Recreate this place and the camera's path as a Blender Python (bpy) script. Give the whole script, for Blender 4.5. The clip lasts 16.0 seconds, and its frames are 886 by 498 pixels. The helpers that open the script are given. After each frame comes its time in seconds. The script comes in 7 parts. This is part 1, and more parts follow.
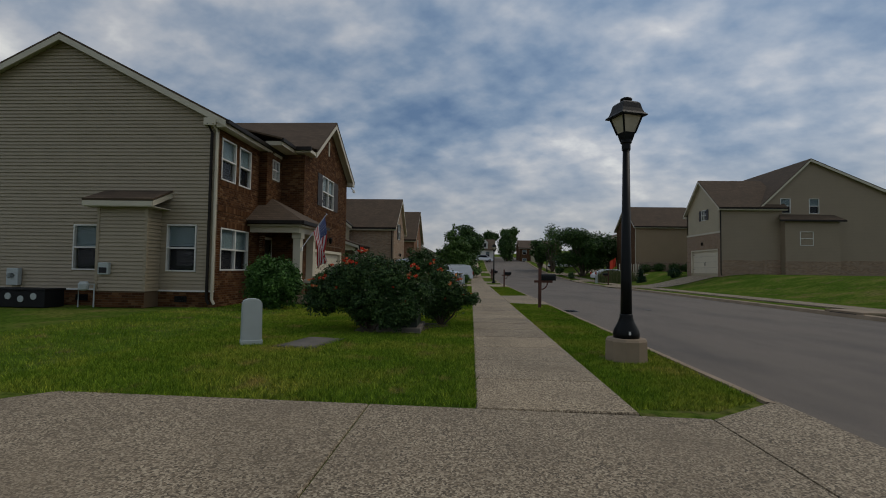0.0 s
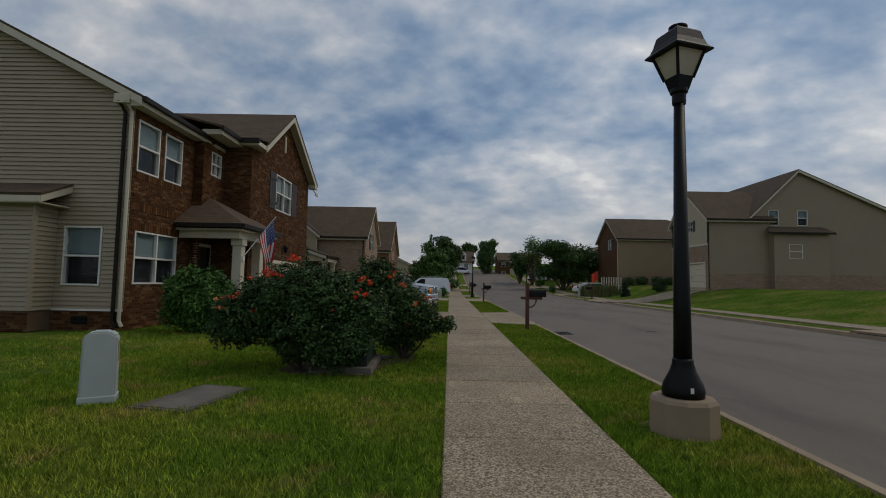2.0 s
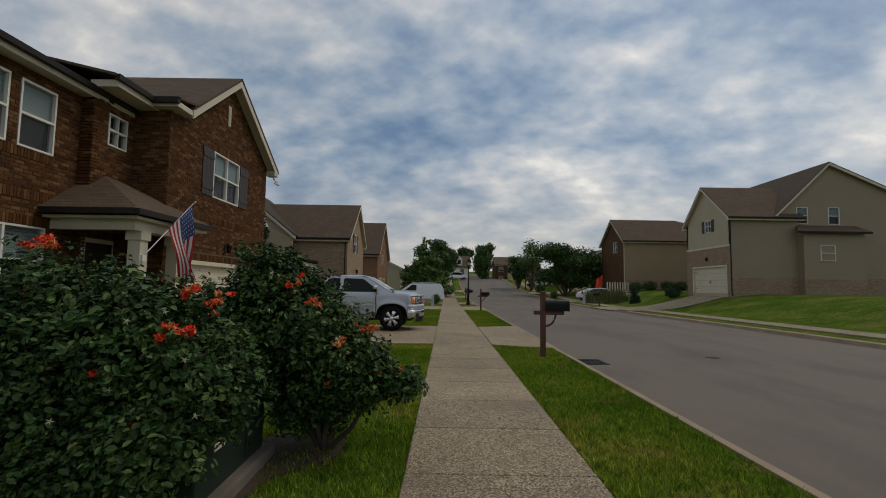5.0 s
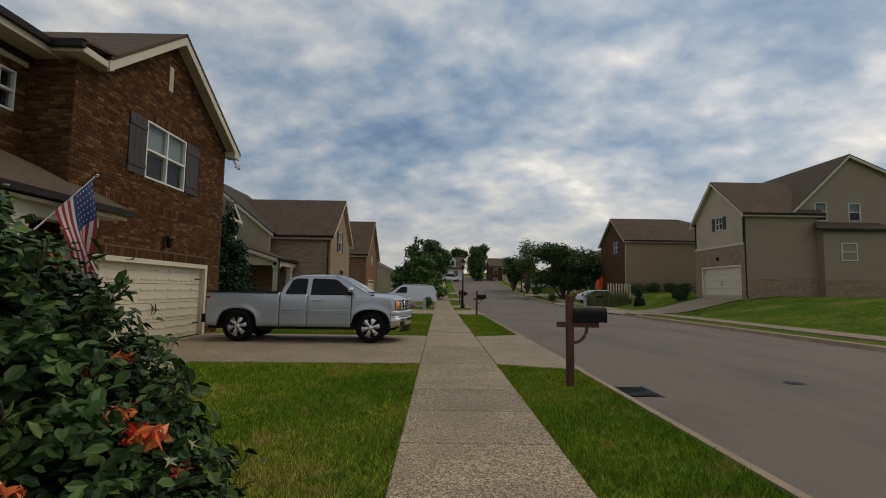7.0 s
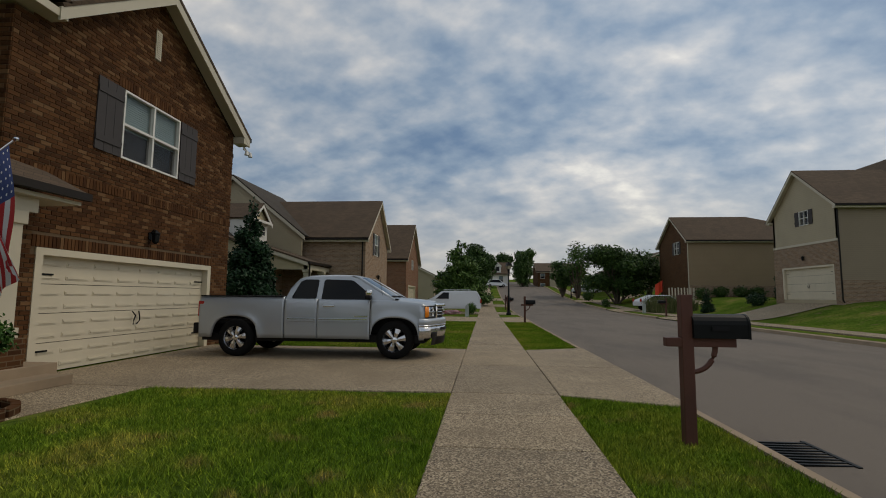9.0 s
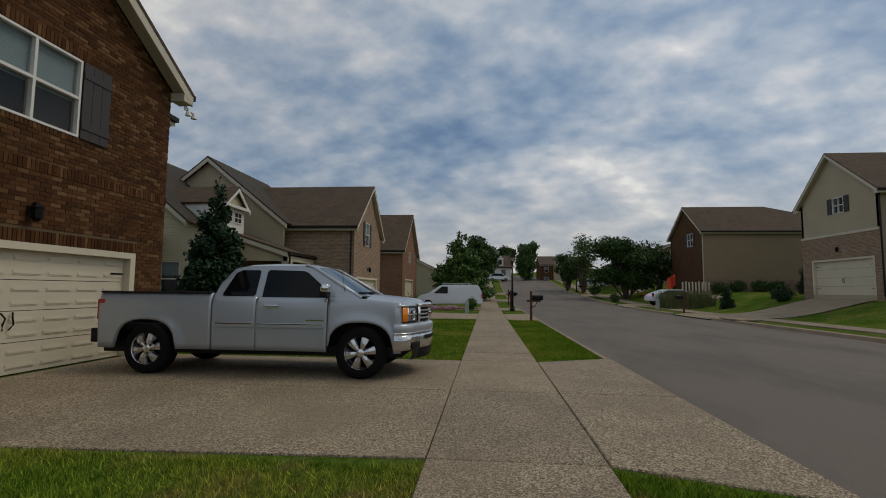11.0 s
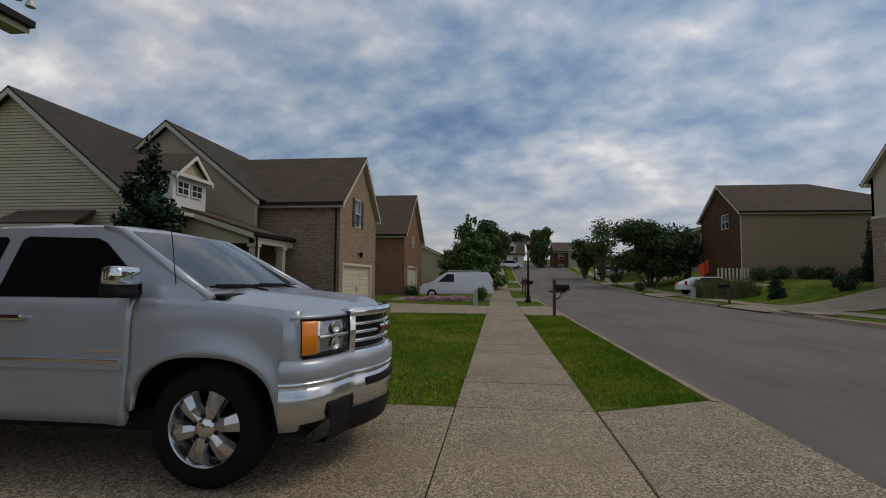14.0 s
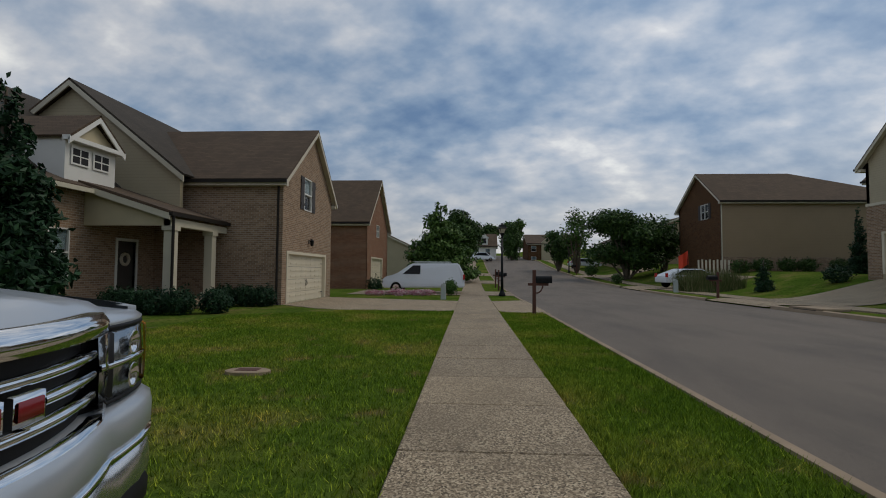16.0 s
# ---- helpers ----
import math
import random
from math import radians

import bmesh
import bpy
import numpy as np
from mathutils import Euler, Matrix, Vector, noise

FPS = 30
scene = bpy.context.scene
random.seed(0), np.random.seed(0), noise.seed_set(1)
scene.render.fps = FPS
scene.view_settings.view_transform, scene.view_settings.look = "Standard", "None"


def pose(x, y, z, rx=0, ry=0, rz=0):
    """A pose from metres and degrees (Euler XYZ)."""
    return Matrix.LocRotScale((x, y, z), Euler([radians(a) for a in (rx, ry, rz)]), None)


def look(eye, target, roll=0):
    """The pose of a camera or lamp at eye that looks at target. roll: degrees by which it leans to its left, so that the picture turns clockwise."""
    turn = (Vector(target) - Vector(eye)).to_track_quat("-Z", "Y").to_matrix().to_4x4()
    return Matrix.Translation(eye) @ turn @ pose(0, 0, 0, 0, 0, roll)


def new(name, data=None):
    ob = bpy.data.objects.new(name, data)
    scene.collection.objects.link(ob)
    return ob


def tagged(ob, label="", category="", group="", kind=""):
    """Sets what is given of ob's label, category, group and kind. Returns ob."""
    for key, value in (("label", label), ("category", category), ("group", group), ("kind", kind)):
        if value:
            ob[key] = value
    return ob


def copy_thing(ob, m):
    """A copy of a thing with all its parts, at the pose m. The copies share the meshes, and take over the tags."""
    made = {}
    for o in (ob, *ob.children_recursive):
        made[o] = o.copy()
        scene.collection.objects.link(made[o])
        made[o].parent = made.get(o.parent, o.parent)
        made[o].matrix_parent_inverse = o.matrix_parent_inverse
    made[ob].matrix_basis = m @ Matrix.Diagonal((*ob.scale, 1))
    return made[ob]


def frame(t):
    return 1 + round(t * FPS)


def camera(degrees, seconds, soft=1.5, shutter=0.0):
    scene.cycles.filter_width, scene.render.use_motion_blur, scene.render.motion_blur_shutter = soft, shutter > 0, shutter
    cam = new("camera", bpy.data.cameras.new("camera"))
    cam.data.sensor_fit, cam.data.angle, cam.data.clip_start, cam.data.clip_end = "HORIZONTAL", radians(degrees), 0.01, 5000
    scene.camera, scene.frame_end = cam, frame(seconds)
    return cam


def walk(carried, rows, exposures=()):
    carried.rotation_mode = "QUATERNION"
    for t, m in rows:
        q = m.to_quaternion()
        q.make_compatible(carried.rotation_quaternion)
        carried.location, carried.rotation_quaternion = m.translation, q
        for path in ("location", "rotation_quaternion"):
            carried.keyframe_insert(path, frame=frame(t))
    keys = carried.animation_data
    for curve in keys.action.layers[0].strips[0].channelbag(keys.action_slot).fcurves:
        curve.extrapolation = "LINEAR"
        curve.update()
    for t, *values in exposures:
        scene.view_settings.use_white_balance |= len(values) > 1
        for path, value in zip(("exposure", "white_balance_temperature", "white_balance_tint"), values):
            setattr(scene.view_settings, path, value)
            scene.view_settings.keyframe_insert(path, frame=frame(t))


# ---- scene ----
cam = camera(84.7, 16.0, soft=1.0)
ROWS = [
    (0, (-0.073, -0.487, 1.311), (-0.188, 1.508, 1.396), 0.9),
    (0.5, (-0.019, 0.23, 1.323), (-0.125, 2.225, 1.423), 0.9),
    (1, (-0.03, 0.934, 1.298), (-0.093, 2.929, 1.422), 1.0),
    (1.5, (0.019, 1.642, 1.36), (-0.047, 3.636, 1.493), 1.1),
    (2, (0.027, 2.315, 1.37), (-0.001, 4.31, 1.507), 1.1),
    (2.5, (0.034, 3.085, 1.417), (0.018, 5.08, 1.566), 1.1),
    (3, (0.189, 3.724, 1.462), (0.188, 5.719, 1.603), 1.1),
    (3.5, (0.187, 4.46, 1.459), (0.18, 6.455, 1.603), 1.0),
    (4, (0.311, 5.201, 1.439), (0.296, 7.195, 1.592), 0.9),
    (6.5, (0.302, 8.796, 1.459), (0.298, 10.79, 1.623), 0.9),
    (7, (0.363, 9.551, 1.454), (0.376, 11.544, 1.622), 0.8),
    (7.5, (0.458, 10.207, 1.448), (0.488, 12.201, 1.605), 0.8),
    (8, (0.473, 10.894, 1.403), (0.468, 12.888, 1.56), 0.7),
    (8.5, (0.521, 11.597, 1.392), (0.412, 13.586, 1.573), 0.6),
    (9, (0.475, 12.278, 1.362), (0.304, 14.262, 1.556), 0.5),
    (11.5, (0.55, 15.971, 1.42), (0.368, 17.956, 1.583), 0.5),
    (12, (0.6, 16.762, 1.376), (0.416, 18.747, 1.535), 0.4),
    (12.5, (0.509, 17.453, 1.356), (0.337, 19.44, 1.505), 0.4),
    (13, (0.501, 18.203, 1.384), (0.301, 20.188, 1.529), 0.5),
    (13.5, (0.498, 18.908, 1.396), (0.297, 20.892, 1.538), 0.5),
    (14, (0.473, 19.686, 1.426), (0.248, 21.67, 1.545), 0.4),
    (14.5, (0.475, 20.454, 1.413), (0.27, 22.44, 1.521), 0.4),
    (15, (0.443, 21.278, 1.388), (0.243, 23.266, 1.488), 0.3),
    (15.5, (0.487, 22.044, 1.35), (0.322, 24.035, 1.443), 0.3),
    (16, (0.542, 22.796, 1.337), (0.43, 24.79, 1.429), 0.4),
]
walk(cam, [(t, look(eye, target, roll)) for t, eye, target, roll in ROWS],
     exposures=[(0, -0.44, 6600, 8), (4, -0.26, 7000, 8), (7, -0.08, 7400, 8), (9, -0.16, 7250, 8), (12, -0.29, 6850, 8), (16, -0.2, 6650, 8)])

# ---- world, sun ----
world = bpy.data.worlds.new("evening_sky")
scene.world = world
world.use_nodes = True
SUN_EL, SUN_ROT = radians(24), radians(70)


def build_sky():
    nt = world.node_tree
    nt.nodes.clear()
    N, L = nt.nodes.new, nt.links.new
    out, bg = N("ShaderNodeOutputWorld"), N("ShaderNodeBackground")
    sky = N("ShaderNodeTexSky")
    sky.sky_type, sky.sun_disc = "NISHITA", False
    sky.sun_elevation, sky.sun_rotation = SUN_EL, SUN_ROT
    tc, sep = N("ShaderNodeTexCoord"), N("ShaderNodeSeparateXYZ")
    L(tc.outputs["Generated"], sep.inputs[0])

    def m(op, a, b):
        n = N("ShaderNodeMath")
        n.operation = op
        for i, v in enumerate((a, b)):
            if v is None:
                continue
            if isinstance(v, (int, float)):
                n.inputs[i].default_value = v
            else:
                L(v, n.inputs[i])
        return n.outputs[0]
    # cloud deck: the view direction carried up to a flat layer
    zz = m("ADD", m("MAXIMUM", sep.outputs[2], 0.0), 0.42)
    cx, cy = m("DIVIDE", sep.outputs[0], zz), m("DIVIDE", sep.outputs[1], zz)
    com = N("ShaderNodeCombineXYZ")
    L(cx, com.inputs[0]), L(cy, com.inputs[1])

    def cloud(scale, rough, dist, seed):
        n = N("ShaderNodeTexNoise")
        n.noise_dimensions = "3D"
        mp = N("ShaderNodeMapping")
        mp.inputs["Location"].default_value = (seed, seed * 0.7, seed)
        mp.inputs["Rotation"].default_value = (0, 0, radians(28))
        mp.inputs["Scale"].default_value = (0.8, 1.0, 1)
        L(com.outputs[0], mp.inputs[0]), L(mp.outputs[0], n.inputs["Vector"])
        n.inputs["Scale"].default_value, n.inputs["Detail"].default_value = scale, 7
        n.inputs["Roughness"].default_value, n.inputs["Distortion"].default_value = rough, dist
        return n.outputs["Fac"]
    big, mid, small = cloud(1.3, 0.45, 0.0, 2.3), cloud(4.6, 0.5, 0.0, 8.4), cloud(13.0, 0.5, 0.0, 5.2)
    mix = m("ADD", m("ADD", m("MULTIPLY", big, 0.34), m("MULTIPLY", mid, 0.4)), m("MULTIPLY", small, 0.26))
    ramp = N("ShaderNodeValToRGB")
    L(mix, ramp.inputs[0])
    el = ramp.color_ramp.elements
    el[0].position, el[0].color = 0.34, (0.13, 0.22, 0.39, 1)
    el[1].position, el[1].color = 0.65, (0.98, 0.98, 0.97, 1)
    for p, c in ((0.42, (0.24, 0.335, 0.49, 1)), (0.495, (0.4, 0.47, 0.59, 1)), (0.57, (0.62, 0.645, 0.71, 1))):
        e = el.new(p)
        e.color = c
    # a pale warm band low over the horizon
    low = N("ShaderNodeValToRGB")
    L(sep.outputs[2], low.inputs[0])
    le = low.color_ramp.elements
    le[0].position, le[0].color = 0.03, (0.44, 0.44, 0.47, 1)
    le[1].position, le[1].color = 0.24, (0.44, 0.44, 0.47, 0)
    mixl = N("ShaderNodeMix")
    mixl.data_type = "RGBA"
    L(m("MULTIPLY", low.outputs["Alpha"], 0.6), mixl.inputs["Factor"])
    L(ramp.outputs[0], mixl.inputs["A"]), L(low.outputs[0], mixl.inputs["B"])
    # the sky's own light shines a little through the deck
    add = N("ShaderNodeMix")
    add.data_type, add.blend_type = "RGBA", "ADD"
    add.inputs["Factor"].default_value = 1.0
    sc = N("ShaderNodeVectorMath")
    sc.operation = "SCALE"
    sc.inputs["Scale"].default_value = 0.012
    L(sky.outputs[0], sc.inputs[0])
    L(mixl.outputs["Result"], add.inputs["A"]), L(sc.outputs[0], add.inputs["B"])
    L(add.outputs["Result"], bg.inputs["Color"])
    # the deck is brightest round the hidden sun
    dot = N("ShaderNodeVectorMath")
    dot.operation = "DOT_PRODUCT"
    dot.inputs[1].default_value = Vector((0.4, 0.7, 0.62)).normalized()
    L(tc.outputs["Generated"], dot.inputs[0])
    glow = m("ADD", 0.9, m("MULTIPLY", m("POWER", m("MAXIMUM", dot.outputs["Value"], 0.0), 5.0), 0.22))
    L(glow, bg.inputs["Strength"])
    L(bg.outputs[0], out.inputs[0])


build_sky()
sun = new("sun", bpy.data.lights.new("sun", "SUN"))
sun.data.energy, sun.data.angle, sun.data.color = 0.9, radians(25), (1.0, 0.9, 0.78)
sun.matrix_world = look((30, 30, 40), (0, 22, 0))

# ---- materials ----


class Mat:
    """A small builder round one Principled material."""

    def __init__(self, name, color=(0.5, 0.5, 0.5), rough=0.7, metal=0.0, spec=None):
        self.m = bpy.data.materials.new(name)
        self.m.use_nodes = True
        self.nt = self.m.node_tree
        self.b = self.nt.nodes["Principled BSDF"]
        self.b.inputs["Base Color"].default_value = (*color, 1)
        self.b.inputs["Roughness"].default_value = rough
        self.b.inputs["Metallic"].default_value = metal
        if spec is not None:
            self.b.inputs["Specular IOR Level"].default_value = spec
        self.co = None
        self.col = None
        self.h = None

    def n(self, kind, **kw):
        nd = self.nt.nodes.new(kind)
        for k, v in kw.items():
            nd.inputs[k].default_value = v
        return nd

    def link(self, a, b):
        self.nt.links.new(a, b)

    def coords(self):
        if self.co is None:
            g = self.nt.nodes.new("ShaderNodeNewGeometry")
            self.co = g.outputs["Position"]
        return self.co

    def noise(self, scale, detail=4, rough=0.55, stretch=None):
        nd = self.n("ShaderNodeTexNoise", Scale=scale, Detail=detail, Roughness=rough)
        src = self.coords()
        if stretch:
            mp = self.n("ShaderNodeMapping", Scale=stretch)
            self.link(src, mp.inputs[0])
            src = mp.outputs[0]
        self.link(src, nd.inputs["Vector"])
        return nd.outputs["Fac"]

    def ramp(self, fac, stops):
        r = self.nt.nodes.new("ShaderNodeValToRGB")
        el = r.color_ramp.elements
        el[0].position, el[0].color = stops[0][0], (*stops[0][1], 1)
        el[1].position, el[1].color = stops[-1][0], (*stops[-1][1], 1)
        for p, c in stops[1:-1]:
            e = el.new(p)
            e.color = (*c, 1)
        self.link(fac, r.inputs[0])
        return r.outputs[0]

    def mix(self, a, b, fac, mode="MIX"):
        nd = self.nt.nodes.new("ShaderNodeMix")
        nd.data_type, nd.blend_type = "RGBA", mode
        for sock, v in ((nd.inputs["A"], a), (nd.inputs["B"], b), (nd.inputs["Factor"], fac)):
            if isinstance(v, (int, float)):
                sock.default_value = v
            elif isinstance(v, tuple):
                sock.default_value = (*v, 1)
            else:
                self.link(v, sock)
        return nd.outputs["Result"]

    def base(self, out):
        self.link(out, self.b.inputs["Base Color"])
        return self

    def bump(self, fac, strength=0.3, dist=0.01):
        bp = self.n("ShaderNodeBump", Strength=strength, Distance=dist)
        self.link(fac, bp.inputs["Height"])
        self.link(bp.outputs[0], self.b.inputs["Normal"])
        return self

    def random(self):
        return self.nt.nodes.new("ShaderNodeObjectInfo").outputs["Random"]

    def island(self):
        return self.nt.nodes.new("ShaderNodeNewGeometry").outputs["Random Per Island"]


def scaled(c, k):
    return tuple(min(1, v * k) for v in c)


def plain(name, color, rough=0.6, metal=0.0, var=0.12, grain=40, bump=0.1, spec=None):
    """A painted, cast or moulded surface with blotches and a fine grain."""
    a = Mat(name, color, rough, metal, spec)
    big, fine = a.noise(1.3, 3), a.noise(grain, 3)
    c = a.ramp(big, [(0.3, scaled(color, 1 - var)), (0.7, scaled(color, 1 + var))])
    c = a.mix(c, scaled(color, 0.6), a.ramp(fine, [(0.55, (0, 0, 0)), (0.8, (var, var, var))]))
    a.base(c)
    if bump:
        a.bump(fine, bump, 0.004)
    return a.m


def aggregate(name, base, light, dark, scale=95):
    """Washed concrete with its small stones laid bare."""
    a = Mat(name, base, 0.85)
    v = a.n("ShaderNodeTexVoronoi", Scale=scale)
    a.link(a.coords(), v.inputs["Vector"])
    st = a.ramp(v.outputs["Color"], [(0.15, dark), (0.5, base), (0.85, light)])
    big = a.noise(0.9, 4)
    c = a.mix(st, scaled(base, 0.62), a.ramp(big, [(0.42, (0, 0, 0)), (0.72, (0.6, 0.6, 0.6))]))
    c = a.mix(c, scaled(base, 1.15), a.ramp(a.noise(0.33, 2), [(0.5, (0, 0, 0)), (0.7, (0.35, 0.35, 0.35))]))
    rnd = a.ramp(a.random(), [(0, (0.86, 0.86, 0.86)), (1, (1.08, 1.07, 1.05))])
    a.base(a.mix(c, rnd, 1.0, "MULTIPLY"))
    a.bump(v.outputs["Distance"], 0.5, 0.006)
    return a.m


def brick_mat(name, tones, scale=1.0, pattern=False):
    a = Mat(name, tones[1], 0.92, spec=0.15)
    if pattern:
        g = a.nt.nodes.new("ShaderNodeTexBrick")
        tc = a.coords()
        sep = a.nt.nodes.new("ShaderNodeSeparateXYZ")
        a.link(tc, sep.inputs[0])
        s = a.nt.nodes.new("ShaderNodeMath")
        s.operation = "ADD"
        a.link(sep.outputs[0], s.inputs[0]), a.link(sep.outputs[1], s.inputs[1])
        cb = a.nt.nodes.new("ShaderNodeCombineXYZ")
        a.link(s.outputs[0], cb.inputs[0]), a.link(sep.outputs[2], cb.inputs[1])
        a.link(cb.outputs[0], g.inputs["Vector"])
        g.inputs["Color1"].default_value = (*tones[0], 1)
        g.inputs["Color2"].default_value = (*tones[2], 1)
        g.inputs["Mortar"].default_value = (*tones[3], 1)
        g.inputs["Scale"].default_value = 1
        g.inputs["Brick Width"].default_value, g.inputs["Row Height"].default_value = 0.213, 0.077
        g.inputs["Mortar Size"].default_value = 0.008
        c = g.outputs["Color"]
        a.bump(g.outputs["Fac"], -0.4, 0.008)
    else:
        c = a.ramp(a.island(), [(0, tones[0]), (0.45, tones[1]), (0.8, tones[2]), (1, tones[4])])
        a.bump(a.noise(60, 4), 0.4, 0.006)
    c = a.mix(c, scaled(tones[0], 0.55), a.ramp(a.noise(1.1, 4), [(0.45, (0, 0, 0)), (0.75, (0.18, 0.18, 0.18))]))
    a.base(c)
    return a.m


def grass_mat(name, blades=False):
    a = Mat(name, (0.07, 0.13, 0.03), 0.9, spec=0.0)
    big = a.noise(0.5, 4)
    c = a.ramp(big, [(0.3, (0.085, 0.155, 0.019)), (0.48, (0.13, 0.2, 0.028)), (0.6, (0.2, 0.235, 0.043)), (0.72, (0.29, 0.245, 0.082))])
    fine = a.noise(9, 5)
    c = a.mix(c, (0.035, 0.075, 0.01), a.ramp(fine, [(0.3, (0.8, 0.8, 0.8)), (0.58, (0, 0, 0))]))
    c = a.mix(c, (0.25, 0.175, 0.085), a.ramp(a.noise(1.7, 4), [(0.58, (0, 0, 0)), (0.7, (0.65, 0.65, 0.65))]))
    if blades:
        c = a.mix(c, a.ramp(a.island(), [(0, (0.7, 0.75, 0.55)), (0.5, (1.4, 1.38, 1.0)), (0.88, (2.15, 2.0, 1.4)), (1, (3.3, 2.5, 1.7))]), 1.0, "MULTIPLY")
        a.b.inputs["Transmission Weight"].default_value = 0.0
    else:
        c = a.mix(c, (0.74, 0.74, 0.8), 1.0, "MULTIPLY")
        a.bump(a.noise(45, 5), 0.9, 0.03)
    a.base(c)
    return a.m


def leaf_mat(name, dark, mid, light, rough=0.5):
    a = Mat(name, mid, rough, spec=0.18)
    c = a.ramp(a.island(), [(0, dark), (0.55, mid), (1, light)])
    c = a.mix(c, scaled(dark, 0.7), a.ramp(a.noise(2.2, 3), [(0.4, (0, 0, 0)), (0.7, (0.5, 0.5, 0.5))]))
    a.base(c)
    return a.m


def shingle_mat(name, c0, c1, c2):
    a = Mat(name, c1, 0.95)
    g = a.nt.nodes.new("ShaderNodeTexBrick")
    sep = a.nt.nodes.new("ShaderNodeSeparateXYZ")
    a.link(a.coords(), sep.inputs[0])
    s = a.nt.nodes.new("ShaderNodeMath")
    s.operation = "ADD"
    a.link(sep.outputs[0], s.inputs[0]), a.link(sep.outputs[1], s.inputs[1])
    cb = a.nt.nodes.new("ShaderNodeCombineXYZ")
    a.link(s.outputs[0], cb.inputs[0]), a.link(sep.outputs[2], cb.inputs[1])
    a.link(cb.outputs[0], g.inputs["Vector"])
    for k, v in (("Color1", c0), ("Color2", c1), ("Mortar", scaled(c0, 0.55))):
        g.inputs[k].default_value = (*v, 1)
    g.inputs["Scale"].default_value = 1
    g.inputs["Brick Width"].default_value, g.inputs["Row Height"].default_value = 0.3, 0.085
    g.inputs["Mortar Size"].default_value = 0.006
    c = a.mix(g.outputs["Color"], c2, a.ramp(a.noise(0.8, 5), [(0.42, (0, 0, 0)), (0.75, (0.55, 0.55, 0.55))]))
    c = a.mix(c, scaled(c0, 0.5), a.ramp(a.noise(70, 2), [(0.5, (0, 0, 0)), (0.75, (0.5, 0.5, 0.5))]))
    a.base(c).bump(g.outputs["Fac"], -0.5, 0.012)
    return a.m


def asphalt_mat():
    a = Mat("asphalt", (0.09, 0.085, 0.085), 0.9)
    fine = a.noise(160, 3)
    c = a.ramp(fine, [(0.3, (0.085, 0.069, 0.053)), (0.5, (0.148, 0.12, 0.094)), (0.75, (0.235, 0.193, 0.152))])
    c = a.mix(c, (0.055, 0.048, 0.042), a.ramp(a.noise(0.35, 5, 0.6, (1.6, 0.5, 1)), [(0.45, (0, 0, 0)), (0.72, (0.6, 0.6, 0.6))]))
    c = a.mix(c, (0.19, 0.158, 0.128), a.ramp(a.noise(1.5, 5, 0.65), [(0.58, (0, 0, 0)), (0.75, (0.4, 0.4, 0.4))]))
    a.base(c).bump(fine, 0.4, 0.005)
    return a.m


def glass_mat():
    a = Mat("window_glass", (0.02, 0.025, 0.03), 0.03, spec=0.6)
    a.b.inputs["Alpha"].default_value = 0.24
    return a.m


ASPHALT = asphalt_mat()
WALK = aggregate("washed_concrete", (0.272, 0.205, 0.128), (0.56, 0.455, 0.31), (0.085, 0.063, 0.038), 75)
KERB = plain("kerb_concrete", (0.29, 0.215, 0.14), 0.9, var=0.2, grain=70, bump=0.3)
JOINT = plain("joint_dirt", (0.07, 0.06, 0.05), 0.95)
GRASS, BLADES = grass_mat("lawn"), grass_mat("lawn_blades", True)
SIDING = plain("beige_vinyl", (0.335, 0.275, 0.187), 0.55, var=0.06, grain=25, bump=0.05)
SIDING2 = plain("pale_vinyl", (0.50, 0.425, 0.275), 0.55, var=0.06, grain=25, bump=0.05)
TAN = plain("tan_vinyl", (0.40, 0.335, 0.255), 0.6, var=0.07, grain=25, bump=0.05)
TRIM = plain("cream_trim", (0.54, 0.49, 0.375), 0.5, var=0.05, bump=0.03)
WHITE = plain("white_paint", (0.7, 0.685, 0.635), 0.45, var=0.04, bump=0.02)
GUTTER = plain("dark_gutter", (0.022, 0.018, 0.015), 0.5, var=0.1, spec=0.15)
B_TONES = [(0.054, 0.022, 0.0085), (0.09, 0.038, 0.0145), (0.122, 0.054, 0.021), (0.13, 0.088, 0.052), (0.18, 0.1, 0.048)]
B2_TONES = [(0.20, 0.125, 0.075), (0.27, 0.175, 0.105), (0.33, 0.22, 0.14), (0.36, 0.31, 0.25), (0.38, 0.29, 0.20)]
B3_TONES = [(0.16, 0.065, 0.035), (0.21, 0.09, 0.048), (0.26, 0.12, 0.065), (0.28, 0.22, 0.16), (0.3, 0.2, 0.13)]
BRICK = brick_mat("red_brown_brick", B_TONES)
BRICK_FAR = brick_mat("red_brown_brick_wall", B_TONES, pattern=True)
BRICK2 = brick_mat("tan_brick_wall", B2_TONES, pattern=True)
BRICK3 = brick_mat("rust_brick_wall", B3_TONES, pattern=True)
MORTAR = plain("mortar", (0.12, 0.078, 0.042), 0.95, grain=90, bump=0.3)
SHINGLE = shingle_mat("brown_shingles", (0.082, 0.054, 0.032), (0.118, 0.078, 0.047), (0.058, 0.038, 0.024))
SHINGLE_DARK = shingle_mat("dark_brown_shingles", (0.046, 0.036, 0.025), (0.064, 0.05, 0.035), (0.03, 0.024, 0.018))
SHUTTER = plain("dark_shutter", (0.036, 0.029, 0.027), 0.65)
GLASS = glass_mat()
# near-black colour that stands in for the shade of interiors, pits and slots
DARK = plain("painted_dark", (0.02, 0.02, 0.022), 0.9, bump=0)
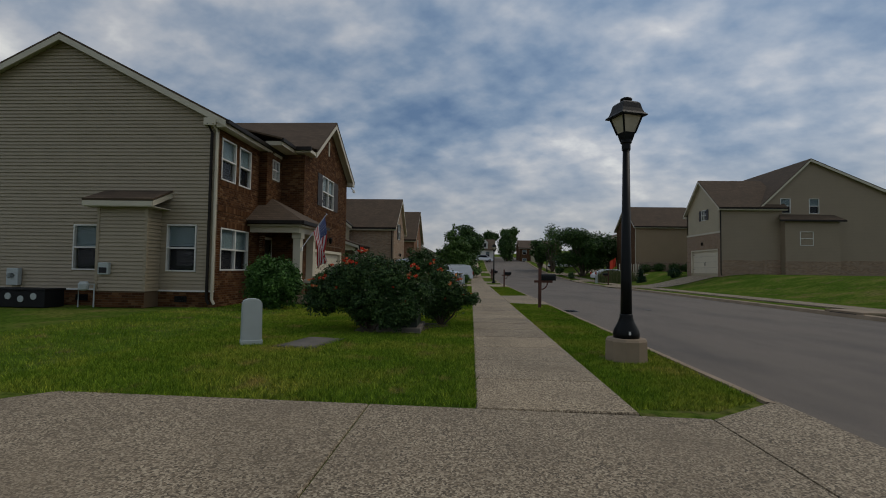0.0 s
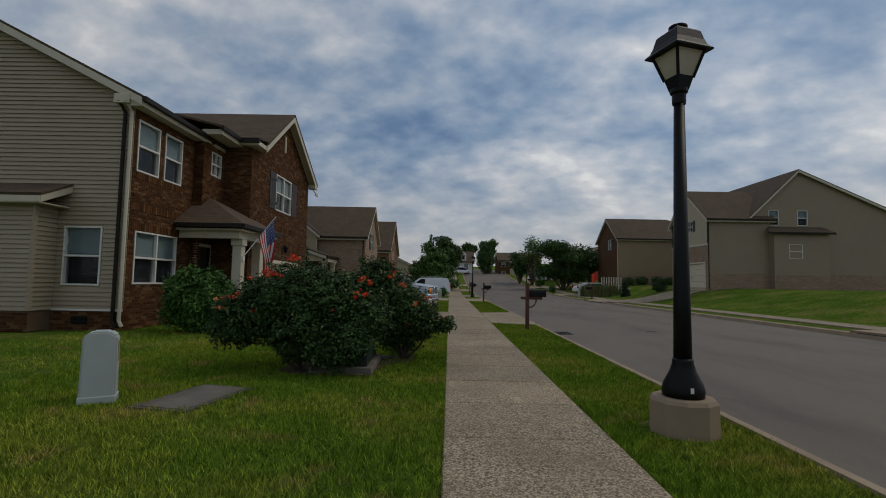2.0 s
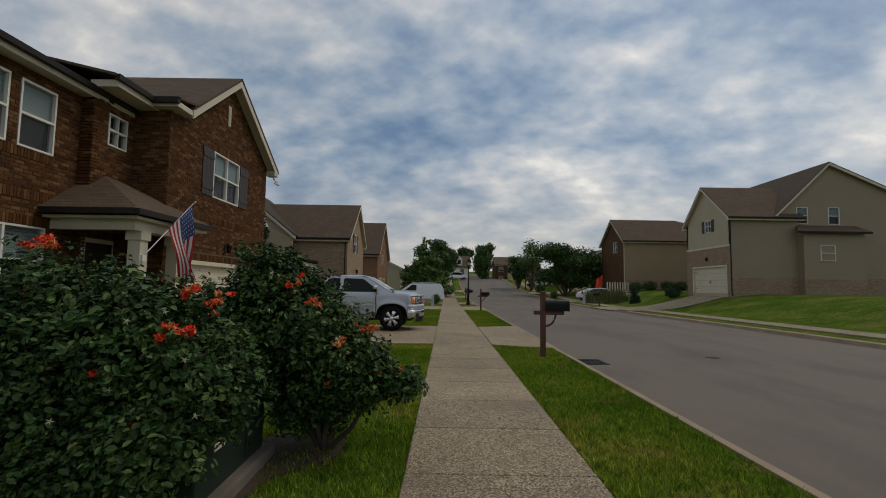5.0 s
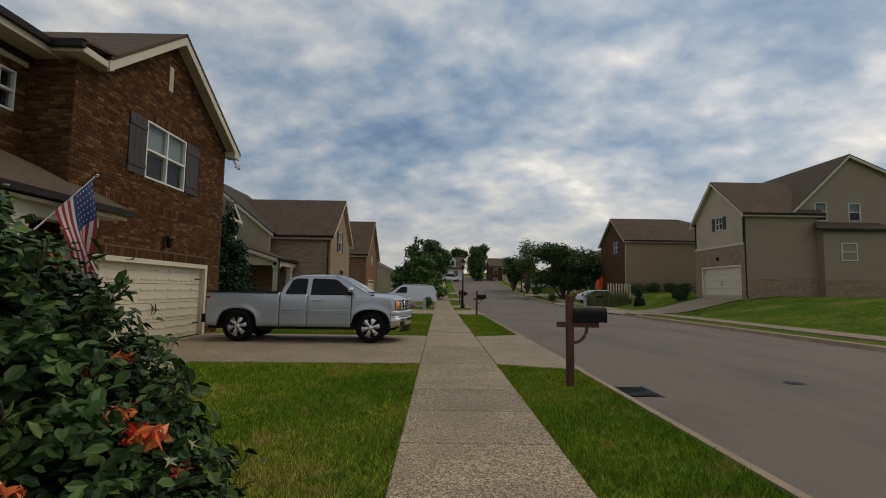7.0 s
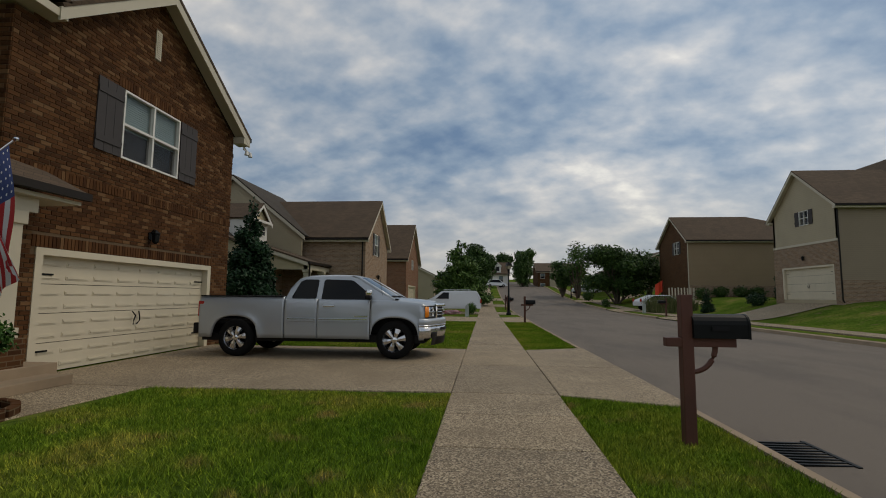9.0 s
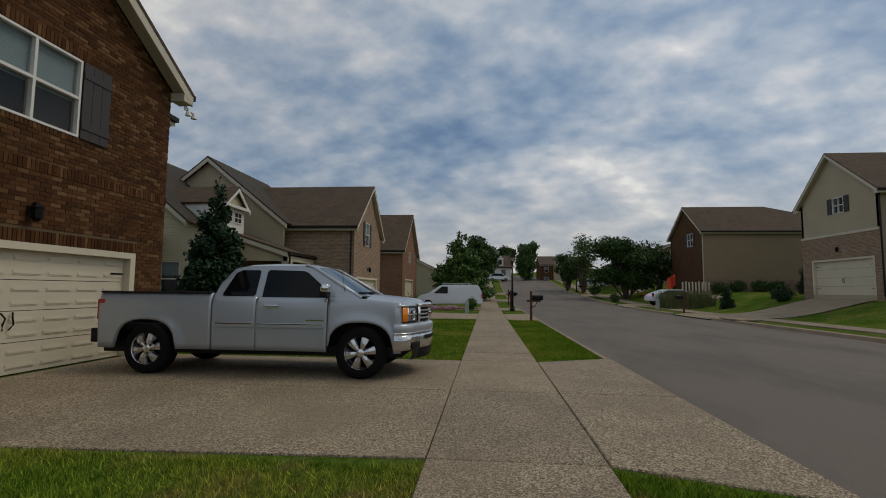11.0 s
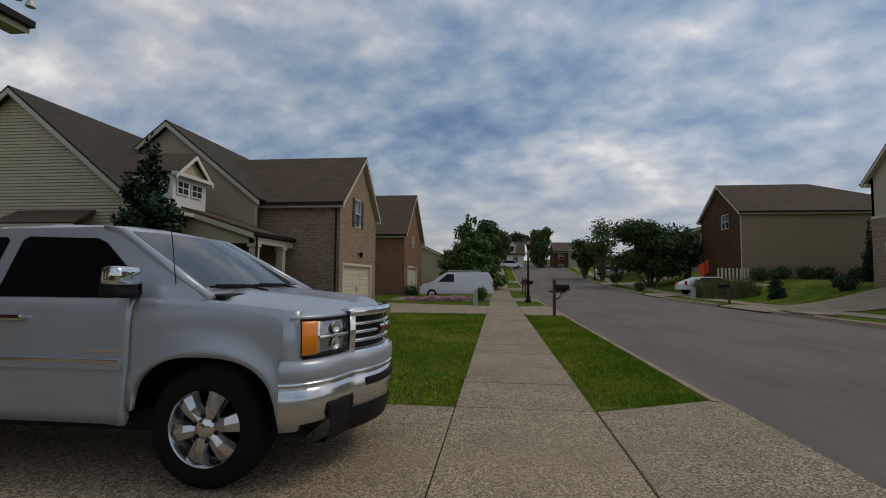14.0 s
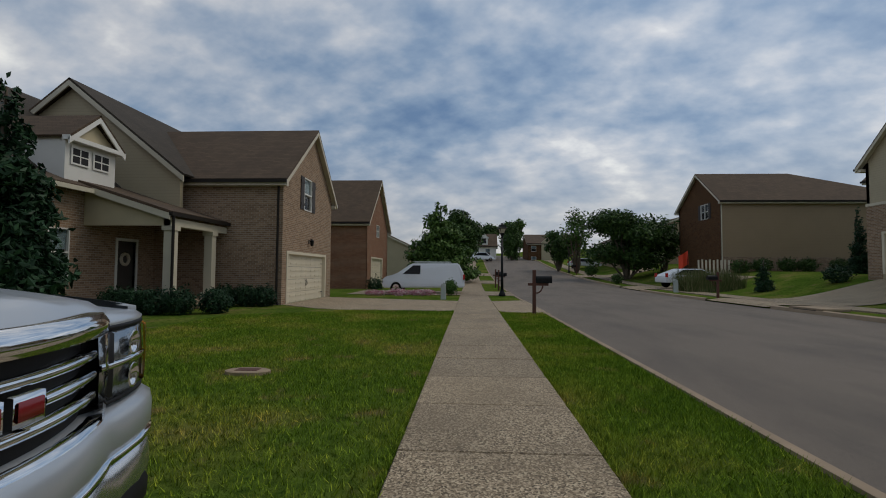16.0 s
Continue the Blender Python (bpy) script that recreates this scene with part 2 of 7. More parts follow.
BLIND = plain("blind_slats", (0.36, 0.5, 0.52), 0.6, var=0.05, bump=0)
DOORWOOD = plain("dark_door", (0.05, 0.045, 0.04), 0.4)
GARAGE = plain("cream_garage_steel", (0.62, 0.555, 0.42), 0.5, var=0.05, bump=0.04)
BLACK = plain("black_cast_iron", (0.005, 0.006, 0.006), 0.45, var=0.2, bump=0.1, spec=0.18)
BARK = plain("bark", (0.09, 0.07, 0.05), 0.95, var=0.3, grain=18, bump=0.8)
MULCH = plain("mulch", (0.06, 0.038, 0.026), 0.95, var=0.3, grain=30, bump=0.9)


# ---- builders ----
def link_mesh(name, verts, faces, material, parent=None, label=""):
    me = bpy.data.meshes.new(name)
    me.from_pydata(verts, [], faces)
    me.validate()
    me.materials.append(material)
    ob = new(name, me)
    if parent:
        ob.parent = parent
    if label:
        ob["label"] = label
    return ob


def part(name, bm, material, parent=None, label="", smooth=False):
    bmesh.ops.recalc_face_normals(bm, faces=bm.faces)
    me = bpy.data.meshes.new(name)
    bm.to_mesh(me)
    bm.free()
    me.materials.append(material)
    if smooth:
        for p in me.polygons:
            p.use_smooth = True
    ob = new(name, me)
    if parent:
        ob.parent = parent
    if label:
        ob["label"] = label
    return ob


def thing(name, label, category, at=(0, 0, 0), group="", kind="", rz=0):
    e = new(name)
    e.empty_display_size = 0.1
    e.matrix_world = pose(*at, 0, 0, rz)
    return tagged(e, label, category, group, kind)


def add_box(bm, x0, x1, y0, y1, z0, z1, bevel=0.0, M=None):
    c = [(x, y, z) for x in (x0, x1) for y in (y0, y1) for z in (z0, z1)]
    v = [bm.verts.new(M @ Vector(p) if M else p) for p in c]
    q = [(0, 1, 3, 2), (4, 6, 7, 5), (0, 4, 5, 1), (2, 3, 7, 6), (0, 2, 6, 4), (1, 5, 7, 3)]
    f = [bm.faces.new([v[i] for i in k]) for k in q]
    if bevel:
        ed = list({e for k in f for e in k.edges})
        bmesh.ops.bevel(bm, geom=ed, offset=bevel, segments=2, affect="EDGES", profile=0.6)
    return bm


def box(*a, bevel=0.0, M=None):
    return add_box(bmesh.new(), *a, bevel=bevel, M=M)


def add_lathe(bm, prof, seg=16, M=None, cap=True):
    """prof: (radius, z) from bottom to top."""
    rings = []
    for r, z in prof:
        ring = []
        for i in range(seg):
            a = 2 * math.pi * i / seg
            p = Vector((r * math.cos(a), r * math.sin(a), z))
            ring.append(bm.verts.new(M @ p if M else p))
        rings.append(ring)
    for a, b in zip(rings, rings[1:]):
        for i in range(seg):
            j = (i + 1) % seg
            bm.faces.new((a[i], a[j], b[j], b[i]))
    if cap:
        bm.faces.new(rings[0][::-1]), bm.faces.new(rings[-1])
    return bm


def lathe(prof, seg=16, M=None, cap=True):
    return add_lathe(bmesh.new(), prof, seg, M, cap)


def add_tube(bm, pts, r, seg=8):
    """A tube through points; r may be one radius or one for each point."""
    pts = [Vector(p) for p in pts]
    rs = r if isinstance(r, (list, tuple)) else [r] * len(pts)
    rings = []
    for i, p in enumerate(pts):
        d = (pts[min(i + 1, len(pts) - 1)] - pts[max(i - 1, 0)]).normalized()
        u = d.cross(Vector((0, 0, 1)) if abs(d.z) < 0.9 else Vector((1, 0, 0))).normalized()
        w = d.cross(u)
        rings.append([bm.verts.new(p + (u * math.cos(k * 2 * math.pi / seg) + w * math.sin(k * 2 * math.pi / seg)) * rs[i]) for k in range(seg)])
    for a, b in zip(rings, rings[1:]):
        for k in range(seg):
            bm.faces.new((a[k], a[(k + 1) % seg], b[(k + 1) % seg], b[k]))
    bm.faces.new(rings[0][::-1]), bm.faces.new(rings[-1])
    return bm


def add_prism(bm, poly, a0, a1, f):
    """A polygon of (u, v) swept from a0 to a1; f(u, v, a) gives the point."""
    A = [bm.verts.new(f(u, v, a0)) for u, v in poly]
    B = [bm.verts.new(f(u, v, a1)) for u, v in poly]
    n = len(poly)
    bm.faces.new(A), bm.faces.new(B[::-1])
    for i in range(n):
        bm.faces.new((A[i], A[(i + 1) % n], B[(i + 1) % n], B[i]))
    return bm


# ---- ground, road, pavements ----
def rise(y):
    """How the street climbs towards its far end."""
    if y < 48:
        return 0.0
    if y < 112:
        return 0.0008 * (y - 48) ** 2
    return 0.0008 * 64 ** 2 + (min(y, 190) - 112) * 0.06


def smooth01(a, b, x):
    t = max(0.0, min(1.0, (x - a) / (b - a)))
    return t * t * (3 - 2 * t)


ROAD_L, ROAD_R = 3.12, 13.05


def lawn(x, y):
    """Height of the lawns and verges."""
    z = rise(y)
    z += 1.35 * smooth01(16.3, 24, x)
    return z


def build_ground():
    xs = [-900, -400, -200, -120, -80, -50, -35, -25, -18, -14, -10, -7, -5, -3, -1.5, -0.012, 0.0, 1.52, 1.532, 2.2, ROAD_L - 0.16, ROAD_L - 0.15, ROAD_R + 0.15, ROAD_R + 0.16, 14.6, 16.1, 16.3, 17.5, 18.5, 19.5, 20.5, 21.5, 22.5, 24, 28, 34, 42, 55, 80, 120, 200, 400, 900]
    ys = [-900, -300, -100, -40, -20] + [i * 2.0 for i in range(-5, 25)] + [50 + 4 * i for i in range(0, 36)] + [200, 260, 400, 900, 2000]
    v, f = [], []
    for y in ys:
        for x in xs:
            z = lawn(x, y) - 0.02
            if ROAD_L - 0.155 <= x <= ROAD_R + 0.155:
                z = rise(y) - 0.35
            if x in (0.0, 1.52):
                z = rise(y) - 0.1
            v.append((x, y, z))
    n = len(xs)
    for j in range(len(ys) - 1):
        for i in range(n - 1):
            f.append((j * n + i, j * n + i + 1, (j + 1) * n + i + 1, (j + 1) * n + i))
    tagged(link_mesh("ground", v, f, GRASS), "mown green lawn with dry patches", "ground", kind="structure")


def strip(name, profile, y0, y1, material, label, step=2.0):
    """A profile of (x, z) swept along the street, following its rise."""
    n = max(1, int((y1 - y0) / step))
    v, f = [], []
    k = len(profile)
    for j in range(n + 1):
        y = y0 + (y1 - y0) * j / n
        v += [(x, y, z + rise(y)) for x, z in profile]
    for j in range(n):
        for i in range(k - 1):
            f.append((j * k + i, j * k + i + 1, (j + 1) * k + i + 1, (j + 1) * k + i))
    return tagged(link_mesh(name, v, f, material), label, name, kind="structure")


build_ground()
strip("road", [(ROAD_L - 0.1, -0.13), (5, -0.08), (8.1, -0.05), (11, -0.08), (ROAD_R + 0.1, -0.13)], -40, 150, ASPHALT, "worn grey asphalt residential street")


# ---- houses: builders ----
class Face:
    """A wall's own frame: u along it, n out of it, v up."""

    def __init__(self, o, U, N):
        self.o, self.U, self.N = Vector(o), Vector(U), Vector(N)

    def p(self, u, n, v):
        return self.o + self.U * u + self.N * n + Vector((0, 0, v))

    def box(self, bm, u0, u1, n0, n1, v0, v1):
        c = [bm.verts.new(self.p(u, n, v)) for u in (u0, u1) for n in (n0, n1) for v in (v0, v1)]
        for k in ((0, 1, 3, 2), (4, 6, 7, 5), (0, 4, 5, 1), (2, 3, 7, 6), (0, 2, 6, 4), (1, 5, 7, 3)):
            bm.faces.new([c[i] for i in k])
        return bm


def east(x):
    return Face((x, 0, 0), (0, 1, 0), (1, 0, 0))


def west(x):
    return Face((x, 0, 0), (0, 1, 0), (-1, 0, 0))


def south(y):
    return Face((0, y, 0), (1, 0, 0), (0, -1, 0))


def north(y):
    return Face((0, y, 0), (1, 0, 0), (0, 1, 0))


def wall(parent, F, u0, u1, v0, v1, openings, material, thick=0.2, peak=None, name="wall"):
    """A wall with holes (u0, u1, v0, v1) and, if peak (u, v) is given, a gable on top."""
    us = sorted({u0, u1, *[o[0] for o in openings], *[o[1] for o in openings]})
    vs = sorted({v0, v1, *[o[2] for o in openings], *[o[3] for o in openings]})
    us, vs = [u for u in us if u0 <= u <= u1], [v for v in vs if v0 <= v <= v1]
    bm = bmesh.new()
    for a, b in zip(us, us[1:]):
        for c, d in zip(vs, vs[1:]):
            m, k = (a + b) / 2, (c + d) / 2
            if not any(o[0] < m < o[1] and o[2] < k < o[3] for o in openings):
                F.box(bm, a, b, -thick, 0, c, d)
    if peak:
        add_prism(bm, [(u0, v1), (u1, v1), peak], -thick, 0, lambda u, v, n: F.p(u, n, v))
    bmesh.ops.remove_doubles(bm, verts=bm.verts, dist=0.0005)
    return part(name, bm, material, parent)


def window(parent, F, u0, u1, v0, v1, lights=1, blind=0.5, trim=None, grid=False, proud=0.03):
    """A sash window set into its opening: frame, panes, blind, near-black box for the unlit interior."""
    bm = bmesh.new()
    w = 0.042
    n0, n1 = -0.1, proud
    mid = (v0 + v1) / 2
    cols = lights * (2 if grid else 1)
    us = [u0]
    for i in range(cols):
        bar = 0.012 if grid and i % 2 else 0.026
        a = u0 + w + (u1 - u0 - 2 * w) * i / cols
        us += [a] if i == 0 else [a - bar, a + bar]
        if i == 0:
            us[1:] = [u0 + w]
    us += [u1 - w, u1]
    vs = [v0, v0 + w, mid - 0.025, mid + 0.025, v1 - w, v1]
    for i, (a, b) in enumerate(zip(us, us[1:])):
        for j, (c, d) in enumerate(zip(vs, vs[1:])):
            if i % 2 == 0 or j % 2 == 0:
                F.box(bm, a, b, n0, n1, c, d)
    bmesh.ops.remove_doubles(bm, verts=bm.verts, dist=0.0005)
    win = part("window", bm, trim or WHITE, parent)
    F_pane = bmesh.new()
    F.box(F_pane, u0 + w, u1 - w, -0.056, -0.05, v0 + w, mid)
    part("pane", F_pane, GLASS, win).visible_shadow = False
    F_pane = bmesh.new()
    F.box(F_pane, u0 + w, u1 - w, -0.046, -0.04, mid, v1 - w)
    part("pane", F_pane, GLASS, win).visible_shadow = False
    if blind > 0:
        bm = bmesh.new()
        z, end = v1 - w, v1 - w - (v1 - v0 - 2 * w) * blind
        while z > end:
            F.box(bm, u0 + w, u1 - w, -0.1, -0.085, z - 0.042, z)
            z -= 0.047
        part("blind", bm, BLIND, win, "half-drawn pale slatted blind")
    # solid box behind the panes, its unlit look painted in
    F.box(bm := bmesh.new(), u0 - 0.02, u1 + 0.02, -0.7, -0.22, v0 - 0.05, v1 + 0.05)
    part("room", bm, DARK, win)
    return win


def slab(parent, pts, thick, material, name="roof", label=""):
    """A flat roof plane with thickness, from its upper corners in order."""
    a, b, c = (Vector(p) for p in pts[:3])
    nrm = (b - a).cross(c - a).normalized()
    if nrm.z < 0:
        nrm = -nrm
    bm = bmesh.new()
    T = [bm.verts.new(Vector(p)) for p in pts]
    B = [bm.verts.new(Vector(p) - nrm * thick) for p in pts]
    n = len(pts)
    bm.faces.new(T), bm.faces.new(B[::-1])
    for i in range(n):
        bm.faces.new((T[i], T[(i + 1) % n], B[(i + 1) % n], B[i]))
    return part(name, bm, material, parent, label)


def beam(parent, a, b, w, h, material, name, label=""):
    """A straight board from a to b, w wide level and h deep below its top line."""
    a, b = Vector(a), Vector(b)
    d = (b - a).normalized()
    s = d.cross(Vector((0, 0, 1))).normalized() * (w / 2)
    up = Vector((0, 0, h))
    bm = bmesh.new()
    v = [bm.verts.new(p) for q in (a, b) for p in (q - s, q + s, q + s - up, q - s - up)]
    for k in ((0, 1, 2, 3), (7, 6, 5, 4), (0, 4, 5, 1), (1, 5, 6, 2), (2, 6, 7, 3), (3, 7, 4, 0)):
        bm.faces.new([v[i] for i in k])
    return part(name, bm, material, parent, label)


def gable_roof(parent, axis, lo, hi, a0, a1, apex, ze, zr, ov=0.35, rake=0.3, trim=None, roofmat=None, hip=0.0, eaves=(1, 1)):
    """Two slopes over a block. lo..hi across the ridge, a0..a1 along it. hip: how far the far end leans in."""
    trim, roofmat = trim or TRIM, roofmat or SHINGLE

    def P(c, a, z):
        return Vector((a, c, z)) if axis == "x" else Vector((c, a, z))
    s0, s1 = (zr - ze) / (apex - lo), (zr - ze) / (hi - apex)
    zl, zh = ze - ov * s0, ze - ov * s1
    T = 0.14
    for c, z, k in ((lo - ov, zl, 0), (hi + ov, zh, 1)):
        far = a1 + rake
        pts = [P(c, a0 - rake, z + T), P(apex, a0 - rake, zr + T), P(apex, far - hip, zr + T), P(c, far, z + T)]
        slab(parent, pts, 0.06, roofmat)
        for a in (a0 - rake + 0.02, a1 + rake - 0.02)[:1 if hip else 2]:
            beam(parent, P(c, a, z + 0.07), P(apex, a, zr + 0.07), 0.04, 0.2, trim, "rake_board")
            inner = a + (rake / 2 if a < (a0 + a1) / 2 else -rake / 2)
            beam(parent, P(c, inner, z + 0.02), P(apex, inner, zr + 0.02), rake, 0.02, trim, "soffit")
        if eaves[k]:
            sg = -1 if k == 0 else 1
            beam(parent, P(c + sg * 0.05, a0 - rake, z + 0.1), P(c + sg * 0.05, far, z + 0.1), 0.12, 0.12, GUTTER, "gutter")
            edge = lo if k == 0 else hi
            beam(parent, P((c + edge) / 2, a0 - rake + 0.05, z + 0.03), P((c + edge) / 2, far - 0.05, z + 0.03), ov, 0.16, trim, "soffit")
    if hip:
        far = a1 + rake
        slab(parent, [P(lo - ov, far, zl + T), P(apex, far - hip, zr + T), P(hi + ov, far, zh + T)], 0.06, roofmat)


def shutters(parent, F, u0, u1, v0, v1, w=0.42):
    for a, b in ((u0 - w - 0.03, u0 - 0.03), (u1 + 0.03, u1 + w + 0.03)):
        bm = bmesh.new()
        k = (b - a) / 3
        for i in range(3):
            F.box(bm, a + i * k + 0.004, a + (i + 1) * k - 0.004, 0.012, 0.04, v0, v1)
        for z in (v0 + 0.18, v1 - 0.3):
            F.box(bm, a, b, 0.04, 0.058, z, z + 0.12)
        part("shutter", bm, SHUTTER, parent, "dark brown board shutter")


def garage_door(parent, F, u0, u1, v0, v1, handles=True, cols=8):
    """Frame, four sections with embossed long panels, strap hinges and two handles."""
    bm = bmesh.new()
    for a, b, c, d in ((u0 - 0.1, u0 + 0.04, v0, v1 + 0.1), (u1 - 0.04, u1 + 0.1, v0, v1 + 0.1), (u0 + 0.04, u1 - 0.04, v1 - 0.02, v1 + 0.1)):
        F.box(bm, a, b, -0.19, 0.03, c, d)
    door = part("garage_door", bm, GARAGE, parent, "cream steel sectional garage door, shut")
    h = (v1 - v0) / 4
    for i in range(4):
        bm = bmesh.new()
        z = v0 + i * h
        F.box(bm, u0, u1, -0.17, -0.13, z + 0.006, z + h - 0.006)
        cw = (u1 - u0) / cols
        for j in range(cols):
            for zz in (z + h * 0.16, z + h * 0.62):
                a = u0 + j * cw + cw * 0.1
                F.box(bm, a, a + cw * 0.8, -0.13, -0.121, zz, zz + h * 0.15)
                F.box(bm, a + 0.02, a + cw * 0.8 - 0.02, -0.121, -0.112, zz + 0.02, zz + h * 0.15 - 0.02)
        part("section", bm, GARAGE, door)
    F.box(bm := bmesh.new(), u0, u1, -0.19, -0.18, v0, v1)
    part("backing", bm, DARK, door)
    if handles:
        m = (u0 + u1) / 2
        for s in (-1, 1):
            bm = bmesh.new()
            zc = v0 + (v1 - v0) * 0.42
            add_tube(bm, [F.p(m + s * 0.05, -0.1, zc - 0.14), F.p(m + s * 0.09, -0.06, zc - 0.05), F.p(m + s * 0.06, -0.05, zc + 0.05), F.p(m + s * 0.1, -0.1, zc + 0.14)], 0.014, 6)
            part("handle", bm, BLACK, door, "black iron pull handle")
        for uu, s in ((u0 + 0.06, 1), (u1 - 0.06, -1)):
            for z in (v0 + h * 0.7, v0 + h * 3.3):
                bm = bmesh.new()
                F.box(bm, min(uu, uu + s * 0.34), max(uu, uu + s * 0.34), -0.107, -0.098, z, z + 0.03)
                part("strap_hinge", bm, BLACK, door, "black iron strap hinge")


def downpipe(parent, x, y, z0, z1, material, out=(0, 0)):
    bm = bmesh.new()
    add_tube(bm, [(x + out[0], y + out[1], z1 + 0.25), (x, y, z1), (x, y, z0 + 0.15), (x + 0.08, y, z0)], 0.045, 6)
    part("downpipe", bm, material, parent)


def wall_lamp(parent, F, u, v):
    bm = bmesh.new()
    F.box(bm, u - 0.05, u + 0.05, 0, 0.03, v - 0.06, v + 0.1)
    add_tube(bm, [F.p(u, 0.02, v + 0.08), F.p(u, 0.1, v + 0.16), F.p(u, 0.15, v + 0.14)], 0.012, 6)
    M = Matrix.Translation(F.p(u, 0.15, v - 0.16))
    add_lathe(bm, [(0.03, 0), (0.075, 0.05), (0.09, 0.22), (0.11, 0.23), (0.02, 0.31)], 6, M)
    lamp = part("wall_lamp", bm, BLACK, parent, "small black carriage lamp, unlit")
    part("lamp_glass", lathe([(0.06, 0.06), (0.095, 0.215)], 6, M), GLASS, lamp)


def brick_field(parent, F, u0, u1, inside, v0, v1, openings, name="brick", singles=None):
    """Single bricks in stretcher bond, proud of the mortar. Those in the stretch `singles` are objects; the rest one mesh."""
    bw, bh, j, n1 = 0.2, 0.066, 0.011, 0.012
    rng = random.Random(5)
    V, Q = [], []
    me = None
    row, v = 0, v0
    while v + bh < v1:
        u = u0 + (0 if row % 2 == 0 else -(bw + j) / 2)
        while u < u1:
            a, b = max(u, u0), min(u + bw, u1)
            u += bw + j
            for o in openings:
                if v + bh > o[2] and v < o[3]:
                    if a < o[0] < b:
                        b = o[0]
                    elif a < o[1] < b:
                        a = o[1]
                    elif o[0] <= a and b <= o[1]:
                        b = a
            if b - a < 0.03 or not inside((a + b) / 2, v + bh):
                continue
            n = n1 + rng.uniform(-0.004, 0.004)
            whole = b - a > bw - 0.001
            if singles and whole and singles[0] <= a and b <= singles[1] and singles[2] <= v <= singles[3]:
                if me is None:
                    bm = bmesh.new()
                    G = Face((0, 0, 0), F.U, F.N)
                    G.box(bm, 0, bw, 0, n1, 0, bh)
                    bmesh.ops.recalc_face_normals(bm, faces=bm.faces)
                    me = bpy.data.meshes.new(name)
                    bm.to_mesh(me)
                    bm.free()
                    me.materials.append(BRICK_ONE)
                ob = new(name, me)
                ob.parent = parent
                ob.location = F.p(a, rng.uniform(-0.003, 0.003), v)
                continue
            k = len(V)
            for uu, nn, vv in ((a, 0, v), (b, 0, v), (b, 0, v + bh), (a, 0, v + bh), (a + 0.004, n, v + 0.003), (b - 0.004, n, v + 0.003), (b - 0.004, n, v + bh - 0.003), (a + 0.004, n, v + bh - 0.003)):
                V.append(F.p(uu, nn, vv))
            Q += [(k + 4, k + 5, k + 6, k + 7), (k, k + 1, k + 5, k + 4), (k + 1, k + 2, k + 6, k + 5), (k + 2, k + 3, k + 7, k + 6), (k + 3, k, k + 4, k + 7)]
        v += bh + j
        row += 1
    ob = link_mesh("bricks", V, Q, BRICK, parent)
    ob["kind"] = "stuff"
    return ob


def one_brick_mat():
    a = Mat("single_brick", B_TONES[1], 0.92, spec=0.15)
    c = a.ramp(a.random(), [(0, B_TONES[0]), (0.45, B_TONES[1]), (0.8, B_TONES[2]), (1, B_TONES[4])])
    c = a.mix(c, scaled(B_TONES[0], 0.55), a.ramp(a.noise(1.1, 4), [(0.45, (0, 0, 0)), (0.75, (0.18, 0.18, 0.18))]))
    a.base(c).bump(a.noise(60, 4), 0.4, 0.006)
    return a.m


BRICK_ONE = one_brick_mat()


def soldier_row(parent, F, u0, u1, v0, v1):
    """Bricks standing on end over an opening or as a band."""
    V, Q = [], []
    u = u0
    while u < u1 - 0.05:
        k = len(V)
        b = u + 0.066
        for uu, nn, vv in ((u, 0, v0), (b, 0, v0), (b, 0, v1), (u, 0, v1), (u + 0.003, 0.02, v0 + 0.003), (b - 0.003, 0.02, v0 + 0.003), (b - 0.003, 0.02, v1 - 0.003), (u + 0.003, 0.02, v1 - 0.003)):
            V.append(F.p(uu, nn, vv))
        Q += [(k + 4, k + 5, k + 6, k + 7), (k, k + 1, k + 5, k + 4), (k + 1, k + 2, k + 6, k + 5), (k + 2, k + 3, k + 7, k + 6), (k + 3, k, k + 4, k + 7)]
        u = b + 0.011
    ob = link_mesh("brick_course", V, Q, BRICK, parent)
    ob["kind"] = "stuff"


def siding(parent, F, u0, u1, v0, v1, span, openings, material, step=0.115):
    """Lap boards, each its own piece, cut round openings. span(v) gives the wall's width at that height."""
    v = v0
    while v < v1 - 0.02:
        a, b = span(v + step / 2)
        a, b = max(a, u0), min(b, u1)
        cuts = [(a, b)]
        for o in openings:
            if v + step * 0.6 > o[2] and v + step * 0.4 < o[3]:
                cuts = [c for q in cuts for c in ((q[0], min(q[1], o[0])), (max(q[0], o[1]), q[1])) if c[1] - c[0] > 0.02]
        bm = bmesh.new()
        for p, q in cuts:
            c = [bm.verts.new(F.p(u, n, z)) for u in (p, q) for n, z in ((0, v), (0.036, v), (0.004, v + step), (0, v + step))]
            for k in ((0, 1, 2, 3), (7, 6, 5, 4), (0, 4, 5, 1), (1, 5, 6, 2), (2, 6, 7, 3)):
                bm.faces.new([c[i] for i in k])
        if cuts:
            part("siding_board", bm, material, parent)
        v += step


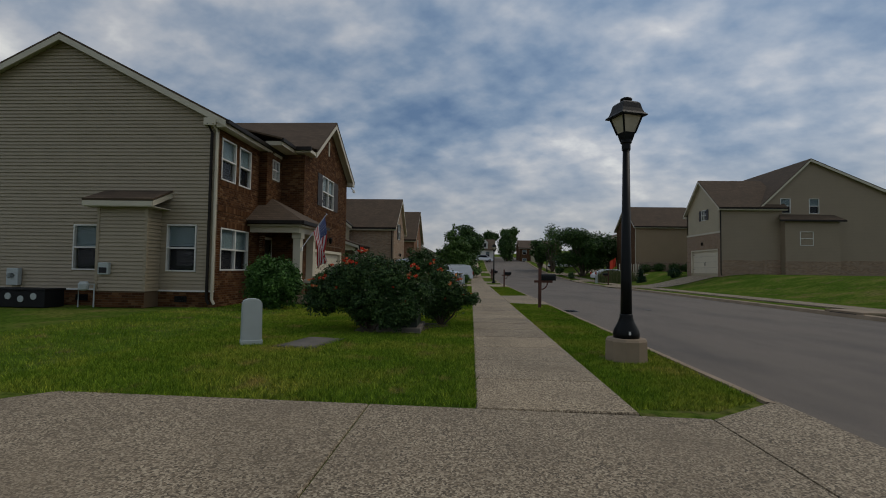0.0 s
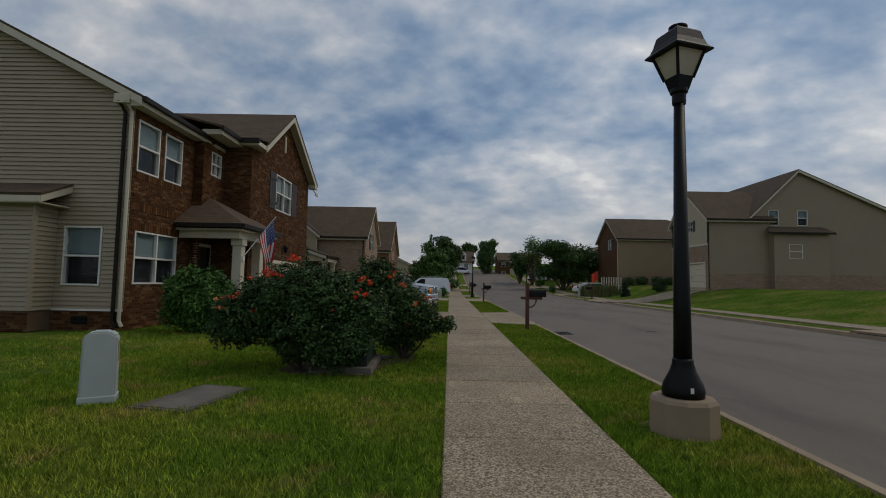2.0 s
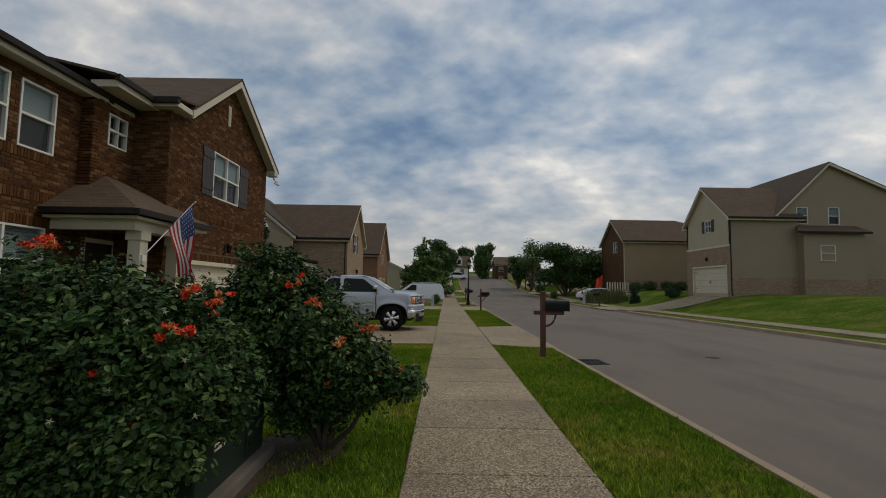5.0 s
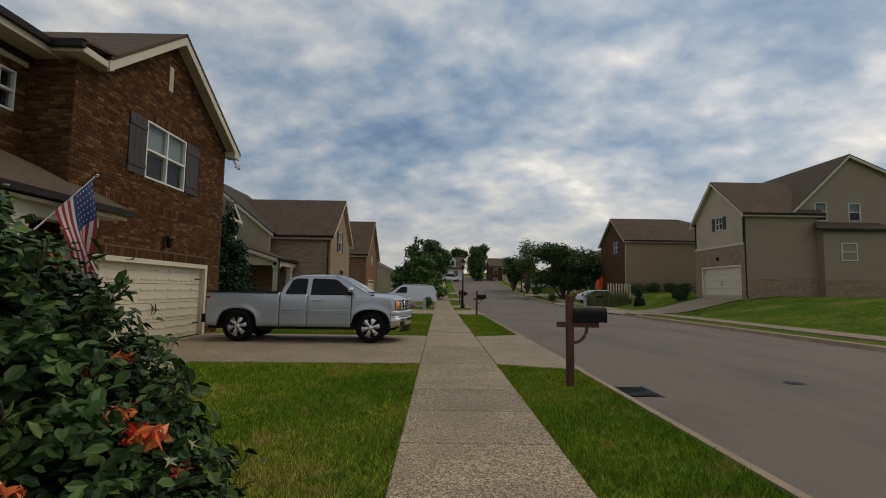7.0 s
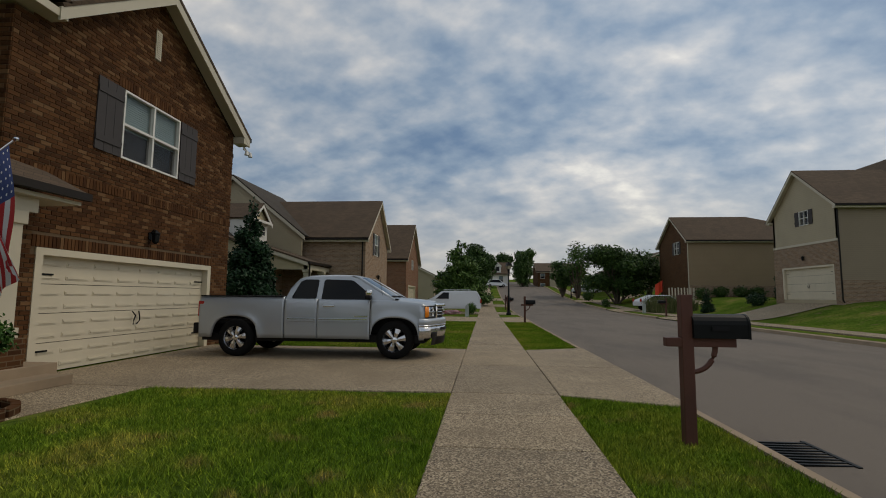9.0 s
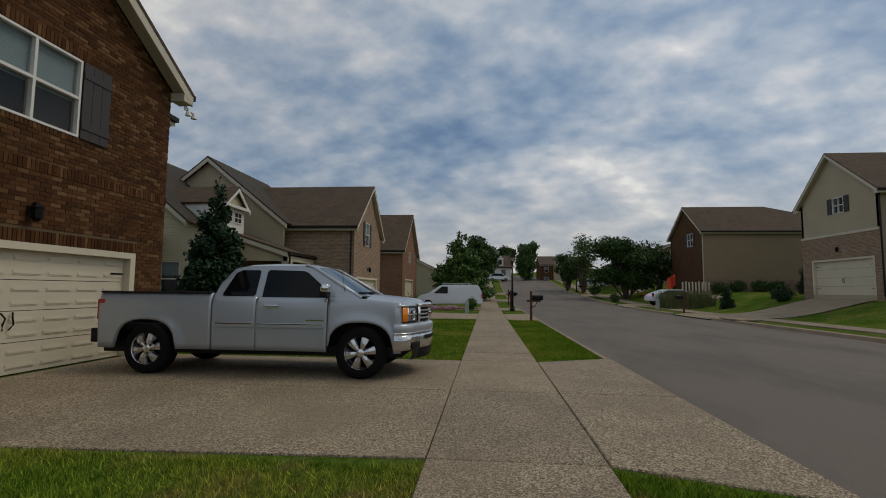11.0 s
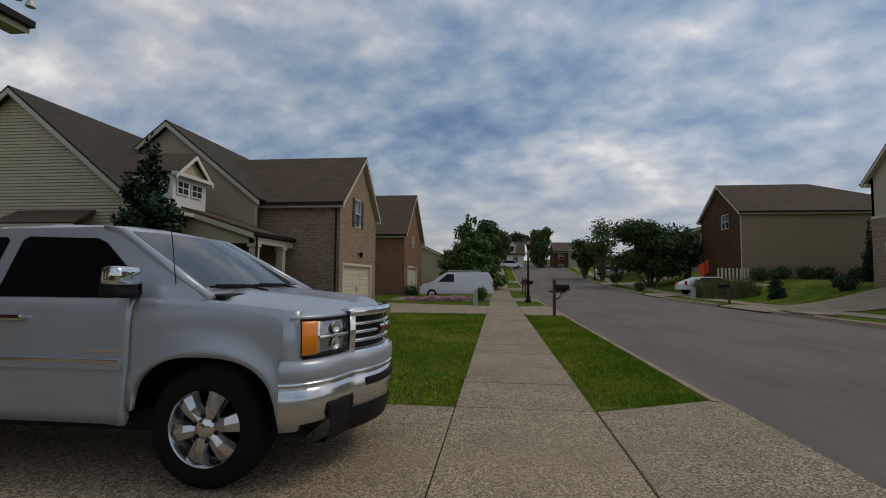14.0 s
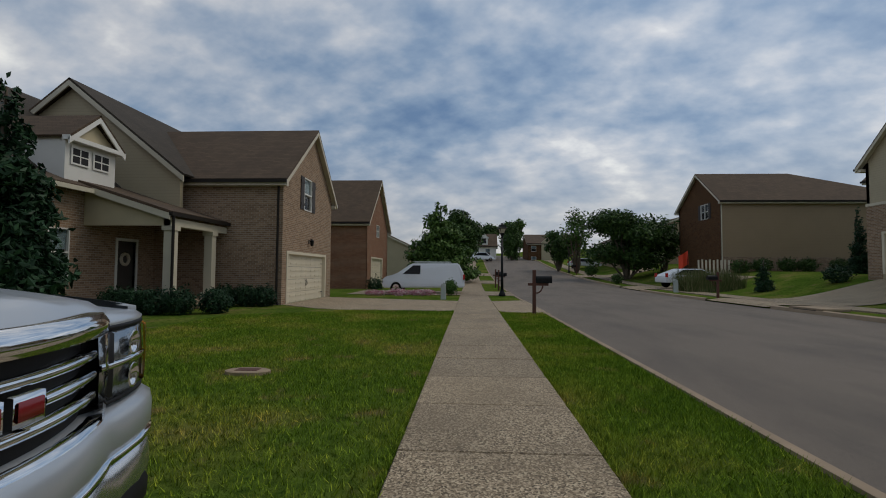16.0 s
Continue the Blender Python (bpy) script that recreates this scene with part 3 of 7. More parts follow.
# ---- the brick and vinyl house beside the first lawn ----
def build_house_1():
    h = thing("house", "two-storey house with red-brown brick front and beige siding", "house", group="houses on the street")
    S, E = south(14.59), east(-8.215)
    x0, x1, pk = -18.95, -8.215, (-13.58, 8.72)
    ZE = 6.0
    wins = [(-12.97, -12.15, 1.12, 2.6), (-9.83, -8.85, 1.12, 2.63)]
    wall(h, S, x0, x1, 0.5, ZE, wins, SIDING, peak=pk)
    for w in wins:
        window(h, S, *w, lights=1, blind=0.45, proud=0.045)

    def span(v):
        if v < ZE:
            return x0, x1
        k = (v - ZE) / (pk[1] - ZE)
        return x0 + (pk[0] - x0) * k, x1 + (pk[0] - x1) * k
    siding(h, S, x0, x1, 0.5, pk[1] - 0.1, span, [(o[0] - 0.02, o[1] + 0.02, o[2] - 0.02, o[3] + 0.02) for o in wins], SIDING)
    wall(h, S, x0, x1, -0.05, 0.5, [], MORTAR, 0.17, name="foundation")
    brick_field(h, Face((0, 14.585, 0), (1, 0, 0), (0, -1, 0)), x0, x1, lambda u, v: True, 0.0, 0.5, [])
    beam(h, (x0, 14.56, 0.53), (x1, 14.56, 0.53), 0.05, 0.05, WHITE, "trim_strip")
    for u in (-9.3, -12.6):
        bm = bmesh.new()
        S.box(bm, u - 0.2, u + 0.2, 0.02, 0.035, 0.14, 0.34)
        for i in range(5):
            S.box(bm, u - 0.18, u + 0.18, 0.035, 0.05, 0.16 + i * 0.035, 0.175 + i * 0.035)
        part("foundation_vent", bm, BLACK, h)
    # small bay on the side wall
    B = south(13.9)
    bay = part("bay", B.box(bmesh.new(), -11.6, -10.05, -0.68, 0, 0.0, 0.5), MORTAR, h)
    brick_field(bay, B, -11.6, -10.05, lambda u, v: True, 0.0, 0.5, [])
    part("bay_wall", B.box(bmesh.new(), -11.6, -10.05, -0.68, 0, 0.5, 3.12), SIDING, bay)
    siding(bay, B, -11.6, -10.05, 0.5, 3.1, lambda v: (-11.6, -10.05), [], SIDING)
    siding(bay, Face((-10.05, 0, 0), (0, 1, 0), (1, 0, 0)), 13.9, 14.57, 0.5, 3.1, lambda v: (13.9, 14.57), [], SIDING)
    part("corner_strip", box(-10.1, -10.01, 13.86, 13.95, 0.5, 3.12), SIDING, bay)
    part("corner_strip", box(-11.64, -11.55, 13.86, 13.95, 0.5, 3.12), SIDING, bay)
    slab(bay, [(-11.95, 13.6, 3.32), (-9.7, 13.6, 3.32), (-9.7, 14.58, 3.72), (-11.95, 14.58, 3.72)], 0.06, SHINGLE)
    part("fascia", box(-11.93, -9.72, 13.6, 13.66, 3.1, 3.25), TRIM, bay)
    beam(bay, (-9.72, 13.62, 3.25), (-9.72, 14.58, 3.65), 0.04, 0.16, TRIM, "rake_board")
    part("soffit", box(-11.9, -9.75, 13.62, 14.58, 3.08, 3.11), TRIM, bay)
    # brick front, main part
    up = [(14.74, 15.7, 4.13, 5.5), (15.95, 16.84, 4.13, 5.5)]
    low = [(14.84, 16.79, 1.17, 2.57)]
    ops = up + low
    wall(h, E, 14.59, 17.55, 0, 6.0, ops, MORTAR)
    brick_field(h, E, 14.59, 17.55, lambda u, v: True, 0.0, 6.0, ops)
    soldier_row(h, E, 14.7, 17.0, 2.58, 2.78)
    soldier_row(h, E, 14.75, 16.95, 3.93, 4.12)
    soldier_row(h, E, 14.59, 17.55, 3.1, 3.3)
    for w in up:
        window(h, E, *w, lights=1, blind=0.5)
    window(h, E, *low[0], lights=2, blind=0.5)
    # the part that steps forward, with the entrance under it
    E2, ops2 = east(-7.9), [(18.02, 18.7, 4.75, 5.54)]
    wall(h, E2, 17.55, 19.2, 2.7, 6.0, ops2, MORTAR, 0.5)
    brick_field(h, E2, 17.55, 19.2, lambda u, v: True, 2.7, 6.0, ops2)
    S2 = south(17.55)
    brick_field(h, S2, -8.2, -7.9, lambda u, v: True, 0.0, 6.0, [])
    part("wall", S2.box(bmesh.new(), -8.4, -7.9, -0.2, 0, 2.7, 6.0), MORTAR, h)
    window(h, E2, *ops2[0], lights=1, blind=0, grid=True)
    E3 = east(-8.25)
    dr = [(18.0, 18.95, 0.3, 2.4)]
    wall(h, E3, 17.55, 19.2, 0, 2.8, dr, MORTAR)
    brick_field(h, E3, 17.55, 19.2, lambda u, v: True, 0.0, 2.75, [(17.85, 19.05, 0.3, 2.5)])
    bm = E3.box(bmesh.new(), 18.0, 18.95, -0.14, -0.09, 0.3, 2.4)
    for a in (18.1, 18.52):
        for c, d in ((0.45, 0.95), (1.1, 2.25)):
            E3.box(bm, a, a + 0.34, -0.09, -0.075, c, d)
    door = part("front_door", bm, DOORWOOD, h, "dark panelled front door, shut")
    part("door_handle", E3.box(bmesh.new(), 18.86, 18.9, -0.09, -0.04, 1.2, 1.32), BLACK, door)
    bm = bmesh.new()
    for a, b, c, d in ((17.86, 18.0, 0.3, 2.5), (18.95, 19.08, 0.3, 2.5), (18.0, 18.95, 2.4, 2.5)):
        E3.box(bm, a, b, -0.1, 0.03, c, d)
    part("door_frame", bm, WHITE, h)
    # garage wing
    W, yl, yr = east(-6.945), 18.97, 25.72
    ap = (22.3, 8.12)
    gd, gw = (19.78, 24.75, 0.0, 2.02), (21.36, 23.2, 4.12, 5.56)
    slot = (22.17, 22.35, 6.66, 7.32)
    wall(h, W, yl, yr, 0, 5.95, [gd, gw], MORTAR)
    add = bmesh.new()
    add_prism(add, [(19.45, 5.95), (yr, 5.95), ap], -0.2, 0, lambda u, v, n: W.p(u, n, v))
    part("gable", add, MORTAR, h)

    def inside(u, v):
        if v < 5.95:
            return True
        return v < ap[1] - (ap[1] - 6.05) * ((u - ap[0]) / (yr - ap[0]) if u > ap[0] else (ap[0] - u) / (ap[0] - 19.35)) - 0.03
    brick_field(h, W, yl, yr, inside, 0.0, 8.1, [gd, gw, slot, (19.6, 24.9, 2.02, 2.34)], singles=(20.0, 25.0, 2.42, 3.3))
    soldier_row(h, W, 19.6, 24.9, 2.13, 2.33)
    soldier_row(h, W, 21.2, 23.35, 5.58, 5.78)
    soldier_row(h, W, 21.25, 23.3, 4.02, 4.11)
    soldier_row(h, W, yl, yr, 3.32, 3.5)
    garage_door(h, W, *gd)
    window(h, W, *gw, lights=2, blind=0.55)
    shutters(h, W, *gw, w=0.66)
    bm = W.box(bmesh.new(), slot[0], slot[1], 0.0, 0.03, slot[2], slot[3])
    for i in range(12):
        W.box(bm, slot[0] + 0.03, slot[1] - 0.03, 0.03, 0.04, slot[2] + 0.04 + i * 0.05, slot[2] + 0.065 + i * 0.05)
    part("gable_vent", bm, TRIM, h)
    wall_lamp(h, W, 22.4, 2.62)
    WS = south(yl)
    part("wall", WS.box(bmesh.new(), -9.0, -7.145, -0.2, 0, 0, 5.95), MORTAR, h)
    brick_field(h, WS, -9.0, -6.945, lambda u, v: True, 0.0, 5.95, [])
    part("wall", north(yr).box(bmesh.new(), -14, -7.145, -0.2, 0, 0, 5.95), BRICK_FAR, h)
    part("wall", north(27).box(bmesh.new(), x0, -14, -0.2, 0, 0, 6.0), SIDING, h)
    part("wall", west(x0).box(bmesh.new(), 14.6, 27, -0.2, 0, 0, 6.0), SIDING, h)
    # roofs
    gable_roof(h, "y", x0, x1, 14.59, 27, pk[0], 6.03, pk[1] + 0.03, ov=0.33, rake=0.28)
    part("return", box(-8.6, -8.2, 14.28, 14.58, 5.78, 6.02, bevel=0.01), TRIM, h)
    beam(h, (-7.6, 17.4, 6.1), (-7.6, 19.5, 6.1), 0.65, 0.16, TRIM, "soffit")
    beam(h, (-7.25, 17.3, 6.2), (-7.25, 19.5, 6.2), 0.12, 0.13, GUTTER, "gutter")
    slab(h, [(-7.25, 17.25, 6.2), (-7.25, 19.6, 6.2), (-9.5, 19.6, 6.72), (-9.5, 17.25, 6.72)], 0.06, SHINGLE)
    slab(h, [(-6.58, 19.42, 6.22), (-6.58, 22.3, 8.3), (-13.58, 22.3, 8.3), (-13.58, 19.42, 6.22)], 0.07, SHINGLE)
    slab(h, [(-6.58, 26.06, 6.08), (-6.58, 22.3, 8.3), (-13.58, 22.3, 8.3), (-13.58, 26.06, 6.08)], 0.07, SHINGLE)
    for p, q in (((-6.62, 19.42, 6.15), (-6.62, 22.3, 8.23)), ((-6.62, 26.04, 6.02), (-6.62, 22.3, 8.23))):
        beam(h, p, q, 0.05, 0.24, TRIM, "rake_board")
        beam(h, (-6.78, p[1], p[2] - 0.12), (-6.78, q[1], q[2] - 0.12), 0.3, 0.02, TRIM, "soffit")
    part("return", box(-6.95, -6.6, 25.7, 26.05, 5.8, 6.0, bevel=0.01), TRIM, h)
    part("return", box(-7.5, -6.62, 18.7, 19.6, 5.98, 6.12, bevel=0.01), TRIM, h)
    part("gutter", box(-7.5, -6.58, 18.6, 18.72, 6.05, 6.2), GUTTER, h)
    slab(h, [(-6.58, 18.6, 6.2), (-6.58, 19.6, 6.35), (-8, 19.6, 6.35), (-8, 18.6, 6.2)], 0.05, SHINGLE)
    part("gutter", box(-13, -6.6, 26.04, 26.15, 5.95, 6.08), GUTTER, h)
    bm = bmesh.new()
    for dy in (-0.12, 0.1):
        add_tube(bm, [(-6.75, 25.98, 5.78), (-6.7, 26.0 + dy, 5.68), (-6.6, 26.0 + dy, 5.6)], 0.02, 6)
        add_lathe(bm, [(0.03, 0), (0.07, -0.14)], 8, Matrix.Translation((-6.6, 26.0 + dy, 5.64)))
    part("floodlight", bm, WHITE, h, "twin floodlight under the eave")
    downpipe(h, -8.42, 14.5, 0.1, 5.6, GUTTER, (-0.05, -0.2))
    downpipe(h, -8.24, 14.49, 0.1, 5.6, TRIM, (-0.05, -0.2))
    # porch
    for y in (17.15, 18.62):
        c = part("column", box(-6.66, -6.38, y, y + 0.28, 0.75, 2.55, bevel=0.01), TRIM, h)
        part("capital", box(-6.7, -6.34, y - 0.04, y + 0.32, 2.38, 2.58, bevel=0.015), TRIM, c)
        part("column_base", box(-6.7, -6.34, y - 0.04, y + 0.32, 0.7, 0.85, bevel=0.01), TRIM, c)
        part("plinth", box(-6.76, -6.28, y - 0.1, y + 0.38, 0, 0.7, bevel=0.008), BRICK_FAR, c)
    part("porch_beam", box(-6.68, -6.36, 16.9, 19.1, 2.58, 2.84), TRIM, h)
    part("porch_beam", box(-8.2, -6.68, 16.9, 17.1, 2.58, 2.84), TRIM, h)
    part("porch_ceiling", box(-8.2, -6.2, 16.7, 19.7, 2.8, 2.86), TRIM, h)
    part("gutter", box(-6.16, -6.05, 16.55, 19.75, 2.88, 3.0), GUTTER, h)
    part("gutter", box(-8.1, -6.16, 16.5, 16.61, 2.88, 3.0), GUTTER, h)
    slab(h, [(-6.1, 16.55, 3.0), (-6.1, 19.75, 3.0), (-6.95, 19.75, 3.42), (-7.88, 18.4, 3.98), (-7.88, 18.0, 3.98)], 0.05, SHINGLE)
    slab(h, [(-6.1, 16.55, 3.0), (-7.88, 18.0, 3.98), (-8.2, 18.0, 3.98), (-8.2, 16.55, 3.0)], 0.05, SHINGLE)
    part("porch_floor", box(-8.2, -6.2, 16.9, 19.5, 0, 0.28, bevel=0.01), KERB, h)
    part("step", box(-6.2, -5.75, 17.6, 19.3, 0, 0.14, bevel=0.01), KERB, h)
    return h


def lap_wall(parent, F, u0, u1, v0, v1, openings, material, peak=None):
    """A far wall in one flat mesh; its lap lines come from the material."""
    return wall(parent, F, u0, u1, v0, v1, openings, material, peak=peak)


def lap_mat(name, color):
    a = Mat(name, color, 0.6)
    sep = a.nt.nodes.new("ShaderNodeSeparateXYZ")
    a.link(a.coords(), sep.inputs[0])
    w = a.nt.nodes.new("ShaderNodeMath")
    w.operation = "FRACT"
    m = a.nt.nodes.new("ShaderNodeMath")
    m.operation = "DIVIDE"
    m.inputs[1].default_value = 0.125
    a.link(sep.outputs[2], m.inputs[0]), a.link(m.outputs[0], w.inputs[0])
    # the shadow line at each lap is painted in as a darker band
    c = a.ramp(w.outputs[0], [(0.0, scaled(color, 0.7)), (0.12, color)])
    c = a.mix(c, scaled(color, 0.82), a.ramp(a.noise(0.7, 4), [(0.4, (0, 0, 0)), (0.75, (0.5, 0.5, 0.5))]))
    a.base(c).bump(w.outputs[0], -0.5, 0.02)
    return a.m


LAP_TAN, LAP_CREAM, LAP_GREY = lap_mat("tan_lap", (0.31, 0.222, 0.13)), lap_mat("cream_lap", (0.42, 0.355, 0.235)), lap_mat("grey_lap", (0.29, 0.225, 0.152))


# ---- the tan brick house with the dormer ----
def build_house_2():
    h = thing("house", "tan brick house with cream siding gables and a dormer", "house", group="houses on the street")
    S = south(36.0)
    pk, x0, x1 = (-17.95, 8.4), -22.8, -12.0

    def span(v):
        if v < 3.95:
            return x0, x1
        if v < 4.4:
            return x0, -12.0 - (v - 3.95) / 0.45 * 1.1
        k = (v - 4.4) / (pk[1] - 4.4)
        return x0 + (pk[0] - x0) * k, -13.1 + (pk[0] + 13.1) * k
    sw = [(-14.25, -13.3, 1.0, 2.6)]
    wall(h, S, x0, x1, 0, 3.9, sw, SIDING2)
    add = bmesh.new()
    add_prism(add, [(x0, 3.9), (x1, 3.9), (-13.1, 4.4), pk, (x0, 4.4)], -0.2, 0, lambda u, v, n: S.p(u, n, v))
    part("gable", add, SIDING2, h)
    siding(h, S, x0, x1, 0.4, pk[1] - 0.1, span, [(sw[0][0] - .02, sw[0][1] + .02, 0.98, 2.62)], SIDING2, 0.125)
    window(h, S, *sw[0], blind=0.4, proud=0.045)
    bay = part("bay", box(-17.2, -14.6, 35.3, 35.99, 0, 3.2), SIDING2, h)
    siding(bay, south(35.3), -17.2, -14.6, 0.4, 3.1, lambda v: (-17.2, -14.6), [], SIDING2, 0.125)
    slab(bay, [(-17.5, 35.0, 3.3), (-14.3, 35.0, 3.3), (-14.3, 35.98, 3.85), (-17.5, 35.98, 3.85)], 0.07, SHINGLE)
    part("fascia", box(-17.5, -14.32, 35.0, 35.06, 3.1, 3.24), TRIM, bay)
    E = east(-12.0)
    dr, w1 = (39.4, 40.35, 0.3, 2.35), (36.5, 37.3, 1.1, 2.6)
    wall(h, E, 36, 41.4, 0, 4.1, [dr, w1], BRICK2)
    window(h, E, *w1, blind=0.4)
    door = part("front_door", E.box(bmesh.new(), *dr[:2], -0.14, -0.09, *dr[2:]), DOORWOOD, h, "dark front door with a wreath")
    bm = bmesh.new()
    for i in range(12):
        a, b = i * math.pi / 6, (i + 1) * math.pi / 6
        add_tube(bm, [E.p(39.87 + 0.2 * math.cos(a), -0.05, 1.7 + 0.2 * math.sin(a)), E.p(39.87 + 0.2 * math.cos(b), -0.05, 1.7 + 0.2 * math.sin(b))], 0.06, 5)
    part("wreath", bm, TRIM, door)
    bm = bmesh.new()
    for a, b, c, d in ((dr[0] - 0.1, dr[0], 0.3, 2.45), (dr[1], dr[1] + 0.1, 0.3, 2.45), (dr[0], dr[1], 2.35, 2.45)):
        E.box(bm, a, b, -0.1, 0.03, c, d)
    part("door_frame", bm, WHITE, h)
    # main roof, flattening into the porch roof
    # the street-side slopes take the darker shingles, the far slopes the plain brown
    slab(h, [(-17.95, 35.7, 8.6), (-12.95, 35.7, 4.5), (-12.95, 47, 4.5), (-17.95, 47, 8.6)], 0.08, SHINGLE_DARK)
    slab(h, [(-17.95, 35.7, 8.6), (-23.1, 35.7, 4.3), (-23.1, 47, 4.3), (-17.95, 47, 8.6)], 0.08, SHINGLE)
    slab(h, [(-12.95, 37.7, 4.48), (-9.0, 37.7, 3.22), (-9.0, 41.4, 3.22), (-12.95, 41.4, 4.48)], 0.08, SHINGLE)
    slab(h, [(-12.95, 35.7, 4.48), (-11.6, 35.7, 3.95), (-11.6, 37.8, 3.95), (-12.95, 37.8, 4.48)], 0.08, SHINGLE)
    beam(h, (-17.95, 35.72, 8.5), (-12.95, 35.72, 4.4), 0.05, 0.22, TRIM, "rake_board")
    beam(h, (-17.95, 35.72, 8.5), (-23.1, 35.72, 4.2), 0.05, 0.22, TRIM, "rake_board")
    beam(h, (-12.95, 37.68, 4.38), (-9.0, 37.68, 3.12), 0.05, 0.2, TRIM, "rake_board")
    beam(h, (-11.56, 35.7, 3.9), (-11.56, 37.8, 3.9), 0.1, 0.14, TRIM, "fascia")
    beam(h, (-8.95, 37.65, 3.18), (-8.95, 41.4, 3.18), 0.12, 0.12, GUTTER, "gutter")
    # porch
    add = bmesh.new()
    add_prism(add, [(-12.0, 2.75), (-9.1, 2.75), (-9.1, 3.0), (-12, 3.9)], 0, 0.1, lambda u, v, a: Vector((u, 37.85 + a, v)))
    part("porch_gable", add, SIDING2, h)
    part("porch_beam", box(-9.3, -9.05, 37.85, 41.4, 2.75, 3.0), TRIM, h)
    for y in (37.9, 40.3):
        c = part("column", box(-9.33, -9.03, y, y + 0.3, 0.3, 2.75, bevel=0.01), TRIM, h)
        part("column_base", box(-9.4, -8.96, y - 0.07, y + 0.37, 0.2, 0.5, bevel=0.01), TRIM, c)
        part("capital", box(-9.38, -8.98, y - 0.05, y + 0.35, 2.6, 2.75, bevel=0.01), TRIM, c)
    part("porch_floor", box(-12, -8.9, 37.8, 41.3, 0, 0.25, bevel=0.01), KERB, h)
    downpipe(h, -8.95, 37.8, 0.1, 2.9, GUTTER)
    # dormer
    D = east(-12.1)
    dm = part("dormer", box(-14.5, -12.12, 37.15, 39.3, 4.1, 5.5), WHITE, h)
    add = bmesh.new()
    add_prism(add, [(37.15, 5.5), (39.3, 5.5), (38.22, 6.25)], -2.4, 0, lambda u, v, n: D.p(u, n, v))
    part("gable", add, SIDING2, dm)
    for a in (37.4, 38.3):
        part("window_frame", D.box(bmesh.new(), a - 0.06, a + 0.68, 0.0, 0.03, 4.66, 5.24), WHITE, dm)
        bm = D.box(bmesh.new(), a, a + 0.28, 0.03, 0.035, 4.72, 4.93)
        D.box(bm, a + 0.33, a + 0.62, 0.03, 0.035, 4.72, 4.93), D.box(bm, a, a + 0.28, 0.03, 0.035, 4.97, 5.18), D.box(bm, a + 0.33, a + 0.62, 0.03, 0.035, 4.97, 5.18)
        part("pane", bm, DARK, dm)
    for s in (37.0, 39.45):
        slab(dm, [(-11.85, s, 5.5), (-11.85, 38.22, 6.5), (-15.5, 38.22, 6.5), (-15.5, s, 5.5)], 0.07, SHINGLE)
        beam(dm, (-11.88, s, 5.42), (-11.88, 38.22, 6.42), 0.05, 0.2, WHITE, "rake_board")
    part("fascia", box(-12.1, -11.85, 37.0, 39.45, 5.36, 5.5), WHITE, dm)
    # second gable
    S2 = south(40.75)
    add = bmesh.new()
    add_prism(add, [(-19.5, 3.5), (-10.6, 3.5), (-10.6, 5.0), (-15, 8.5), (-19.5, 5.0)], -0.2, 0, lambda u, v, n: S2.p(u, n, v))
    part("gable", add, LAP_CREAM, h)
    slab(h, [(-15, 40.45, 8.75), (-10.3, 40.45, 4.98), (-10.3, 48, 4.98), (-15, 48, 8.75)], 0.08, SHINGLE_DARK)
    slab(h, [(-15, 40.45, 8.75), (-19.7, 40.45, 4.98), (-19.7, 48, 4.98), (-15, 48, 8.75)], 0.08, SHINGLE)
    beam(h, (-15, 40.47, 8.65), (-10.3, 40.47, 4.88), 0.05, 0.22, TRIM, "rake_board")
    beam(h, (-15, 40.47, 8.65), (-19.7, 40.47, 4.88), 0.05, 0.22, TRIM, "rake_board")
    # garage wing
    W, WS = east(-6.8), south(41.4)
    gd, gw = (41.95, 47.0, -0.1, 2.02), (43.75, 44.75, 4.0, 5.45)
    wall(h, W, 41.4, 48.0, -0.1, 5.0, [gd, (gw[0], gw[1], gw[2], 5.0)], BRICK2)
    add = bmesh.new()
    add_prism(add, [(41.4, 5.0), (43.75, 5.0), (43.75, 5.45), (44.75, 5.45), (44.75, 5.0), (48.0, 5.0), (44.9, 7.75)], -0.2, 0, lambda u, v, n: W.p(u, n, v))
    part("gable", add, BRICK2, h)
    garage_door(h, W, *gd)
    window(h, W, *gw, blind=0.5)
    shutters(h, W, *gw)
    wall_lamp(h, W, 44.5, 2.6)
    wall(h, WS, -12.0, -7.0, -0.1, 5.0, [], BRICK2)
    wall(h, north(48.0), -19, -7.0, -0.1, 5.0, [], BRICK2)
    gable_roof(h, "x", 41.4, 48.0, -14.8, -6.8, 44.9, 5.0, 7.75, ov=0.3, rake=0.25)
    downpipe(h, -6.95, 41.28, 0.0, 4.7, GUTTER, (0, -0.1))


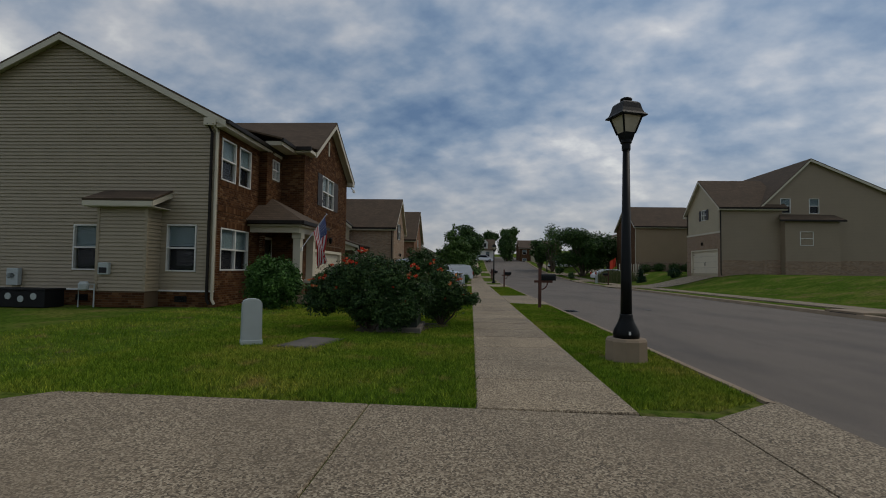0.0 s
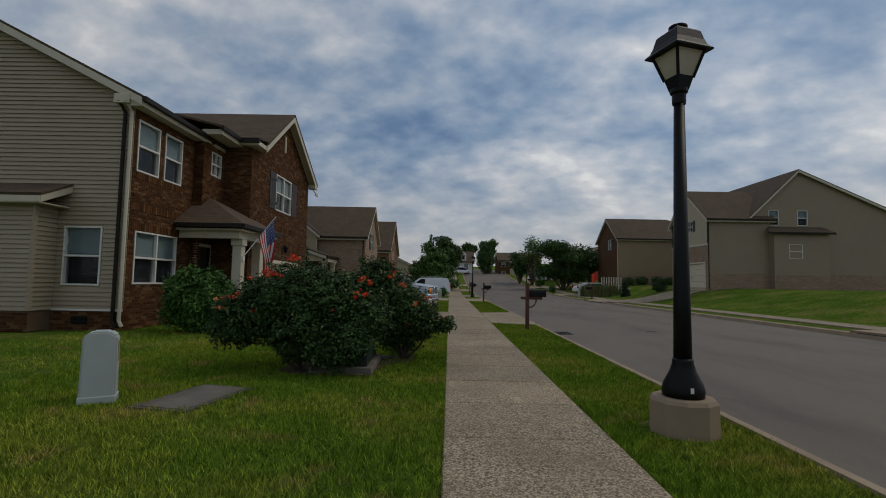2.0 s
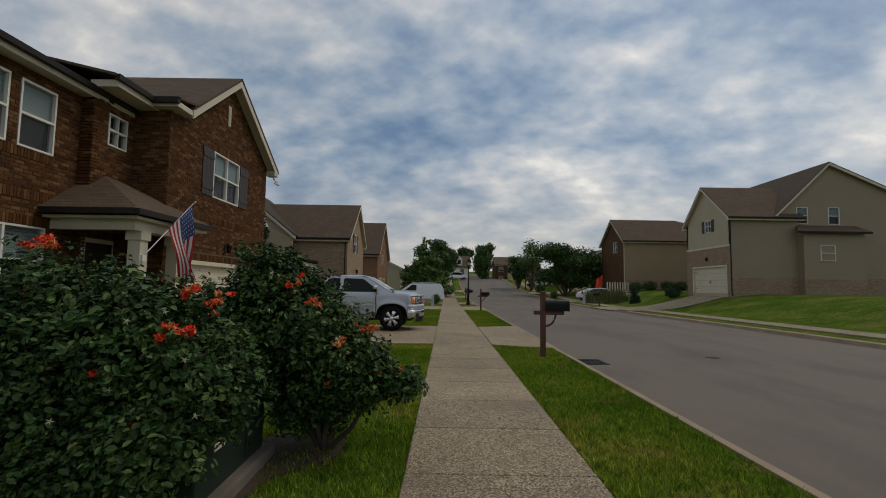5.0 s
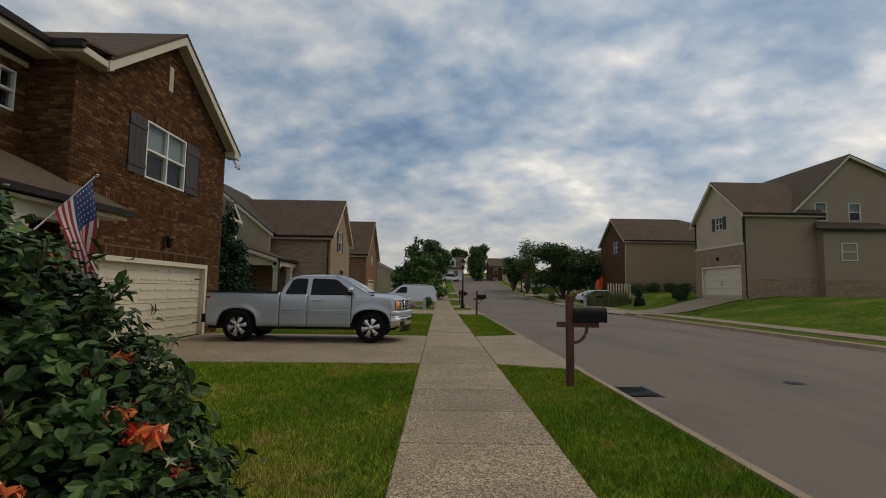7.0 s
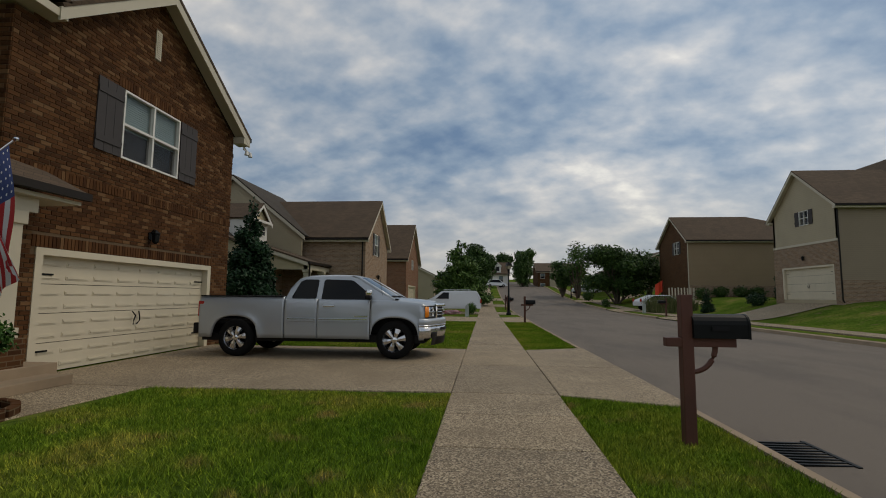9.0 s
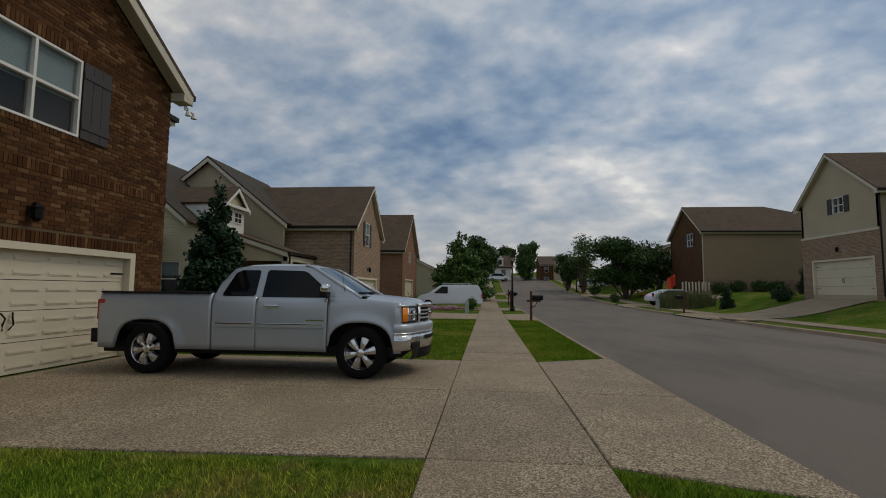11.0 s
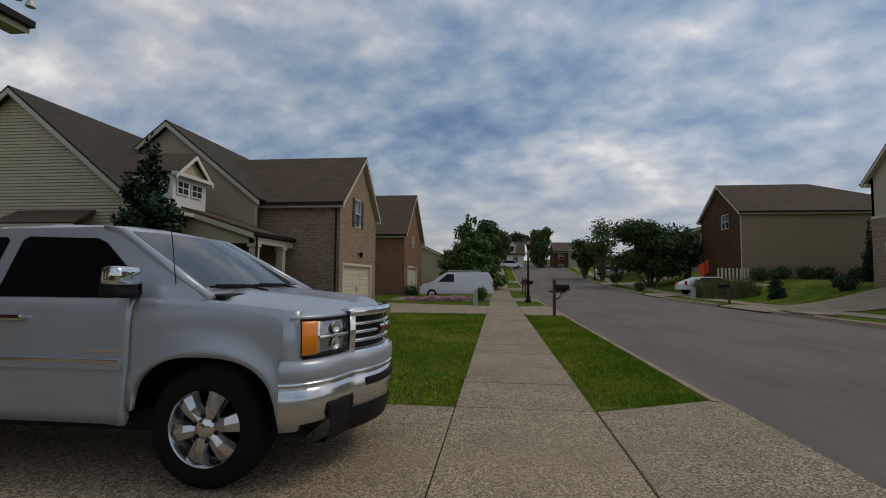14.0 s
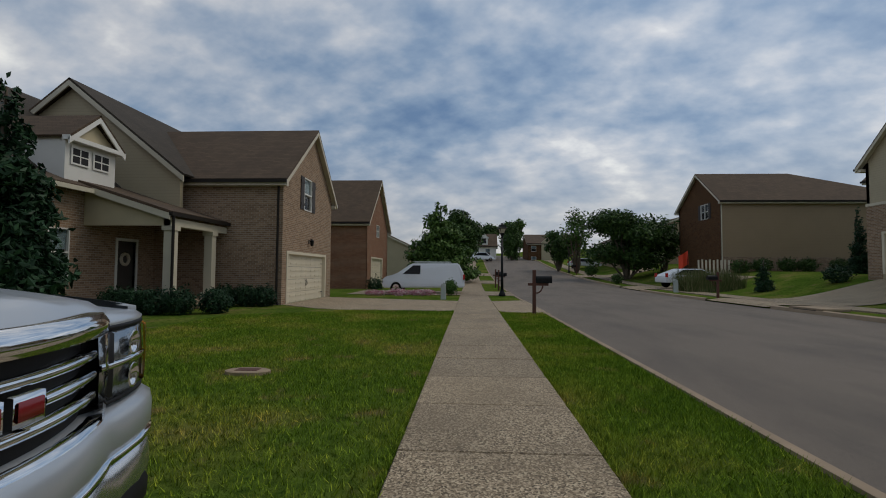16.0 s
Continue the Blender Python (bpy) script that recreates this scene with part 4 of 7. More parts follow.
def far_block(label, x0, x1, y0, y1, z0, ze, zr, axis, apex, m_front, m_side, facing, front_ops=(), side_ops=(), garage=None, hip=0.0, trim=None, band=None):
    """A plainer house seen from afar. facing: 'E' or 'W', the side with the garage."""
    h = thing("house", label, "house", group="houses on the street")
    F = east(x1) if facing == "E" else west(x0)
    B = west(x0) if facing == "E" else east(x1)
    ops = list(front_ops) + ([garage] if garage else [])
    tri = axis == "x"
    wall(h, F, y0 + 0.003, y1 - 0.003, z0, ze, ops, m_front, peak=(apex, zr) if tri else None)
    wall(h, B, y0 + 0.003, y1 - 0.003, z0, ze, [], m_side, peak=(apex, zr) if tri and not hip else None)
    wall(h, south(y0), x0, x1, z0, ze, list(side_ops), m_side, peak=None if tri else (apex, zr))
    wall(h, north(y1), x0, x1, z0, ze, [], m_side, peak=None if tri else (apex, zr))
    for o in front_ops:
        window(h, F, *o, blind=0.0, grid=True)
    for o in side_ops:
        window(h, south(y0), *o, blind=0.4)
    if garage:
        garage_door(h, F, *garage)
    lo, hi, a0, a1 = (y0, y1, x0, x1) if tri else (x0, x1, y0, y1)
    gable_roof(h, axis, lo, hi, a0, a1, apex, ze, zr, hip=hip, trim=trim)
    if band:
        part("foundation", box(x0 + 0.001, x1 - 0.03, y0 - 0.03, y0, z0, band), BRICK2 if facing == "W" else BRICK_FAR, h)
    return h


build_house_1()
build_house_2()
# across the street, the grey-beige house with the large gable
rh = far_block("two-storey beige house with stone-coloured brick base", 21.8, 27, 43.4, 50.0, 1.0, 7.3, 10.05, "x", 47.0, LAP_CREAM, LAP_GREY, "W", front_ops=[(46.0, 46.95, 6.3, 7.28)], garage=(44.0, 49.0, 1.35, 3.45), band=2.55)
part("brick_base", west(21.8).box(bmesh.new(), 43.4, 43.88, 0.0, 0.04, 1.0, 4.95), BRICK2, rh)
part("brick_base", west(21.8).box(bmesh.new(), 49.12, 50.0, 0.0, 0.04, 1.0, 4.95), BRICK2, rh)
part("brick_base", west(21.8).box(bmesh.new(), 43.88, 49.12, 0.0, 0.04, 3.56, 4.95), BRICK2, rh)
part("band", west(21.8).box(bmesh.new(), 43.4, 50.0, 0.04, 0.07, 4.95, 5.1), TRIM, rh)
shutters(rh, west(21.8), 46.0, 46.95, 6.3, 7.28, 0.4)
downpipe(rh, 21.75, 43.3, 1.2, 7.0, GUTTER)
wall_lamp(rh, west(21.8), 46.6, 4.1)
RS = south(43.45)
ro = [(26.9, 27.75, 6.7, 8.0), (29.3, 30.15, 6.7, 8.0)]
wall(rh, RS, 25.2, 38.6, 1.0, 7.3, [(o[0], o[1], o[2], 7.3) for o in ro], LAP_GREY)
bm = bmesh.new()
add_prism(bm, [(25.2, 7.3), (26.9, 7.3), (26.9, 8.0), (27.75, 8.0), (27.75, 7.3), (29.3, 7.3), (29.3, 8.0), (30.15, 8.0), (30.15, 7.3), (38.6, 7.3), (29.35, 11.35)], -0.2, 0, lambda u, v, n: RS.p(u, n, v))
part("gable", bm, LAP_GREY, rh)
for o in ro:
    window(rh, RS, *o, blind=0.5)
gable_roof(rh, "y", 25.2, 38.6, 43.45, 54, 29.35, 7.3, 11.35, ov=0.3, rake=0.3)
rbay = part("bay", box(26.85, 31.35, 42.75, 43.44, 1.0, 6.0), LAP_GREY, rh)
window(rbay, south(42.72), 28.05, 29.15, 3.85, 5.05, blind=0.4)
slab(rbay, [(26.2, 42.4, 6.05), (31.7, 42.4, 6.05), (31.35, 43.44, 6.6), (26.85, 43.44, 6.6)], 0.08, SHINGLE)
part("fascia", box(26.2, 31.7, 42.38, 42.44, 5.9, 6.05), GUTTER, rbay)
part("foundation", box(25.2, 38.6, 43.38, 43.44, 1.0, 2.6), BRICK2, rh)
part("foundation", box(26.8, 31.4, 42.7, 42.75, 1.0, 2.5), BRICK2, rbay)
part("wall", box(38.4, 38.6, 43.5, 54, 1.0, 7.3), LAP_GREY, rh)
# the brown brick house further along
r2 = far_block("brown brick house with a wide tan siding side wall", 21.4, 38, 64.3, 72.5, 1.2, 7.5, 10.3, "x", 68.3, BRICK_FAR, LAP_TAN, "W", front_ops=[(66.5, 67.9, 6.1, 7.45)], hip=9.0, band=2.7)
shutters(r2, west(21.4), 66.5, 67.9, 6.1, 7.45, 0.4)
downpipe(r2, 21.35, 64.2, 1.5, 7.2, TRIM)
far_block("rust-red brick house with a front gable", -14, -6.9, 57.3, 66.0, 0.0, 5.0, 8.55, "x", 61.6, BRICK3, BRICK3, "E", front_ops=[(60.9, 62.0, 4.0, 5.0)], garage=(59.0, 63.5, 0.1, 2.3))
far_block("low cream house with a brown roof", -16, -6.4, 78, 90, 0.5, 4.2, 6.4, "y", -11, LAP_CREAM, LAP_CREAM, "E")
far_block("brown roofed house behind the trees", 20, 34, 86, 98, 1.8, 5.6, 8.3, "y", 27, LAP_TAN, LAP_TAN, "W")
fh = far_block("two-storey brick house at the end of the street", 12.0, 22, 120, 130, 2.5, 7.0, 9.0, "x", 125, BRICK_FAR, BRICK_FAR, "W", side_ops=[(12.6, 13.6, 3.2, 4.4), (12.6, 13.6, 5.4, 6.5), (15.2, 16.3, 5.4, 6.6), (19.4, 20.4, 5.6, 6.6)])
bm = bmesh.new()
add_prism(bm, [(14.6, 3), (17, 3), (17, 7.2), (15.8, 8.2), (14.6, 7.2)], 119.6, 120, lambda u, v, a: Vector((u, a, v)))
part("gable", bm, LAP_CREAM, fh)
garage_door(fh, south(119.95), 18.0, 21.5, 2.7, 4.9, False)
wh = far_block("white house with dark roof and two dormers", -2.5, 5.8, 122, 130, 3.4, 6.6, 9.2, "x", 126, WHITE, WHITE, "E", side_ops=[(-1.8, -0.8, 4.4, 6.0), (1.2, 2.2, 4.4, 6.0), (3.6, 4.6, 4.4, 6.0)])
for x in (0.6, 3.4):
    bm = box(x - 0.7, x + 0.7, 122.0, 124.5, 6.8, 8.2)
    add_prism(bm, [(x - 0.9, 8.2), (x + 0.9, 8.2), (x, 9.1)], 121.9, 125, lambda u, v, a: Vector((u, a, v)))
    dmr = part("dormer", bm, WHITE, wh)
    part("pane", box(x - 0.35, x + 0.35, 121.96, 121.99, 7.1, 8.1), DARK, dmr)


# ---- pavements, kerbs, drives ----
def slab_piece(parent, poly, z0=-0.12, z1=0.0, name="paving_slab", material=None):
    """A cast slab with a softened rim, from its outline in plan."""
    n = len(poly)
    cx, cy = sum(p[0] for p in poly) / n, sum(p[1] for p in poly) / n

    def shrink(p, d):
        v = Vector((cx - p[0], cy - p[1]))
        v = v.normalized() * d
        return p[0] + v.x, p[1] + v.y
    bm = bmesh.new()
    rings = [[bm.verts.new((*q, z)) for q in pts] for pts, z in (([tuple(p) for p in poly], z0), ([tuple(p) for p in poly], z1 - 0.012), ([shrink(p, 0.014) for p in poly], z1))]
    for a, b in zip(rings, rings[1:]):
        for i in range(n):
            bm.faces.new((a[i], a[(i + 1) % n], b[(i + 1) % n], b[i]))
    bm.faces.new(rings[-1])
    return part(name, bm, material or WALK, parent)


def rect(x0, x1, y0, y1):
    return [(x0, y0), (x1, y0), (x1, y1), (x0, y1)]


def build_pavement():
    pv = thing("pavement", "washed concrete pavement in square slabs", "pavement", kind="structure")
    part("bed", box(-0.01, 1.53, -6, 48, -0.2, -0.03), JOINT, pv)
    for a, b, n in ((4.22, 19.37, 12), (25.17, 39.5, 11)):
        d = (b - a) / n
        for i in range(n):
            slab_piece(pv, rect(0.0, 1.52, a + i * d + 0.004, a + (i + 1) * d - 0.004), z1=random.uniform(-0.003, 0.003))
    for a, b in ((19.38, 22.2), (22.21, 25.16), (39.51, 45.0)):
        slab_piece(pv, rect(0.004, 1.516, a, b))
    v, f = [], []
    ob = strip("pavement_far", [(0, -0.1), (0, 0.002), (1.52, 0.002), (1.52, -0.1)], 45.0, 118, WALK, "washed concrete pavement running uphill")
    ob["category"] = "pavement"
    strip("pavement_across", [(14.6, -0.02), (14.6, 0.035), (16.1, 0.035), (16.1, -0.02)], -30, 118, WALK, "concrete pavement across the street")["category"] = "pavement"
    d0 = thing("driveway", "exposed aggregate concrete driveway with control joints", "driveway", kind="structure")
    part("bed", box(-9, 3.05, -6, 4.1, -0.2, -0.04), JOINT, d0)
    slab_piece(d0, [(-9, -6), (-1.05, -6), (-1.05, 4.25), (-4.3, 4.37), (-5.2, 3.3), (-9, 2.0)], name="drive_slab")
    slab_piece(d0, [(-1.035, -6), (2.12, -6), (2.12, 4.11), (-1.035, 4.25)], name="drive_slab")
    slab_piece(d0, [(2.135, -6), (3.1, -6), (3.12, 4.85), (3.0, 4.75), (2.135, 4.1)], name="drive_slab")
    d1 = thing("driveway", "brown-grey exposed aggregate driveway before the garage", "driveway", kind="structure")
    slab_piece(d1, [(-6.94, 19.3), (-4.5, 19.22), (-0.008, 19.4), (-0.008, 22.2), (-6.94, 22.2)], name="drive_slab")
    slab_piece(d1, rect(-6.94, -0.008, 22.21, 25.16), name="drive_slab")
    slab_piece(d1, [(-6.1, 16.9), (-4.72, 17.0), (-4.5, 19.21), (-6.9, 19.29), (-6.9, 19.0), (-6.1, 19.0)], name="drive_slab")
    slab_piece(d1, [(1.53, 19.38), (2.95, 18.85), (3.12, 18.75), (3.12, 22.2), (1.53, 22.2)], name="drive_slab")
    slab_piece(d1, [(1.53, 22.21), (3.12, 22.21), (3.12, 26.0), (2.98, 25.86), (1.53, 25.16)], name="drive_slab")
    d2 = thing("driveway", "pale concrete driveway of the tan brick house", "driveway", kind="structure")
    slab_piece(d2, [(-6.8, 41.5), (-5.0, 40.0), (-4.0, 39.5), (-0.008, 39.5), (-0.008, 45), (-6.8, 47.2)], name="drive_slab")
    slab_piece(d2, [(1.53, 39.5), (3.0, 38.5), (3.12, 38.4), (3.12, 46), (1.53, 45)], name="drive_slab")
    for y, w in ((52.5, 4.5), (69, 5), (83, 5)):
        dd = strip("driveway", [(-6.5, 0.01), (-0.008, 0.012), (1.53, 0.012), (3.12, 0.0)], y - w / 2, y + w / 2, WALK, "concrete driveway of a further house")
        for yy in (0,):
            dd["category"] = "driveway"

    def sloped(y0, y1, x0, x1, label):
        v, f = [], []
        n = 14
        for i in range(n + 1):
            x = x0 + (x1 - x0) * i / n
            for y in (y0, (y0 + y1) / 2, y1):
                v.append((x, y, lawn(x, y) + 0.03 - (0.09 if i == 0 else 0)))
        for i in range(n):
            for k in (0, 1):
                f.append((i * 3 + k, i * 3 + k + 1, i * 3 + k + 4, i * 3 + k + 3))
        tagged(link_mesh("driveway", v, f, WALK), label, "driveway", kind="structure")
    sloped(44.0, 49.2, ROAD_R - 0.1, 21.8, "concrete driveway climbing to the beige house")
    sloped(59.5, 64.0, ROAD_R - 0.1, 21.4, "concrete driveway climbing beside ornamental grass")
    sloped(79, 83, ROAD_R - 0.1, 21.4, "concrete driveway across the street")
    kl = [(2.955, -0.05), (2.96, 0.012), (3.08, 0.0), (3.13, -0.13)]
    for a, b in ((4.72, 18.9), (25.8, 38.5), (46, 50), (55, 66.5), (71.5, 118)):
        strip("kerb", kl, a, b, KERB, "weathered concrete kerb along the verge", 1.5)
    kr = [(12.97, -0.13), (13.02, 0.0), (13.15, 0.03), (13.25, 0.0)]
    for a, b in ((-30, 43.8), (49.4, 59.3), (64.2, 78.8), (83.2, 118)):
        strip("kerb", kr, a, b, KERB, "weathered concrete kerb across the street", 1.5)


build_pavement()

# ---- more materials ----
PAINT = plain("silver_paint", (0.4, 0.435, 0.475), 0.33, 0.4, var=0.03, grain=300, bump=0.0)
PAINT.node_tree.nodes["Principled BSDF"].inputs["Coat Weight"].default_value = 0.45
PAINT.node_tree.nodes["Principled BSDF"].inputs["Coat Roughness"].default_value = 0.05
ALLOY = plain("polished_alloy", (0.62, 0.63, 0.65), 0.2, 0.95, var=0.05, grain=60, bump=0.0)
CHROME = Mat("chrome", (0.75, 0.76, 0.77), 0.08, 1.0).m
RUBBER = plain("tyre_rubber", (0.009, 0.009, 0.009), 0.85, grain=60, bump=0.3, spec=0.15)
BPLAST = plain("black_plastic", (0.009, 0.009, 0.01), 0.55, spec=0.2)
TINT = Mat("tinted_glass", (0.004, 0.005, 0.006), 0.04, spec=0.2).m
SCREEN = Mat("windscreen", (0.022, 0.034, 0.036), 0.03, spec=0.75).m
AMBER = Mat("amber_lens", (0.85, 0.24, 0.01), 0.12, spec=0.7).m
DKRED = Mat("emblem_red", (0.16, 0.008, 0.01), 0.25).m
REDLENS = Mat("red_lens", (0.42, 0.015, 0.012), 0.12, spec=0.7).m
CLEAR = plain("lamp_reflector", (0.32, 0.34, 0.35), 0.14, 0.9, var=0.3, grain=34, bump=0.7)
WCAR = plain("white_car_paint", (0.70, 0.73, 0.77), 0.25, var=0.02, bump=0)
CEDARW = plain("stained_post", (0.085, 0.028, 0.016), 0.65, var=0.25, grain=22, bump=0.4)
GREYBOX = plain("grey_pedestal", (0.40, 0.435, 0.42), 0.55, var=0.1)
GREENBOX = plain("dark_green_cabinet", (0.012, 0.022, 0.017), 0.5)
STONE = plain("old_grey_concrete", (0.13, 0.115, 0.095), 0.95, var=0.45, grain=30, bump=0.4)
FROST = plain("old_lamp_glass", (0.50, 0.45, 0.33), 0.35, var=0.25, grain=14, bump=0.1)
ROSE = leaf_mat("rose_leaves", (0.014, 0.036, 0.009), (0.038, 0.085, 0.022), (0.11, 0.18, 0.05), 0.45)
ROSE_NEW = leaf_mat("young_rose_leaves", (0.03, 0.06, 0.016), (0.06, 0.115, 0.028), (0.12, 0.16, 0.05), 0.45)
SEPAL = leaf_mat("dry_sepals", (0.3, 0.3, 0.18), (0.42, 0.4, 0.27), (0.55, 0.5, 0.36), 0.7)
PETAL_OLD = leaf_mat("fading_petals", (0.6, 0.1, 0.03), (0.75, 0.22, 0.06), (0.8, 0.4, 0.2))
SHRUB = leaf_mat("bright_shrub", (0.025, 0.065, 0.012), (0.05, 0.12, 0.02), (0.09, 0.19, 0.035))
TREE = leaf_mat("tree_leaves", (0.02, 0.048, 0.01), (0.042, 0.09, 0.018), (0.085, 0.15, 0.034))
TREE2 = leaf_mat("pine_leaves", (0.03, 0.07, 0.012), (0.065, 0.13, 0.025), (0.12, 0.2, 0.045))
CEDAR = leaf_mat("cedar_leaves", (0.008, 0.028, 0.012), (0.018, 0.05, 0.02), (0.03, 0.075, 0.03))
REED = leaf_mat("reed_blades", (0.06, 0.085, 0.025), (0.12, 0.15, 0.05), (0.3, 0.26, 0.14))
PETAL = leaf_mat("red_petals", (0.6, 0.025, 0.012), (0.85, 0.06, 0.025), (0.85, 0.22, 0.08))
PINK = leaf_mat("bedding_flowers", (0.45, 0.06, 0.16), (0.7, 0.45, 0.5), (0.8, 0.75, 0.75))


# ---- pickup truck ----
def build_truck():
    t = thing("pickup_truck", "silver extended-cab pickup truck parked on the driveway", "truck", (-3.2, 23.76, 0))
    YC = 23.76
    WX, WR = (-1.473, -5.06), 0.41
    off = Vector((-3.2, 23.76, 0))

    def loc(x, y, z):
        return Vector((x - off.x, y, z))

    def hw(x, z):
        w = 0.985 + 0.022 * (1 - ((z - 0.95) / 0.5) ** 2)
        for cx in WX:
            r = math.hypot(x - cx, z - 0.41)
            w += 0.035 * math.exp(-((r - 0.56) / 0.09) ** 2)
        if x > -0.95:
            w -= 0.2 * ((x + 0.95) / 0.45) ** 2
        if z > 1.25:
            w -= 0.5 * (z - 1.25) ** 1.5
        return w

    def arch(x, base):
        for cx in WX:
            d = abs(x - cx)
            if d < 0.53:
                return max(base, 0.41 + (0.53 ** 2.6 - d ** 2.6) ** (1 / 2.6) * 1.0)
        return base

    def sheet(name, x0, x1, zb, zt, material=PAINT, nx=None, nz=10, label="", inset=0.0):
        for s in (-1, 1):
            bm = bmesh.new()
            n = nx or max(3, int((x1 - x0) / 0.04))
            g = []
            for i in range(n + 1):
                x = x0 + (x1 - x0) * i / n
                b, tp = zb(x), zt(x)
                col = []
                for k in range(nz + 1):
                    z = b + (tp - b) * k / nz
                    col.append(bm.verts.new(loc(x, s * (hw(x, z) - inset), z)))
                col.insert(0, bm.verts.new(loc(x, s * (hw(x, b) - 0.07), b)))
                col.append(bm.verts.new(loc(x, s * (hw(x, tp) - 0.07), tp + 0.012)))
                g.append(col)
            for a, b in zip(g, g[1:]):
                for k in range(len(a) - 1):
                    bm.faces.new((a[k], b[k], b[k + 1], a[k + 1]))
            for e in (g[0], g[-1]):
                w = [bm.verts.new(v.co + Vector((0, -s * 0.05, 0))) for v in e]
                for k in range(len(e) - 1):
                    bm.faces.new((e[k], e[k + 1], w[k + 1], w[k]))
            part(name, bm, material, t, label, smooth=True)

    def ftop(x):
        return 1.235 + 0.125 * min(1, (-0.55 - x) / 1.1) ** 0.8 if x < -0.55 else 1.235
    sheet("bed_side", -5.9, -3.96, lambda x: arch(x, 0.42), lambda x: 1.42)
    sheet("rear_door", -3.93, -3.205, lambda x: 0.42, lambda x: 1.36)
    sheet("front_door", -3.19, -2.02, lambda x: 0.42, lambda x: 1.36)
    sheet("fender", -2.0, -0.8, lambda x: arch(x, 0.42), ftop)
    # rails under the doors, dark fillers in the wells, chassis
    part("underbody", box(-2.7, 2.4, -0.84, 0.84, 0.34, 0.5), BPLAST, t)
    part("chassis", box(-2.75, 2.6, -0.6, 0.6, 0.5, 1.2), BPLAST, t)
    # black panels added behind the wheels to give the arches their inner shade
    for cx in WX:
        for s in (-1, 1):
            bm = bmesh.new()
            add_prism(bm, [(cx - off.x + 0.56 * math.cos(a * math.pi / 10), 0.41 + 0.56 * math.sin(a * math.pi / 10)) for a in range(11)], s * 0.60, s * 0.66, lambda u, v, a: Vector((u, a, v)))
            part("wheel_well", bm, BPLAST, t)
    # bed
    part("bed_floor", box(-2.66, -0.78, -0.9, 0.9, 0.75, 0.85), BPLAST, t)
    part("bed_wall", box(-0.8, -0.76, -0.93, 0.93, 0.5, 1.42), PAINT, t)
    tg = part("tailgate", box(-2.74, -2.66, -0.92, 0.92, 0.62, 1.42, bevel=0.02), PAINT, t)
    part("handle", box(-2.76, -2.74, -0.12, 0.12, 1.2, 1.28), BPLAST, tg)
    for s in (-1, 1):
        part("tail_light", box(-2.735, -2.6, min(s * 0.9, s * 1.0), max(s * 0.9, s * 1.0), 0.92, 1.3, bevel=0.02), REDLENS, t, "red tail light")
        part("bed_rail", box(-2.7, -0.78, min(s * 0.86, s * 0.985), max(s * 0.86, s * 0.985), 1.42, 1.445, bevel=0.01), BPLAST, t)
    part("rear_bumper", box(-2.86, -2.66, -0.97, 0.97, 0.52, 0.74, bevel=0.04), CHROME, t, "chrome rear bumper")
    part("bumper_cap", box(-2.83, -2.6, -0.99, -0.9, 0.5, 0.76, bevel=0.02), BPLAST, t)
    part("exhaust", lathe([(0.045, 0), (0.045, 0.3)], 10, pose(-2.62, -0.7, 0.42, 0, 90, 0)), BPLAST, t)
    # cab
    prof = [(-3.94, 1.34, 0.955), (-3.86, 1.6, 0.86), (-3.68, 1.82, 0.755), (-3.45, 1.875, 0.70), (-3.0, 1.895, 0.68), (-2.55, 1.885, 0.68), (-2.34, 1.845, 0.695), (-1.95, 1.63, 0.80), (-1.50, 1.38, 0.90)]
    bm = bmesh.new()
    L, R, C1, C2 = [], [], [], []
    for x, z, w in prof:
        crown = 0.028 if z > 1.8 else 0.012
        row = [bm.verts.new(loc(x, y * w, z + crown * (1 - y * y) - (0.03 if abs(y) == 1 and z > 1.7 else 0))) for y in (-1, -0.88, -0.5, 0, 0.5, 0.88, 1)]
        L.append(row)
    roof = [k for k in range(len(L) - 1)]
    for k in roof:
        for i in range(6):
            bm.faces.new((L[k][i], L[k][i + 1], L[k + 1][i + 1], L[k + 1][i]))
    part("cab_roof", bm, PAINT, t, smooth=True)
    SLOPE = 0.47

    def sidey(z):
        return 0.955 - (z - 1.34) * SLOPE
    for s in (-1, 1):
        bm = bmesh.new()
        poly = [(-3.95, 1.33), (-3.87, 1.6), (-3.70, 1.81), (-3.46, 1.86), (-2.52, 1.87), (-2.32, 1.83), (-1.93, 1.61), (-1.5, 1.36), (-2.0, 1.33)]
        bm.faces.new([bm.verts.new(loc(x, s * sidey(z), z)) for x, z in poly])
        part("cab_side", bm, PAINT, t)
        for nm, pl in (("rear_window", [(-3.78, 1.385), (-3.27, 1.385), (-3.24, 1.41), (-3.24, 1.77), (-3.27, 1.795), (-3.55, 1.795), (-3.66, 1.75), (-3.8, 1.42)]), ("side_window", [(-3.12, 1.37), (-2.03, 1.37), (-1.99, 1.40), (-2.02, 1.47), (-2.42, 1.755), (-2.5, 1.785), (-3.08, 1.80), (-3.12, 1.77)])):
            bm = bmesh.new()
            add_prism(bm, pl, 0.004, 0.012, lambda u, v, a: loc(u, s * (sidey(v) + a), v))
            part(nm, bm, TINT, t, "dark tinted side window")
        # mirror
        bm = bmesh.new()
        a, b = sorted((s * 1.0, s * 1.22))
        add_box(bm, 1.12, 1.24, a, b, 1.38, 1.48, bevel=0.03)
        m = part("wing_mirror", bm, BPLAST, t, smooth=True)
